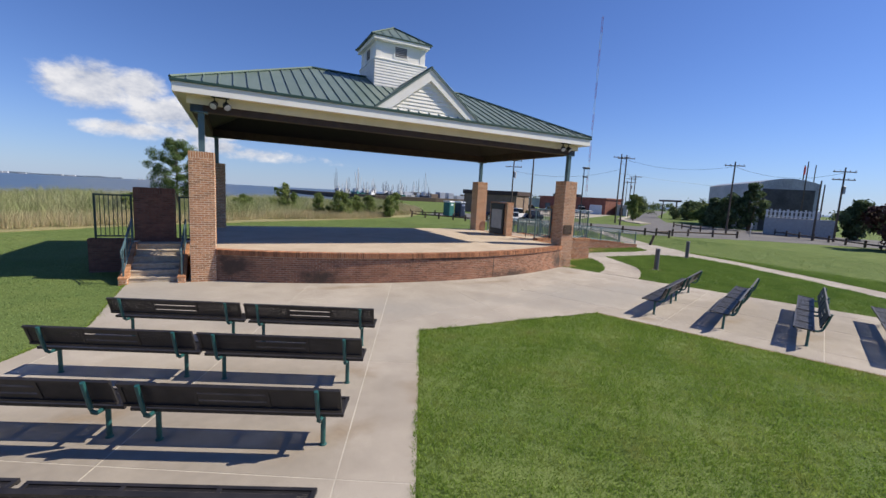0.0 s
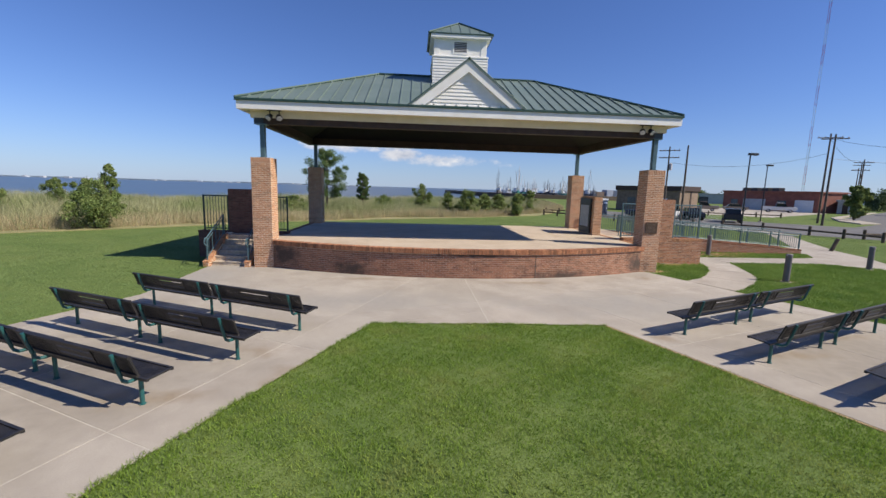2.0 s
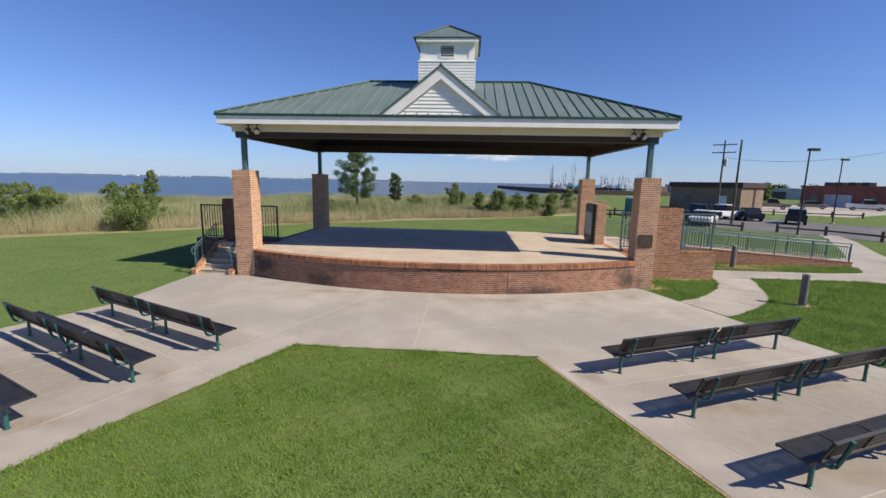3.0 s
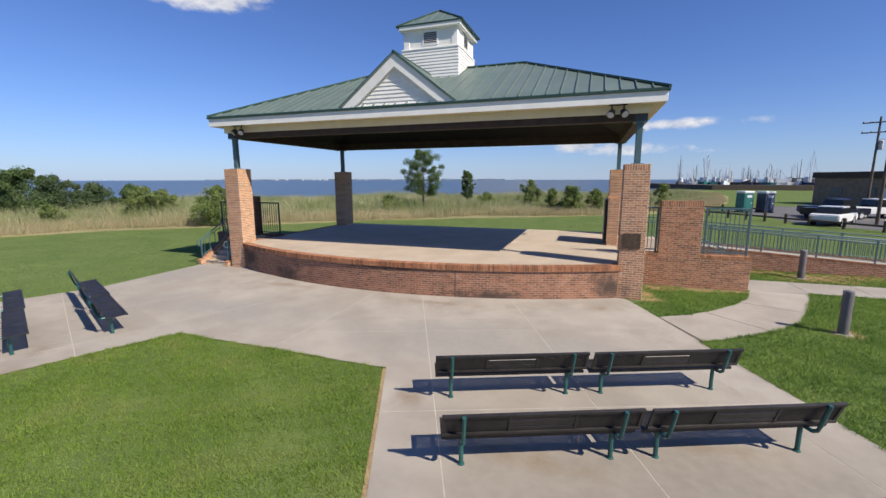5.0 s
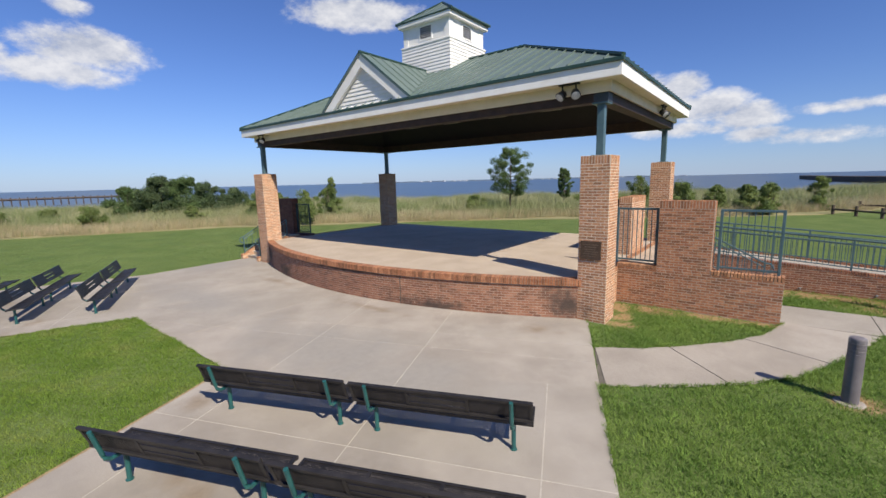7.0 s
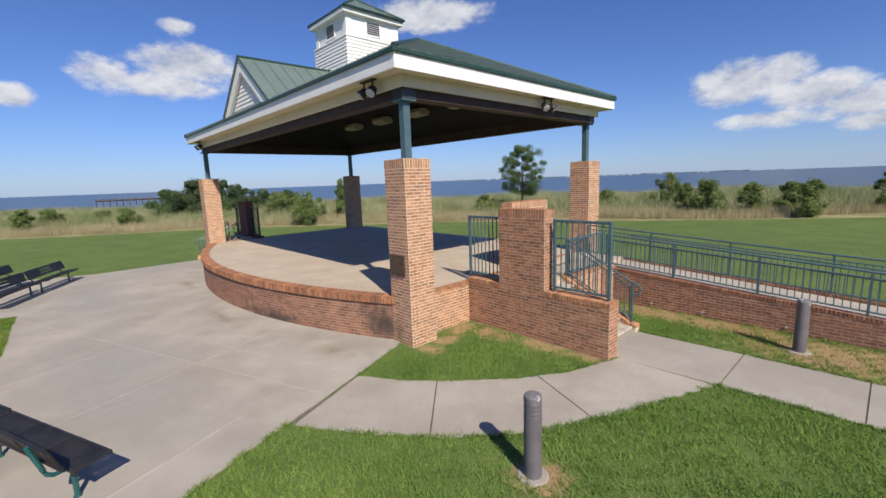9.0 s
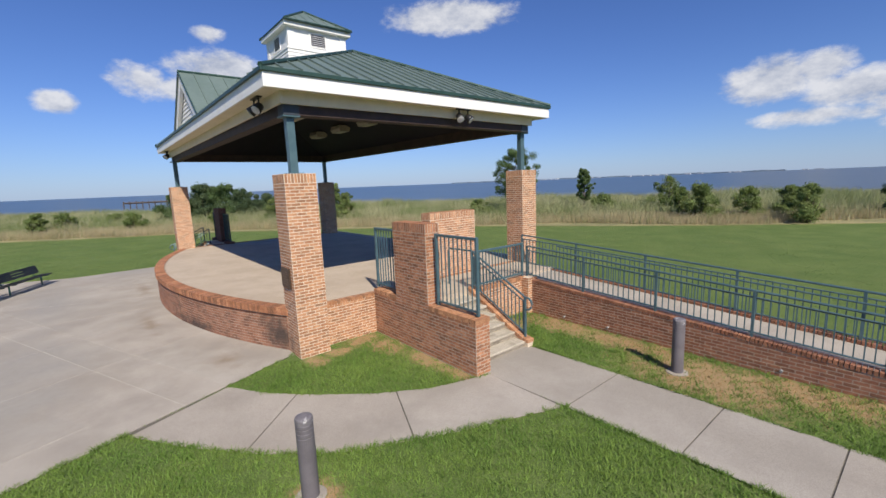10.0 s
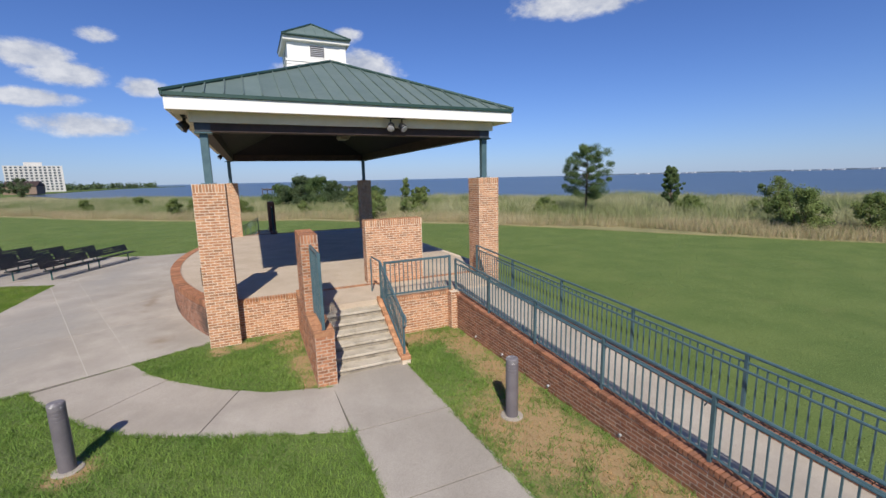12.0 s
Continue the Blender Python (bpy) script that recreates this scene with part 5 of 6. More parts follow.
        part("arm", b, M_LEG, t, "curved teal support", smooth=False)
    return t


ANG_R, ANG_L = 22.6, -24.4
first = bench(pose(5.10, -6.82, 0.018, 0, 0, ANG_R))
for k in range(5):
    for bx, by in ((5.10, -6.82), (7.436, -5.865)):
        if k or bx > 6:
            copy_thing(first, pose(bx + 0.64 * k, by - 1.53 * k, 0.018, 0, 0, ANG_R))
    for bx, by in ((-7.40, -5.53), (-5.11, -6.60)):
        copy_thing(first, pose(bx - 0.66 * k, by - 1.53 * k, 0.018, 0, 0, ANG_L))


# ---- bollards ----
def bollard(m):
    t = thing("bollard_light", "grey-brown cylindrical bollard light on a concrete foot", "bollard", "path bollards", at=m)
    b = bmesh.new()
    lathe(b, [(0.105, 0.0), (0.105, 0.80), (0.101, 0.803), (0.101, 0.809)], 28)
    part("post", b, M_BOLL, t, smooth=False)
    for i in range(3):
        b = bmesh.new()
        z = 0.810 + i * 0.052
        lathe(b, [(0.100, z - 0.002), (0.104, z + 0.002), (0.104, z + 0.045), (0.100, z + 0.049)], 28)
        part("louvre_ring", b, M_BOLL, t)
    b = bmesh.new()
    lathe(b, [(0.100, 0.964), (0.105, 0.968), (0.105, 1.025), (0.098, 1.043), (0.07, 1.054), (0.01, 1.056)], 28)
    part("cap", b, M_BOLLCAP, t, "paler chipped cap")
    b = bmesh.new()
    lathe(b, [(0.19, -0.05), (0.19, 0.012), (0.175, 0.02), (0.12, 0.022)], 22)
    part("foot", b, M_CONC, t, "concrete foot")
    return t


bol = bollard(pose(11.91, -1.49, 0.0))
for x, y in ((13.56, 4.95), (18.5, 1.33)):
    copy_thing(bol, pose(x, y, 0))


# ---- grass and reeds ----
def blades(name, px, py, h, w, lean, z0, material, label, category, rng, bed=None):
    k = len(px)
    a = rng.uniform(0, 2 * np.pi, k)
    la = rng.uniform(0, 2 * np.pi, k)
    v = np.zeros((k, 3, 3), dtype=np.float32)
    v[:, 0] = np.stack([px - np.cos(a) * w / 2, py - np.sin(a) * w / 2, np.full(k, z0)], 1)
    v[:, 1] = np.stack([px + np.cos(a) * w / 2, py + np.sin(a) * w / 2, np.full(k, z0)], 1)
    v[:, 2] = np.stack([px + np.cos(la) * lean * h, py + np.sin(la) * lean * h, z0 + h], 1)
    return tagged(new(name, mesh_from(name, v.reshape(-1, 3), np.arange(3 * k).reshape(-1, 3), material)), label, category, kind="stuff")


rg = np.random.default_rng(11)
HARD = [SOIL, APRON, WING_L, WING_R, IN + OUT[::-1], PATH_A, PATH_B, [(6.9, -1), (7.9, 0), (7.9, 0.8), (7.5, 0.8), (7.5, 2.1), (11.15, 2.1), (11.15, 2.5), (10.9, 4.2), (9.15, 4.2), (9.15, 6.0), (19.9, 5.98), (19.9, 7.62), (7.8, 7.62), (7.8, 8.3), (6.9, 8.3)],
        [(-7.5, 8.3), (-7.5, 2.45), (-10.72, 2.45), (-10.72, 2.05), (-9.6, 2.05), (-9.6, -0.2), (-7, -0.2), (0, 3), (7.2, 3), (7.4, 8.4)]]


def bare_at(px, py):
    """How bare the lawn is at each place, from 0 to 1."""
    best = np.full(len(px), -9.0)
    for cx, cy, rx, ry in BARE:
        best = np.maximum(best, 1 - np.hypot((px - cx) / rx, (py - cy) / ry))
    return np.clip((best + 0.25 * np.sin(px * 9 + py * 5) + 0.2 * np.sin(px * 23 - py * 17) + 0.15) / 0.9, 0, 1)


def strew(x0, x1, y0, y1, per, fade=0.0):
    k = int((x1 - x0) * (y1 - y0) * per)
    px, py = rg.uniform(x0, x1, k), rg.uniform(y0, y1, k)
    ok_ = np.ones(k, dtype=bool)
    for poly in HARD:
        ok_ &= ~inside(px, py, poly)
    if fade:
        rim = np.minimum(np.minimum(px - x0, x1 - px), np.minimum(py - y0, y1 - py)) / fade
        ok_ &= rg.uniform(0, 1, k) < rim
    return px[ok_], py[ok_]


def turf(areas, hmin, hmax, wmin, wmax, edges=()):
    gx, gy = [np.concatenate(c) for c in zip(*[strew(*a) for a in areas])]
    for (x1, y1), (x2, y2) in edges:
        k = int(math.hypot(x2 - x1, y2 - y1) * 420)
        s_ = rg.uniform(0, 1, k)
        w_ = 0.012 + 0.018 * np.sin(s_ * 9.0) + 0.014 * np.sin(s_ * 41 + 1)
        gx = np.append(gx, x1 + (x2 - x1) * s_ + rg.normal(0, 1, k) * w_)
        gy = np.append(gy, y1 + (y2 - y1) * s_ + rg.normal(0, 1, k) * w_)
    hgt = rg.uniform(hmin, hmax, len(gx)) * (0.8 + 0.3 * np.sin(gx * 2.1 + np.sin(gy * 1.7)) * np.sin(gy * 2.6) + 0.32 * np.sin(gx * 11.3 + 2.0 * np.sin(gy * 3.1)) * np.sin(gy * 13.7 + 2.0 * np.sin(gx * 2.7)))
    return gx, gy, hgt, rg.uniform(wmin, wmax, len(gx)), rg.uniform(0.3, 1.2, len(gx))


LAWN_EDGES = [e for e in zip(WEDGE, WEDGE[1:] + WEDGE[:1]) if e[0][1] > -18 or e[1][1] > -18][:1] + [(WEDGE[4], WEDGE[5]), (WEDGE[5], WEDGE[0])] + list(zip(IN, IN[1:])) + list(zip(OUT, OUT[1:])) + [((8.68, -3.14), (10.05, -6.5)), ((10.05, -6.5), (15.0, -18.5)), ((12.83, 2.42), (17.6, 2.5)), ((10.9, 4.06), (17.6, 4.2)), ((-9.2, -4.2), (-10.2, -6.6)), ((-10.2, -6.6), (-13.0, -13.4)), ((-9.2, -4.2), (-9.4, 0.9)), ((7.2, 0.4), (8.06, -1.53))]
gx, gy, gh, gw, gl = turf([(-9, 9, -17.5, -4.5, 2500, 2.0), (5.5, 22, -11.5, 8, 2200, 2.0)], 0.026, 0.070, 0.008, 0.014, LAWN_EDGES)
ba = bare_at(gx, gy)
gh = gh * np.where((gx > 8.5) & (gy > -8), 1.45, 1.0)
live = rg.uniform(0, 1, len(gx)) > ba * 0.93
lush = live & (gx > 7.2)
live = live & (gx <= 7.2)
blades("grass", gx[live], gy[live], gh[live], gw[live], gl[live], 0.0, M_BLADE, "short mown yellow-green lawn grass", "grass", rg)
blades("grass", gx[lush], gy[lush], gh[lush], gw[lush], gl[lush], 0.0, M_LUSHBLADE, "lush mown green lawn grass beside the path", "grass", rg)
dry = ~live & ~lush & (rg.uniform(0, 1, len(gx)) < 0.35)
blades("dry_grass", gx[dry], gy[dry], gh[dry] * 0.6, gw[dry], gl[dry] * 1.8, 0.0, M_DRYBLADE, "dry straw-coloured grass on bare soil", "grass", rg)
gx, gy, gh, gw, gl = turf([(-19, -7, -17, 6, 800, 3.0), (-26, -12, -18, 10, 350, 3.0), (-36, -20, -18, 9, 170, 3.0), (-18, 11, 6, 30, 230, 2.0), (7, 34, 6, 26, 210, 2.0), (16, 36, -16, 12, 190, 4.0), (4, 24, -24, -8, 190, 4.0)], 0.010, 0.030, 0.013, 0.026)
blades("grass", gx, gy, gh, gw, gl, 0.0, M_FARBLADE, "short mown green lawn grass further off", "grass", rg)

EDGE = [(-170, -95), (-100, -62), (-64, -34.5), (-42, -15), (-34, -6.0), (-26, 6.6), (-20, 11.6), (-12, 19.3), (-6.2, 23.0), (0.8, 27.0), (6, 30.2), (13.8, 36), (18.5, 43.5), (25, 58), (33, 88), (38, 125)]
bm = bmesh.new()
MARSH = EDGE + [(37, 148), (26, 104), (13, 73), (-10, 63), (-35, 46), (-60, 16), (-120, -34), (-250, -98)]
prism(bm, MARSH, -0.3, 0.03)
single("ground", bm, M_MARSHBED, "straw-coloured marsh bed under tall reeds", "marsh", kind="structure")
K = 1200000
mx, my = rg.uniform(-100, 38, K), rg.uniform(-70, 100, K)
ok = inside(mx, my, MARSH)
mx, my = mx[ok], my[ok]
dist = np.full(len(mx), 1e9)
for (x1, y1), (x2, y2) in zip(EDGE, EDGE[1:]):
    ex, ey = x2 - x1, y2 - y1
    s = np.clip(((mx - x1) * ex + (my - y1) * ey) / (ex * ex + ey * ey), 0, 1)
    dist = np.minimum(dist, np.hypot(mx - x1 - s * ex, my - y1 - s * ey))
wob = 0.7 * np.sin(mx * 0.35) + 0.5 * np.sin(my * 0.6 + 1) + 0.25 * np.sin(mx * 2.3 + my)
ok = dist + wob > 0.9
mx, my, dist = mx[ok], my[ok], dist[ok]
hh = (0.55 + 0.75 * np.clip(dist / 7, 0, 1)) * rg.uniform(0.55, 1.25, len(mx)) * (1 + 0.16 * np.sin(mx * 0.21 + my * 0.13) + 0.20 * np.sin(mx * 0.83 + 1.3 * np.sin(my * 0.41)) * np.sin(my * 0.71 + 1.1 * np.sin(mx * 0.37)) + 0.12 * np.sin(mx * 1.9 + 2) * np.sin(my * 2.2))
blades("marsh_grass", mx, my, hh, 0.026 + 0.034 * np.clip(dist / 14, 0, 1) + 0 * mx, rg.uniform(0.1, 0.95, len(mx)), 0.0, M_MARSH, "tall yellow-green marsh grass", "marsh grass", rg)
sel = (dist < 6)
rx, ry = np.repeat(mx[sel], 3) + rg.uniform(-.35, .35, 3 * sel.sum()), np.repeat(my[sel], 3) + rg.uniform(-.35, .35, 3 * sel.sum())
blades("reeds", rx, ry, rg.uniform(0.35, 0.95, len(rx)), np.full(len(rx), 0.018), rg.uniform(0.0, 0.45, len(rx)), 0.0, M_REED, "dry tan reed stalks along the lawn edge", "reeds", rg)


# ---- trees and bushes ----
def leaf_cloud(centres, radii, count, size, rng, flat=1.0, narrow=1.0):
    """Small leaf quads strewn through lobes, denser towards their outer skin."""
    c = np.repeat(centres, count, axis=0)
    r = np.repeat(radii, count)
    d = rng.normal(size=(len(c), 3))
    d /= np.linalg.norm(d, axis=1)[:, None]
    p = c + d * (r * rng.uniform(0.08, 1.12, len(c)) ** 0.62 * (1 + 0.17 * np.abs(rng.normal(size=len(c))) * (rng.uniform(0, 1, len(c)) < 0.35)))[:, None] * np.array([1, 1, flat])
    n = rng.normal(size=(len(c), 3)) + d * 0.9 + np.array([0, 0, 0.35])
    n /= np.linalg.norm(n, axis=1)[:, None]
    t = np.cross(n, rng.normal(size=(len(c), 3)))
    t /= np.linalg.norm(t, axis=1)[:, None]
    b = np.cross(n, t)
    s = size * rng.uniform(0.6, 1.4, len(c))[:, None]
    v = np.stack([p - t * s, p + b * s * narrow * 0.5, p + t * s, p - b * s * narrow * 0.5], 1)
    return v.reshape(-1, 3), np.arange(len(c) * 4).reshape(-1, 4)


def bush(x, y, h, wide, seed, label, category="bush", name="bush", leaf=M_LEAF, count=300, size=0.060, lobes=34, cone=0.0, trunk=0.02):
    rng = np.random.default_rng(seed)
    t = thing(name, label, category, at=pose(x, y, 0))
    b = bmesh.new()
    for i in range(4):
        a = rng.uniform(0, 6.28)
        q = Vector((math.cos(a) * wide * 0.25, math.sin(a) * wide * 0.25, h * rng.uniform(0.5, 0.8)))
        tube(b, [(0.05 * math.cos(a), 0.05 * math.sin(a), -0.05), q * 0.5 + Vector((0, 0, 0.05)), q], 0.02 + 0.012 * h, 6, 0.008)
    part("trunk", b, M_BARK, t)
    cen, rad = [], []
    for i in range(lobes):
        zf = rng.uniform(0.05, 0.92)
        prof = (1 - cone) * math.sqrt(max(0.05, 1 - (2 * zf - 0.85) ** 2)) + cone * (1 - zf)
        a, rr = rng.uniform(0, 6.28), rng.uniform(0.2, 1.0) * wide / 2 * prof
        cen.append((math.cos(a) * rr, math.sin(a) * rr, trunk * h + zf * h * (1 - trunk)))
        rad.append(wide * rng.uniform(0.06, 0.17) * (0.4 + 0.6 * prof))
    for i in range(6):
        zf = 0.1 + 0.15 * i
        prof = (1 - cone) * math.sqrt(max(0.05, 1 - (2 * zf - 0.85) ** 2)) + cone * (1 - zf)
        cen.append((rng.uniform(-.04, .04) * wide, rng.uniform(-.04, .04) * wide, trunk * h + zf * h * (1 - trunk)))
        rad.append(wide * (0.07 + 0.17 * prof))
    v, f = leaf_cloud(np.array(cen), np.array(rad), count, size, rng, 0.9)
    v[:, 2] = np.maximum(v[:, 2], 0.02)
    o = new("crown", mesh_from("crown", v, f, leaf))
    o.parent = t
    return t


def pine(x, y, h, seed, label, wide=2.9):
    rng = np.random.default_rng(seed)
    t = thing("pine_tree", label, "tree", at=pose(x, y, 0))
    b = bmesh.new()
    lean = rng.uniform(-0.02, 0.02)
    tube(b, [(0, 0, -0.1), (lean * 2, 0, h * 0.3), (lean * 5, 0.05, h * 0.65), (lean * 6, 0, h * 0.97)], 0.13, 8, 0.02)
    part("trunk", b, M_BARK, t)
    cen, rad = [], []
    for i in range(34):
        zf = 0.27 + 0.70 * (i + 0.5) / 34
        a = i * 2.4 + rng.uniform(-0.4, 0.4)
        reach = wide / 2 * (1.02 - ((zf - 0.56) / 0.52) ** 2) * rng.uniform(0.50, 0.98)
        tip = Vector((math.cos(a) * reach, math.sin(a) * reach, h * zf + 0.3))
        b = bmesh.new()
        tube(b, [(0, 0, h * zf - 0.2), Vector((tip.x * 0.5, tip.y * 0.5, h * zf - 0.02)), tip], 0.035, 5, 0.01)
        part("limb", b, M_BARK, t)
        for q in (1.0, 0.6):
            cen.append((tip.x * q + rng.uniform(-.1, .1), tip.y * q + rng.uniform(-.1, .1), h * zf + 0.3 * q))
            rad.append(rng.uniform(0.055, 0.115) * wide)
    cen.append((0, 0, h * 0.97))
    rad.append(0.3)
    v, f = leaf_cloud(np.array(cen), np.array(rad), 420, 0.085, rng, 0.8, 0.4)
    o = new("crown", mesh_from("crown", v, f, M_PINE))
    o.parent = t
    return t


pine(-11.0, 29.4, 6.5, 1, "tall young pine with tufted crown in the marsh", 5.0)
pine(-8.2, 37.1, 4.45, 2, "small slim pine standing in marsh grass", 1.9)
WEST_BUSHES = [(-21.5, 11.6, 3.1, 3.6, 0.1), (-23.8, 16.3, 4.4, 2.3, 0.75), (-31.0, 15.0, 2.9, 2.4, 0.3), (-30.3, 12.6, 3.2, 3.2, 0.2), (-27.5, 19.0, 3.2, 2.6, 0.3), (-36.5, 0.0, 2.1, 2.6, 0.0), (-43.5, -5.5, 2.2, 2.8, 0.1), (-56, -14, 2.3, 2.8, 0.1), (-13.8, 27.0, 2.0, 2.2, 0.0), (-32.0, 6.6, 1.9, 1.7, 0.1), (-56.5, -20.5, 2.2, 2.0, 0.2), (-40.2, -7.3, 2.4, 2.2, 0.1), (-31.5, 21.5, 3.2, 2.4, 0.3), (-47.0, -1.0, 1.7, 2.2, 0.0)]
NORTH_BUSHES = [(-1.0, 39.9, 3.7, 3.1, 0.2), (-5.5, 35.9, 2.15, 2.6, 0.0), (4.2, 33.0, 3.1, 3.4, 0.1), (6.8, 35.5, 2.7, 2.4, 0.1), (10.6, 34.2, 2.9, 2.6, 0.2), (14.2, 42.0, 3.3, 2.4, 0.3), (2.3, 34.8, 2.8, 2.2, 0.2), (9.0, 37.5, 2.6, 2.6, 0.1)]
for i, (x, y, h, wd, cone) in enumerate(WEST_BUSHES + NORTH_BUSHES):
    bush(x, y, h, wd, 20 + i, "green wax-myrtle bush at the marsh edge", leaf=M_LEAF, cone=cone)
for i, (x, y, h, wd) in enumerate(((-43.6, 4.8, 3.7, 4.4), (-42.4, 7.4, 4.9, 5.0), (-41.4, 9.8, 4.9, 4.6), (-40.8, 11.8, 4.2, 4.0), (-46.0, 9.0, 4.5, 5.5), (-39.5, 14.2, 3.3, 4.0), (-38.0, 16.8, 3.2, 3.6))):
    bush(x, y, h, wd, 60 + i, "dark broad tree clump rising from the marsh", "tree", "tree", M_DARKLEAF if i % 2 else M_PINE, 560, 0.075, 40)


# ---- parking, road, fences, vehicles ----
bm = bmesh.new()
prism(bm, [(21.0, 46), (22.4, 28), (26.3, 22.8), (31.0, 17.2), (36, 12.8), (44, 9.5), (52, 3), (70, -18), (96, -45), (106, -36), (72, 10), (66, 24), (58, 34), (47, 27.5), (41.5, 31.9), (37.5, 37), (34, 46), (30, 54)], -0.2, 0.012)
single("road", bm, M_ASPH, "worn grey asphalt parking lot and road", "road", kind="structure")
bm = bmesh.new()
prism(bm, [(58, 34), (66.5, 46.7), (108, 76.5), (240, 171), (246, 165), (107, 69.4), (69.9, 39.7), (66, 24)], -0.2, 0.016)
single("road", bm, M_ASPH, "straight grey asphalt road leading away", "road", kind="structure")
bm = bmesh.new()
prism(bm, [(54, 33), (57.5, 33.6), (66.2, 46.9), (108, 76.9), (107.6, 77.5), (65.6, 47.8), (56.5, 38)], -0.2, 0.14)
single("kerb", bm, M_CONC, "pale concrete kerb along the road", "kerb", kind="structure")
bm = bmesh.new()
prism(bm, [(41, 54), (53, 45), (60, 50), (84, 66), (79, 92), (60, 100), (46, 74)], -0.2, 0.014)
single("pavement", bm, M_CONC, "pale concrete yard before the far buildings", "pavement", kind="structure")
bm = bmesh.new()
for i in range(7):
    x, y = 33.5 + i * 2.2, 30.5 + i * 2.0
    prism(bm, [(x, y), (x + 0.1, y + 0.02), (x - 3.2, y + 4.0), (x - 3.3, y + 3.98)], 0.0, 0.016)
single("road_marking", bm, M_PLASTW, "worn white parking lines on asphalt", "road marking", kind="structure")


def low_fence(pts, label, spacing=2.3):
    t = thing("fence", label, "fence", "timber fences")
    for (x1, y1), (x2, y2) in zip(pts, pts[1:]):
        d = math.hypot(x2 - x1, y2 - y1)
        k = max(1, int(d / spacing))
        a = math.atan2(y2 - y1, x2 - x1)
        for i in range(k + 1):
            if i == k and (x2, y2) != pts[-1]:
                continue
            x, y = x1 + (x2 - x1) * i / k, y1 + (y2 - y1) * i / k
            b = bmesh.new()
            lathe(b, [(0.11, -0.1), (0.11, 0.74), (0.09, 0.78), (0.02, 0.79)], 10, x, y)
            part("post", b, M_TIMBER, t)
            if i < k:
                xe, ye = x1 + (x2 - x1) * (i + 1) / k, y1 + (y2 - y1) * (i + 1) / k
                b = bmesh.new()
                tube(b, [(x, y, 0.42), (xe, ye, 0.42)], 0.08, 7)
                part("rail", b, M_TIMBER, t)
    return t


low_fence([(14.8, 37.2), (18.4, 32.2), (22.2, 26.4), (24.9, 22.7)], "low dark timber rail fence beside the parking lot", 1.6)
low_fence([(17.1, 43.5), (20.3, 41.7), (23.5, 40.2)], "low dark timber rail fence behind the parking lot", 1.5)
low_fence([(27.6, 22.4), (30.0, 20.4), (31.4, 17.2), (32.4, 12.4)], "low dark timber rail fence on the lawn", 2.0)
low_fence([(33.4, 14.6), (38.1, 14.2), (43.5, 12.1)], "low dark timber rail fence on the lawn")
low_fence([(54.0, 27.0), (49.5, 20.0)], "short low timber fence by the road")
low_fence([(60.5, 16.5), (54.1, 8.1), (48.0, 1.4), (42, -5)], "low dark timber fence along the road")
low_fence([(41.0, 48.0), (53.0, 43.5)], "low timber fence on the far side of the lot", 2.8)


def car(m, paint, label, size=(4.5, 1.8, 1.45), style="sedan"):
    L, W, Hh = size
    t = thing("car" if style != "pickup" else "pickup_truck", label, "car" if style != "pickup" else "truck", "parked cars", at=m)
    body = {"sedan": [(-.5, .30), (-.5, .58), (-.44, .64), (.5, .60), (.5, .32), (.44, .2), (-.46, .2)],
            "suv": [(-.5, .28), (-.5, .62), (-.47, .66), (.48, .60), (.5, .34), (.46, .22), (-.47, .22)],
            "pickup": [(-.5, .30), (-.5, .60), (.5, .56), (.5, .30), (.46, .22), (-.47, .22)]}[style]
    cabin = {"sedan": [(-.36, .62), (-.24, .96), (-.02, 1.0), (.12, .96), (.27, .61)],
             "suv": [(-.47, .64), (-.42, .97), (-.1, 1.0), (.12, .96), (.24, .60)],
             "pickup": [(-.10, .58), (-.07, .96), (.0, 1.0), (.14, .97), (.24, .57)]}[style]
    for name, prof, wd, mt in (("body", body, W, paint), ("cabin", cabin, W * 0.86, M_GLASS)):
        b = bmesh.new()
        v0 = [b.verts.new((x * L, -wd / 2, z * Hh)) for x, z in prof]
        v1 = [b.verts.new((x * L, wd / 2, z * Hh)) for x, z in prof]
        b.faces.new(v0)
        b.faces.new(v1[::-1])
        for i in range(len(prof)):
            j = (i + 1) % len(prof)
            b.faces.new((v0[i], v1[i], v1[j], v0[j]))
        bmesh.ops.recalc_face_normals(b, faces=b.faces)
        bmesh.ops.bevel(b, geom=b.edges[:], offset=0.06, segments=2, affect="EDGES")
        part(name, b, mt, t)
    b = bmesh.new()
    xs = [x for x, z in cabin]
    box(b, (xs[1]) * L + 0.05, (xs[3]) * L - 0.02, -W * 0.41, W * 0.41, Hh * 0.955, Hh * 1.005)
    part("roof", b, paint, t)
    for x in (-0.31, 0.31):
        for s in (-1, 1):
            b = bmesh.new()
            tube(b, [(x * L, s * (W / 2 - 0.20), 0.33), (x * L, s * (W / 2 + 0.01), 0.33)], 0.33, 16)
            wh = part("wheel", b, M_TYRE, t)
            b = bmesh.new()
            tube(b, [(x * L, s * (W / 2 - 0.02), 0.33), (x * L, s * (W / 2 + 0.018), 0.33)], 0.2, 12)
            part("rim", b, M_LOUVRE, wh)
    for s in (-1, 1):
        b = bmesh.new()
        box(b, L * 0.485, L * 0.505, s * W * 0.36 - 0.16, s * W * 0.36 + 0.16, Hh * 0.44, Hh * 0.54)
        part("headlight", b, M_LENS, t)
    return t


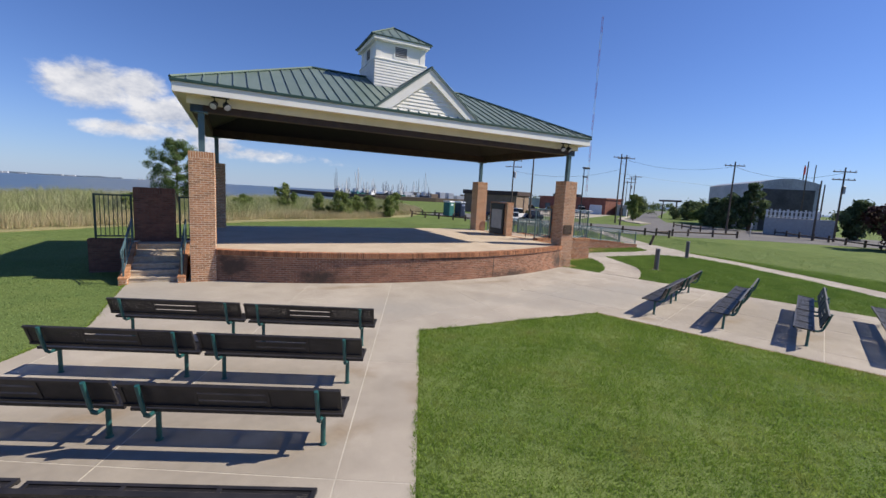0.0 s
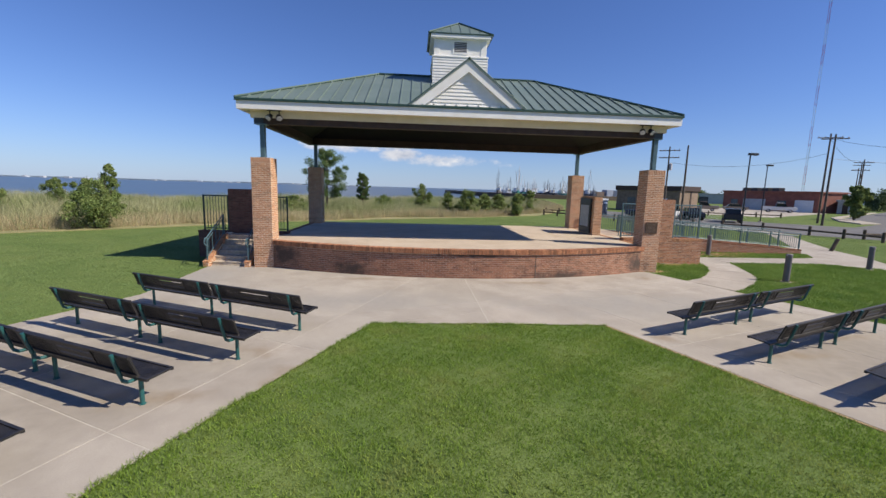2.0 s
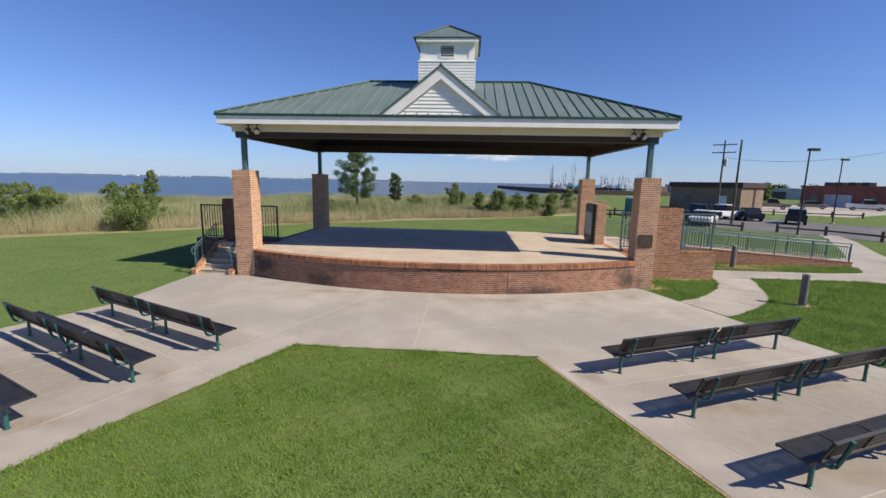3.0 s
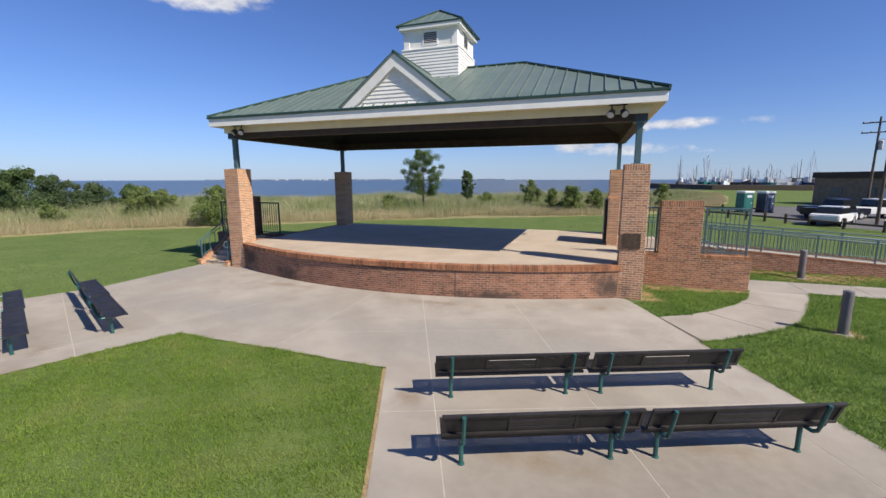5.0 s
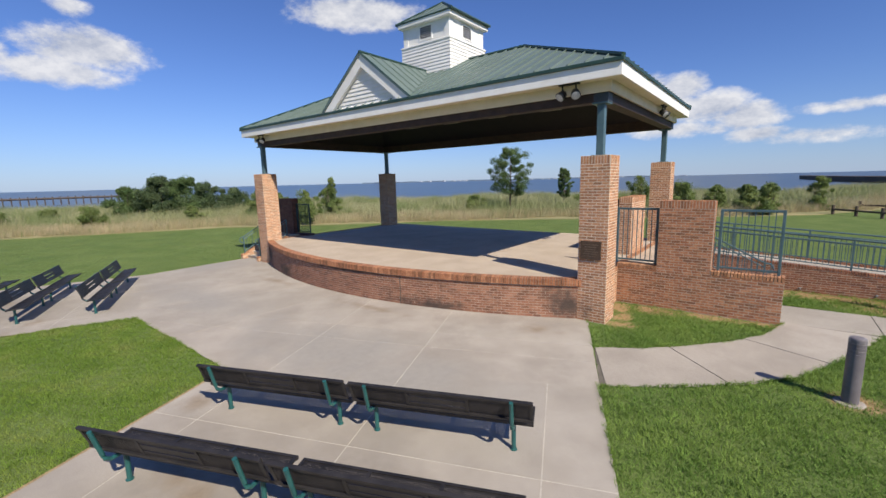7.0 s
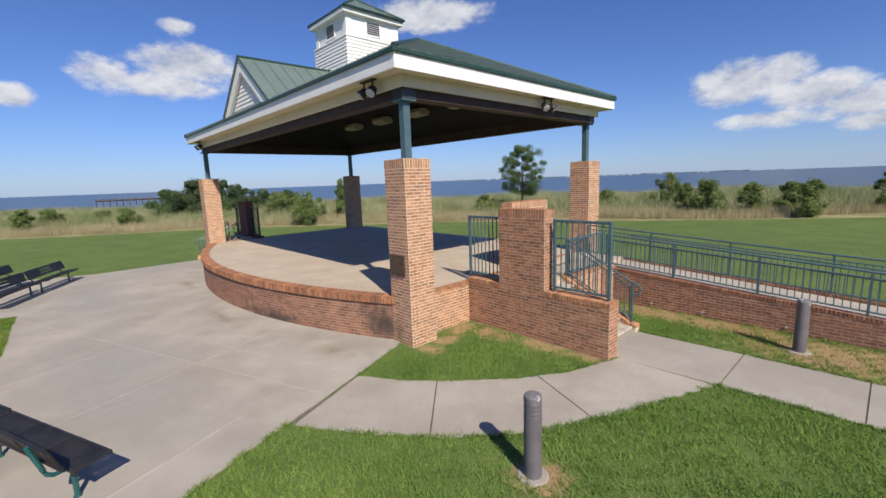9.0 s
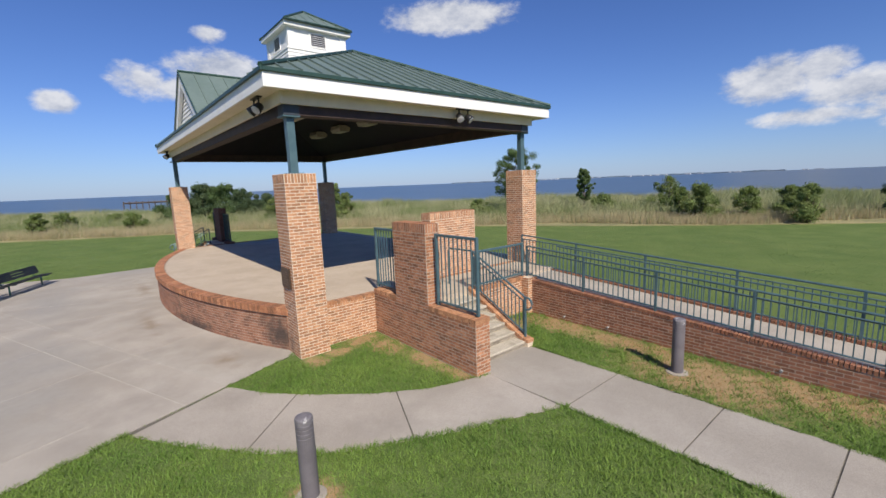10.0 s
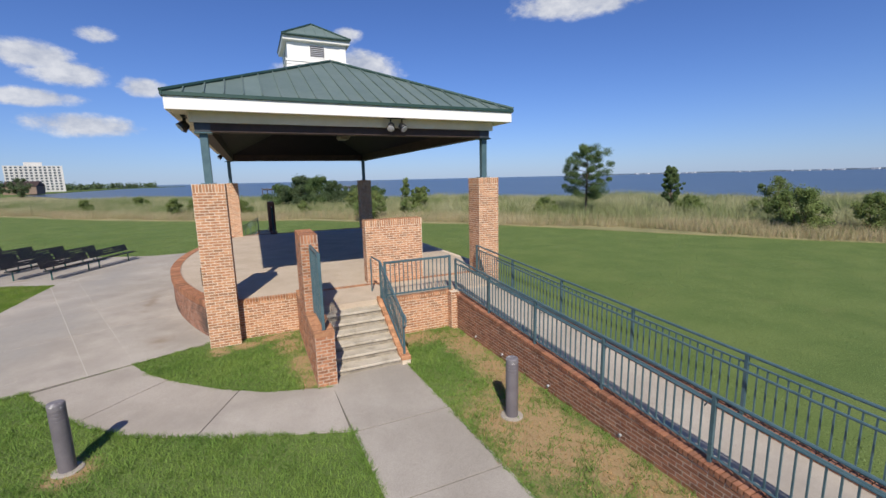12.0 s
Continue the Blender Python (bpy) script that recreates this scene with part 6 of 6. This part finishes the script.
car(pose(36.0, 31.9, 0.012, 0, 0, 55), M_CARD, "black sport utility car parked on the lot", (4.2, 1.75, 1.6), "suv")
car(pose(24.3, 27.8, 0.012, 0, 0, 52), M_CARW, "white sedan parked beside the timber fence")
car(pose(30.8, 36.2, 0.012, 0, 0, 20), M_CARW, "white pickup truck parked on the lot", (5.4, 1.9, 1.75), "pickup")
car(pose(33.6, 35.8, 0.012, 0, 0, 75), M_CARD, "dark blue sedan parked on the lot")
car(pose(28.0, 36.4, 0.012, 0, 0, 15), M_NAVYCAR, "blue pickup truck parked on the lot", (5.4, 1.9, 1.75), "pickup")
car(pose(26.8, 33.4, 0.012, 0, 0, 30), M_CARD, "black pickup truck parked on the lot", (5.4, 1.9, 1.75), "pickup")
car(pose(55.7, 64.9, 0.014, 0, 0, -35), M_CART, "tan pickup truck parked on the far yard", (5.8, 2.0, 1.9), "pickup")
car(pose(74.0, 67.0, 0.014, 0, 0, -35), M_CARW, "white pickup truck parked on the far yard", (5.8, 2.0, 2.0), "pickup")
car(pose(66.5, 69.5, 0.014, 0, 0, -35), M_CART, "grey sedan parked on the far yard", (4.6, 1.8, 1.5))
lp = thing("timber_post", "short leaning dark timber post on the lawn", "post", at=pose(22.95, 7.3, 0, 0, 20, -15))
bm = bmesh.new()
lathe(bm, [(0.10, -0.15), (0.10, 0.78), (0.08, 0.82), (0.02, 0.83)], 10)
part("post", bm, M_TIMBER, lp)


def portable_toilet(m, paint, label):
    t = thing("portable_toilet", label, "toilet cabin", "toilet cabins", at=m)
    part("body", rounded_box(-0.55, 0.55, -0.58, 0.58, 0.1, 2.05, 0.04), paint, t)
    part("roof", rounded_box(-0.60, 0.60, -0.63, 0.63, 2.03, 2.28, 0.10, 3), M_PLASTW, t, "pale domed roof")
    part("base", rounded_box(-0.60, 0.60, -0.60, 0.60, 0.0, 0.12, 0.02, 1), M_BLACK, t)
    d = part("door", rounded_box(-0.40, 0.40, -0.615, -0.578, 0.16, 1.95, 0.015, 1), paint, t)
    b = bmesh.new()
    box(b, 0.26, 0.32, -0.63, -0.61, 0.95, 1.08)
    part("handle", b, M_PLASTW, d)
    b = bmesh.new()
    box(b, -0.28, 0.28, -0.622, -0.612, 1.6, 1.85)
    part("vent", b, M_PLASTW, d)


portable_toilet(pose(22.0, 40.6, 0, 0, 0, 25), M_TEAL, "teal portable toilet with pale roof by the fence")
portable_toilet(pose(23.9, 40.6, 0, 0, 0, 25), M_NAVY, "navy portable toilet with pale roof by the fence")


def utility_pole(x, y, h, label, arms=1, lean=0.0):
    t = thing("utility_pole", label, "pole", "utility poles", at=pose(x, y, 0, 0, lean, 0))
    b = bmesh.new()
    tube(b, [(0, 0, -0.2), (0, 0, h)], 0.13, 8, 0.08)
    part("pole", b, M_POLE, t)
    for i in range(arms):
        b = bmesh.new()
        a = radians(35)
        z = h - 0.5 - i * 0.9
        tube(b, [(-1.2 * math.cos(a), 1.2 * math.sin(a), z), (1.2 * math.cos(a), -1.2 * math.sin(a), z)], 0.06, 5)
        arm = part("crossarm", b, M_POLE, t)
        for s in (-1.1, -0.5, 0.5, 1.1):
            b = bmesh.new()
            lathe(b, [(0.05, z + 0.05), (0.06, z + 0.12), (0.03, z + 0.2)], 6, s * math.cos(a), -s * math.sin(a))
            part("insulator", b, M_LOUVRE, arm)
    if arms > 1:
        b = bmesh.new()
        lathe(b, [(0.2, h - 3.0), (0.22, h - 2.9), (0.22, h - 2.2), (0.1, h - 2.1)], 8, 0.3, 0)
        part("transformer", b, M_LOUVRE, t)


POLES = [(48.8, 33.6, 11.0, 1), (45.3, 29.6, 10.3, 1), (50.7, 17.4, 9.2, 1), (56.3, 8.5, 8.6, 2), (54.5, 9.8, 7.0, 0), (74.7, 20, 11.3, 0), (83, 24, 11.5, 0), (94, 27, 12.5, 0), (66, 14.0, 7.2, 0), (31.0, 37.6, 9.2, 2), (27.1, 28.0, 8.3, 0),
         (70, 48, 9.5, 1), (82, 59, 10.0, 2), (96, 72, 10, 1)]
for x, y, h, arms in POLES:
    utility_pole(x, y, h, "weathered timber utility pole" + (" with crossarm" if arms else ", bare"), arms)
for i, (p, q) in enumerate((((48.8, 33.6, 10.4), (70, 48, 9.0)), ((31.0, 37.6, 7.2), (48.8, 33.6, 8.6)), ((48.8, 33.6, 10.4), (50.7, 17.4, 8.6)), ((50.7, 17.4, 8.6), (56.3, 8.5, 8.0)), ((70, 48, 9.0), (96, 72, 9.3)), ((48.8, 33.6, 8.0), (120, 36, 9.0)))):
    p, q = Vector(p), Vector(q)
    b = bmesh.new()
    tube(b, [p + (q - p) * s / 8 + Vector((0, 0, -1.0 * (1 - (s / 4 - 1) ** 2))) for s in range(9)], 0.015, 4)
    single("overhead_cable", b, M_BLACK, "thin black overhead cable between poles", "cable", "overhead cables")


def lot_lamp(x, y, h):
    t = thing("street_lamp", "tall dark parking lot lamp with box head", "street lamp", "lot lamps", at=pose(x, y, 0))
    b = bmesh.new()
    tube(b, [(0, 0, 0), (0, 0, h)], 0.065, 8, 0.05)
    part("pole", b, M_BLACK, t)
    part("head", rounded_box(-0.1, 0.62, -0.18, 0.18, h - 0.08, h + 0.12, 0.02, 1), M_BLACK, t)
    b = bmesh.new()
    lathe(b, [(0.22, 0), (0.22, 0.12), (0.1, 0.15)], 10)
    part("foot", b, M_CONC, t)


lot_lamp(26.6, 18.8, 6.65)
lot_lamp(41.0, 33.4, 6.9)
sg = thing("road_sign", "small white road sign on a post", "sign", at=pose(48.5, 13.4, 0, 0, 0, 40))
bm = bmesh.new()
tube(bm, [(0, 0, 0), (0, 0, 1.7)], 0.04, 6)
part("post", bm, M_LOUVRE, sg)
part("board", rounded_box(-0.35, 0.35, -0.06, -0.04, 1.05, 1.65, 0.01, 1), M_PLASTW, sg)


# ---- buildings ----
def hall(name, label, corner, ang, w, d, h, wall, roof_mat, openings, category="building", parapet=0.35):
    """A flat-roofed block; its front runs w metres from the corner along ang, its depth is to the left of that."""
    t = thing(name, label, category, at=pose(corner[0], corner[1], 0, 0, 0, ang))
    b = bmesh.new()
    box(b, 0, w, 0, d, -0.2, h)
    part("wall", b, wall, t)
    part("roof", rounded_box(-0.25, w + 0.25, -0.25, d + 0.25, h - 0.02, h + parapet, 0.03, 1), roof_mat, t, "dark flat roof edge")
    for kind, side, a, ww, z0, z1, mt in openings:
        b = bmesh.new()
        if side == "front":
            box(b, a, a + ww, -0.06, 0.12, z0, z1)
        else:
            box(b, -0.06 if side == "left" else w - 0.12, 0.12 if side == "left" else w + 0.06, a, a + ww, z0, z1)
        part(kind, b, mt, t)
    return t


def turn(p, q):
    return math.degrees(math.atan2(q[1] - p[1], q[0] - p[0]))


hall("low_building", "low tan block building with dark flat roof", (36.8, 62.6), turn((36.8, 62.6), (42.2, 51.7)), 12.2, 5.4, 3.7, M_TAN, M_BEAM,
     [("door", "front", 8.8, 1.3, 0, 2.4, M_PLASTW), ("window", "front", 7.2, 0.9, 1.0, 2.4, M_WINDOW), ("window", "front", 2.4, 1.6, 1.2, 2.4, M_WINDOW), ("door", "right", 3.0, 0.4, 0, 3.6, M_BEAM)], parapet=0.8)
hall("brick_building", "long low red brick building with rooftop units", (80.4, 91.5), turn((80.4, 91.5), (83.5, 67.2)), 24.0, 7.5, 4.2, M_FARBRICK, M_FARBRICK,
     [("garage_door", "front", 6, 6, 0, 2.6, M_METALSHED), ("window", "front", 2.5, 2, 1.0, 2.4, M_WINDOW), ("window", "front", 15, 2, 1.0, 2.4, M_WINDOW), ("garage_door", "front", 19, 4, 0, 2.6, M_PLASTW)])
hall("low_building", "far long pale grey shed", (103.7, 144.6), turn((103.7, 144.6), (118.0, 134.5)), 19, 8, 3.5, M_METALSHED, M_METALSHED, [("garage_door", "front", 4, 5, 0, 2.6, M_SHED2)])
hall("low_building", "low shed with pale walls beside the brick building", (87.0, 67.0), -60, 2.6, 3, 2.6, M_METALSHED, M_METALSHED, [("door", "front", 0.8, 0.9, 0, 2.0, M_BEAM)])
for y in (87.5, 85.0, 82.2, 79.5):
    x = 83.2 + (91.5 - y) * 0.13
    single("roof_unit", rounded_box(x - 0.8, x + 0.8, y - 0.9, y + 0.9, 4.5, 5.35, 0.05, 1), M_BLACK, "dark rooftop ventilation unit", "roof unit", "roof units")

# large curved-roof shed
hg = thing("hangar", "large grey metal shed with curved roof and dark opening", "building", at=pose(71.5, 24.8, 0, 0, 0, -40))
W2, D2, H2 = 8.4, 22.0, 7.9
arc = [(W2 * i / 16, H2 + 0.75 * (1 - (i / 8 - 1) ** 2)) for i in range(17)]
b = bmesh.new()
pr = [(0, -0.2)] + arc + [(W2, -0.2)]
v0 = [b.verts.new((x, 0, z)) for x, z in pr]
v1 = [b.verts.new((x, D2, z)) for x, z in pr]
b.faces.new(v0)
b.faces.new(v1[::-1])
for i in range(len(pr)):
    j = (i + 1) % len(pr)
    b.faces.new((v0[i], v1[i], v1[j], v0[j]))
part("wall", b, M_METALSHED, hg)
b = bmesh.new()
prism(b, [(W2 * 0.06, -0.08), (W2 * 0.94, -0.08), (W2 * 0.94, 0.2), (W2 * 0.06, 0.2)], 0, 6.9)
part("doorway", b, M_SHED2, hg, "dark tall doorway")
for i in range(6):
    b = bmesh.new()
    box(b, -0.12, 0.1, 3.0 + i * 2.6, 3.25 + i * 2.6, 0.5, 5.2)
    part("pilaster", b, M_SHED2, hg)
dk = thing("raised_deck", "raised boat deck with white slatted rail before the shed", "deck", at=pose(59.9, 17.7, 0, 0, 0, turn((59.9, 17.7), (62.4, 12.0))))
b = bmesh.new()
box(b, 0, 7.5, 0, 3.0, -0.1, 2.4)
part("base", b, M_PANEL, dk, "pale grey deck base")
for i in range(13):
    b = bmesh.new()
    box(b, 0.05 + i * 0.45, 0.29 + i * 0.45, -0.05, 0.05, 2.42, 3.45 + 0.12 * (i % 2))
    part("slat", b, M_PLASTW, dk)
for z in (2.55, 3.2):
    b = bmesh.new()
    box(b, 0, 5.8, 0.05, 0.12, z, z + 0.12)
    part("rail", b, M_PLASTW, dk)
for x, y, h, wd, mt, lab in ((64.4, 22.0, 7.8, 5.0, M_DARKLEAF, "dark dense cedar before the shed"), (61.5, 23.3, 5.8, 5.0, M_DARKLEAF, "dark dense cedar before the shed"), (62.2, 26.0, 5.0, 4.0, M_DARKLEAF, "dark dense cedar before the shed"),
                             (73.0, 34.0, 3.9, 4.6, M_LEAF, "light green tree by the road"), (70.8, 31.0, 4.4, 4.0, M_DARKLEAF, "dark low tree beside the far road"),
                             (49.5, 1.2, 4.9, 7.0, M_MAROON, "maroon-leaved round tree by the road"), (66.0, 10.0, 5.3, 6.0, M_DARKLEAF, "grey-green tree by the road"), (54.0, -3.5, 5.0, 7.0, M_MAROON, "maroon-leaved round tree by the road"),
                             (62.0, 41.0, 5.4, 3.0, M_LEAF, "small green street tree"), (84.0, 109.0, 5.2, 6.0, M_LEAF, "green tree behind the low building"), (95.0, 52.0, 4.6, 9.0, M_DARKLEAF, "dark tree beside the far road"), (110.0, 58.0, 5.0, 11.0, M_DARKLEAF, "dark tree beside the far road"), (128.0, 92.0, 5.6, 12.0, M_DARKLEAF, "dark tree beside the far road"),
                             (-39.0, -28.5, 6.0, 5.0, M_LEAF, "broad green tree on the lawn"), (-212.0, -94.6, 7.4, 10.0, M_DARKLEAF, "dark tree before the far tower"), (-215.0, -86.5, 8.2, 9.0, M_DARKLEAF, "dark tree before the far tower")):
    bush(x, y, h, wd, int(abs(x * 7 + y)), lab, "tree", "tree", mt, 190, 0.24, 26, 0.15, 0.1)

# red flag on a tall pole beside the shed
fg = thing("flag", "red flag hanging from a tall bare pole", "flag", at=pose(83.0, 24.0, 10.15, 0, 0, 205))
b = bmesh.new()
cols = 7
rows_ = [[b.verts.new((0.1 + 1.9 * i / (cols - 1), 0.14 * math.sin(i * 1.5), z - 0.5 * (i / (cols - 1)) ** 1.5)) for i in range(cols)] for z in (1.2, 0.0)]
back_ = [[b.verts.new(v.co + Vector((0, 0.02, 0))) for v in r] for r in rows_]
for i in range(cols - 1):
    b.faces.new((rows_[0][i], rows_[0][i + 1], rows_[1][i + 1], rows_[1][i]))
    b.faces.new((back_[1][i], back_[1][i + 1], back_[0][i + 1], back_[0][i]))
    b.faces.new((rows_[0][i + 1], rows_[0][i], back_[0][i], back_[0][i + 1]))
    b.faces.new((rows_[1][i], rows_[1][i + 1], back_[1][i + 1], back_[1][i]))
b.faces.new((rows_[0][0], rows_[1][0], back_[1][0], back_[0][0]))
b.faces.new((rows_[1][-1], rows_[0][-1], back_[0][-1], back_[1][-1]))
part("cloth", b, M_RED, fg)

# flat canopy on posts by the far road
cn = thing("canopy", "flat dark filling-station canopy on four posts", "canopy", at=pose(95.5, 60.0, 0, 0, 0, turn((95.5, 60.0), (99.2, 55.2))))
part("roof", rounded_box(-0.6, 4.8, 0, 4.5, 4.45, 4.9, 0.05, 1), M_BEAM, cn)
for x in (0.5, 3.7):
    for y in (1.0, 3.5):
        b = bmesh.new()
        box(b, x - 0.1, x + 0.1, y - 0.1, y + 0.1, -0.1, 4.5)
        part("post", b, M_BEAM, cn)

# guyed radio mast
ma = thing("radio_mast", "tall red and white lattice radio mast", "mast", at=pose(201.0, 192.5, 0))
for i in range(12):
    b = bmesh.new()
    z0, z1 = i * 9.9, (i + 1) * 9.9
    leg = [(0.6 * math.cos(a), 0.6 * math.sin(a)) for a in (0.3, 2.4, 4.5)]
    for x, y in leg:
        tube(b, [(x, y, z0), (x, y, z1)], 0.06, 4)
    for k in range(5):
        for (x1, y1), (x2, y2) in zip(leg, leg[1:] + leg[:1]):
            tube(b, [(x1, y1, z0 + k * 1.98), (x2, y2, z0 + (k + 1) * 1.98)], 0.05, 3)
    part("section", b, M_RED if i % 2 else M_PLASTW, ma)

# tower block and trees on the far shore
tw = thing("apartment_building", "pale tall apartment tower on the far shore", "building", at=pose(-478, -174, 0, 0, 0, 20))
b = bmesh.new()
box(b, -9, 9, -19, 19, -1, 23)
box(b, -7, 6, -6, 6, 23, 26)
part("wall", b, M_TOWER, tw)
for fl_ in range(9):
    for i in range(12):
        b = bmesh.new()
        box(b, 8.9, 9.12, -18 + i * 3.05, -16.4 + i * 3.05, 1.6 + fl_ * 2.4, 3.0 + fl_ * 2.4)
        part("window", b, M_WINDOW, tw)
lowb = thing("house", "low dark house below the tower", "house", at=pose(-330, -128, 0))
b = bmesh.new()
box(b, -6, 6, -8, 8, 0, 5)
part("wall", b, M_TAN, lowb)
b = bmesh.new()
solid(b, [(-6.5, -8.5, 5), (6.5, -8.5, 5), (6.5, 8.5, 5), (-6.5, 8.5, 5), (0, -8.5, 8), (0, 8.5, 8)], [(0, 1, 4), (2, 3, 5), (1, 2, 5, 4), (3, 0, 4, 5), (0, 3, 2, 1)])
part("roof", b, M_BEAM, lowb)
rf = np.random.default_rng(77)
cs, rr = [], []
for i in range(120):
    s = i / 119
    x, y = -300 - 560 * s ** 1.2, -140 - 30 * math.sin(s * 3) + 0 * s
    cs.append((x + rf.uniform(-8, 8), y - 8 + rf.uniform(-6, 6), rf.uniform(2, 5)))
    rr.append(rf.uniform(3, 6))
v, f = leaf_cloud(np.array(cs), np.array(rr), 60, 1.1, rf, 0.9)
tagged(new("woods", mesh_from("woods", v, f, M_DARKLEAF)), "dark far woods along the shore", "woods", kind="stuff")
cs, rr = [], []
for i in range(110):
    s = i / 109
    cs.append((190 + 190 * s + rf.uniform(-8, 8), 262 - 190 * s + rf.uniform(-10, 10), rf.uniform(1, 4)))
    rr.append(rf.uniform(2.2, 4.2))
v, f = leaf_cloud(np.array(cs), np.array(rr), 60, 0.8, rf, 0.9)
tagged(new("woods", mesh_from("woods", v, f, M_DARKLEAF)), "dark far woods behind the road", "woods", kind="stuff")
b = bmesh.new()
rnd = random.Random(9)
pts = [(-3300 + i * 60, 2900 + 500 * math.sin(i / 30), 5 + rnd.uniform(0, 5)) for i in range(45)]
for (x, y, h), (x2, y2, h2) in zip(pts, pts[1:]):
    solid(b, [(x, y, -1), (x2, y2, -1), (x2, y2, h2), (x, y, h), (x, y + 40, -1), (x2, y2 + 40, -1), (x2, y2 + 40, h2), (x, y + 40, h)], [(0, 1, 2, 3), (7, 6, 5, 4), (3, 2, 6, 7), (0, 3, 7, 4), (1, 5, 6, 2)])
single("backdrop", b, M_HAZYLAND, "thin far shore across the bay, haze in its colour", "far shore", kind="structure")
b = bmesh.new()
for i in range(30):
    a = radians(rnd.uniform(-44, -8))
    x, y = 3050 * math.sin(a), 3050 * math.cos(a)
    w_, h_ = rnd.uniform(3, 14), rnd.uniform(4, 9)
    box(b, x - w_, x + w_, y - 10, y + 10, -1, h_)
single("backdrop", b, M_HAZETINT, "distant port buildings paled by haze in their colour", "far buildings", kind="structure")

# long timber pier in the bay
fp = thing("fishing_pier", "long timber fishing pier standing in the bay", "pier")
p0, p1 = Vector((-154, 5, 0)), Vector((-149, 40, 0))
b = bmesh.new()
tube(b, [p0 + Vector((0, 0, 1.3)), p1 + Vector((0, 0, 1.3))], 0.28, 4)
part("deck", b, M_TIMBER, fp)
for i in range(22):
    e = p0 + (p1 - p0) * i / 21
    b = bmesh.new()
    tube(b, [(e.x, e.y, -2), (e.x, e.y, 1.9)], 0.16, 5)
    part("pile", b, M_TIMBER, fp)

# harbour: jetty and fishing boats
b = bmesh.new()
prism(b, [(35, 190), (30, 230), (23, 330), (27, 330), (35, 230), (41, 190), (50, 156), (72, 154), (150, 166), (150, 159), (70, 146), (44, 148)], -2, 1.6)
single("jetty", b, M_TIMBER, "long dark timber jetty before the harbour", "jetty", kind="structure")


def boat(m, length, mast, label, seed):
    r = random.Random(seed)
    t = thing("fishing_boat", label, "boat", "fishing boats", at=m)
    b = bmesh.new()
    w = length * 0.14
    rim = [(-.5, -.9), (.2, -1), (.5, 0), (.2, 1), (-.5, .9)]
    hi = [b.verts.new((x * length, y * w, 2.2 + (1.3 if x > .3 else 0))) for x, y in rim]
    lo = [b.verts.new((x * length * 0.9, y * w * 0.7, -0.8)) for x, y in rim]
    b.faces.new(hi)
    b.faces.new(lo[::-1])
    for i in range(5):
        b.faces.new((lo[i], lo[(i + 1) % 5], hi[(i + 1) % 5], hi[i]))
    part("hull", b, r.choice((M_HULL, M_HULL, M_NAVY, M_SHED2, M_TEAL)), t)
    part("wheelhouse", rounded_box(length * 0.02, length * 0.24, -w * 0.6, w * 0.6, 2.2, r.uniform(3.6, 5.2), 0.1, 1), M_HULL, t)
    b = bmesh.new()
    tube(b, [(0, 0, 2), (0, 0, mast)], 0.2, 5, 0.08)
    part("mast", b, M_HULL if r.random() < 0.5 else M_SHED2, t)
    for s in (-1, 1):
        b = bmesh.new()
        tube(b, [(0, s * 0.5, 2.5), (r.uniform(-1, 1), s * mast * r.uniform(0.05, 0.14), mast * r.uniform(0.6, 0.95))], 0.13, 4, 0.06)
        part("outrigger", b, M_HULL if r.random() < 0.4 else M_SHED2, t)
    for i in range(2):
        b = bmesh.new()
        tube(b, [(0, 0, mast * 0.95), ((-1) ** i * length * 0.4, 0, 3)], 0.045, 3)
        part("stay", b, M_SHED2, t)


rb = random.Random(4)
for i in range(26):
    x = 56 + i * 2.3 + rb.uniform(-2, 2)
    boat(pose(x, 292 - x * 0.3 + rb.uniform(-14, 14), -0.4, 0, 0, rb.choice((70, 95, 110, 250, 280))), rb.uniform(9, 16), rb.choice((7, 8, 9, 10, 11, 12, 13, 15, 18)) + rb.uniform(0, 1), "fishing boat with tall rigging in the harbour", i)
for i in range(14):
    x = 100 + i * 7.0
    bm = rounded_box(x, x + rb.uniform(4, 8), 262, 270, -0.5, rb.uniform(2.5, 5), 0.1, 1)
    single("warehouse", bm, rb.choice((M_METALSHED, M_HAZETINT, M_SHED2, M_TAN)), "plain distant harbour shed by the water", "shed", "harbour sheds")
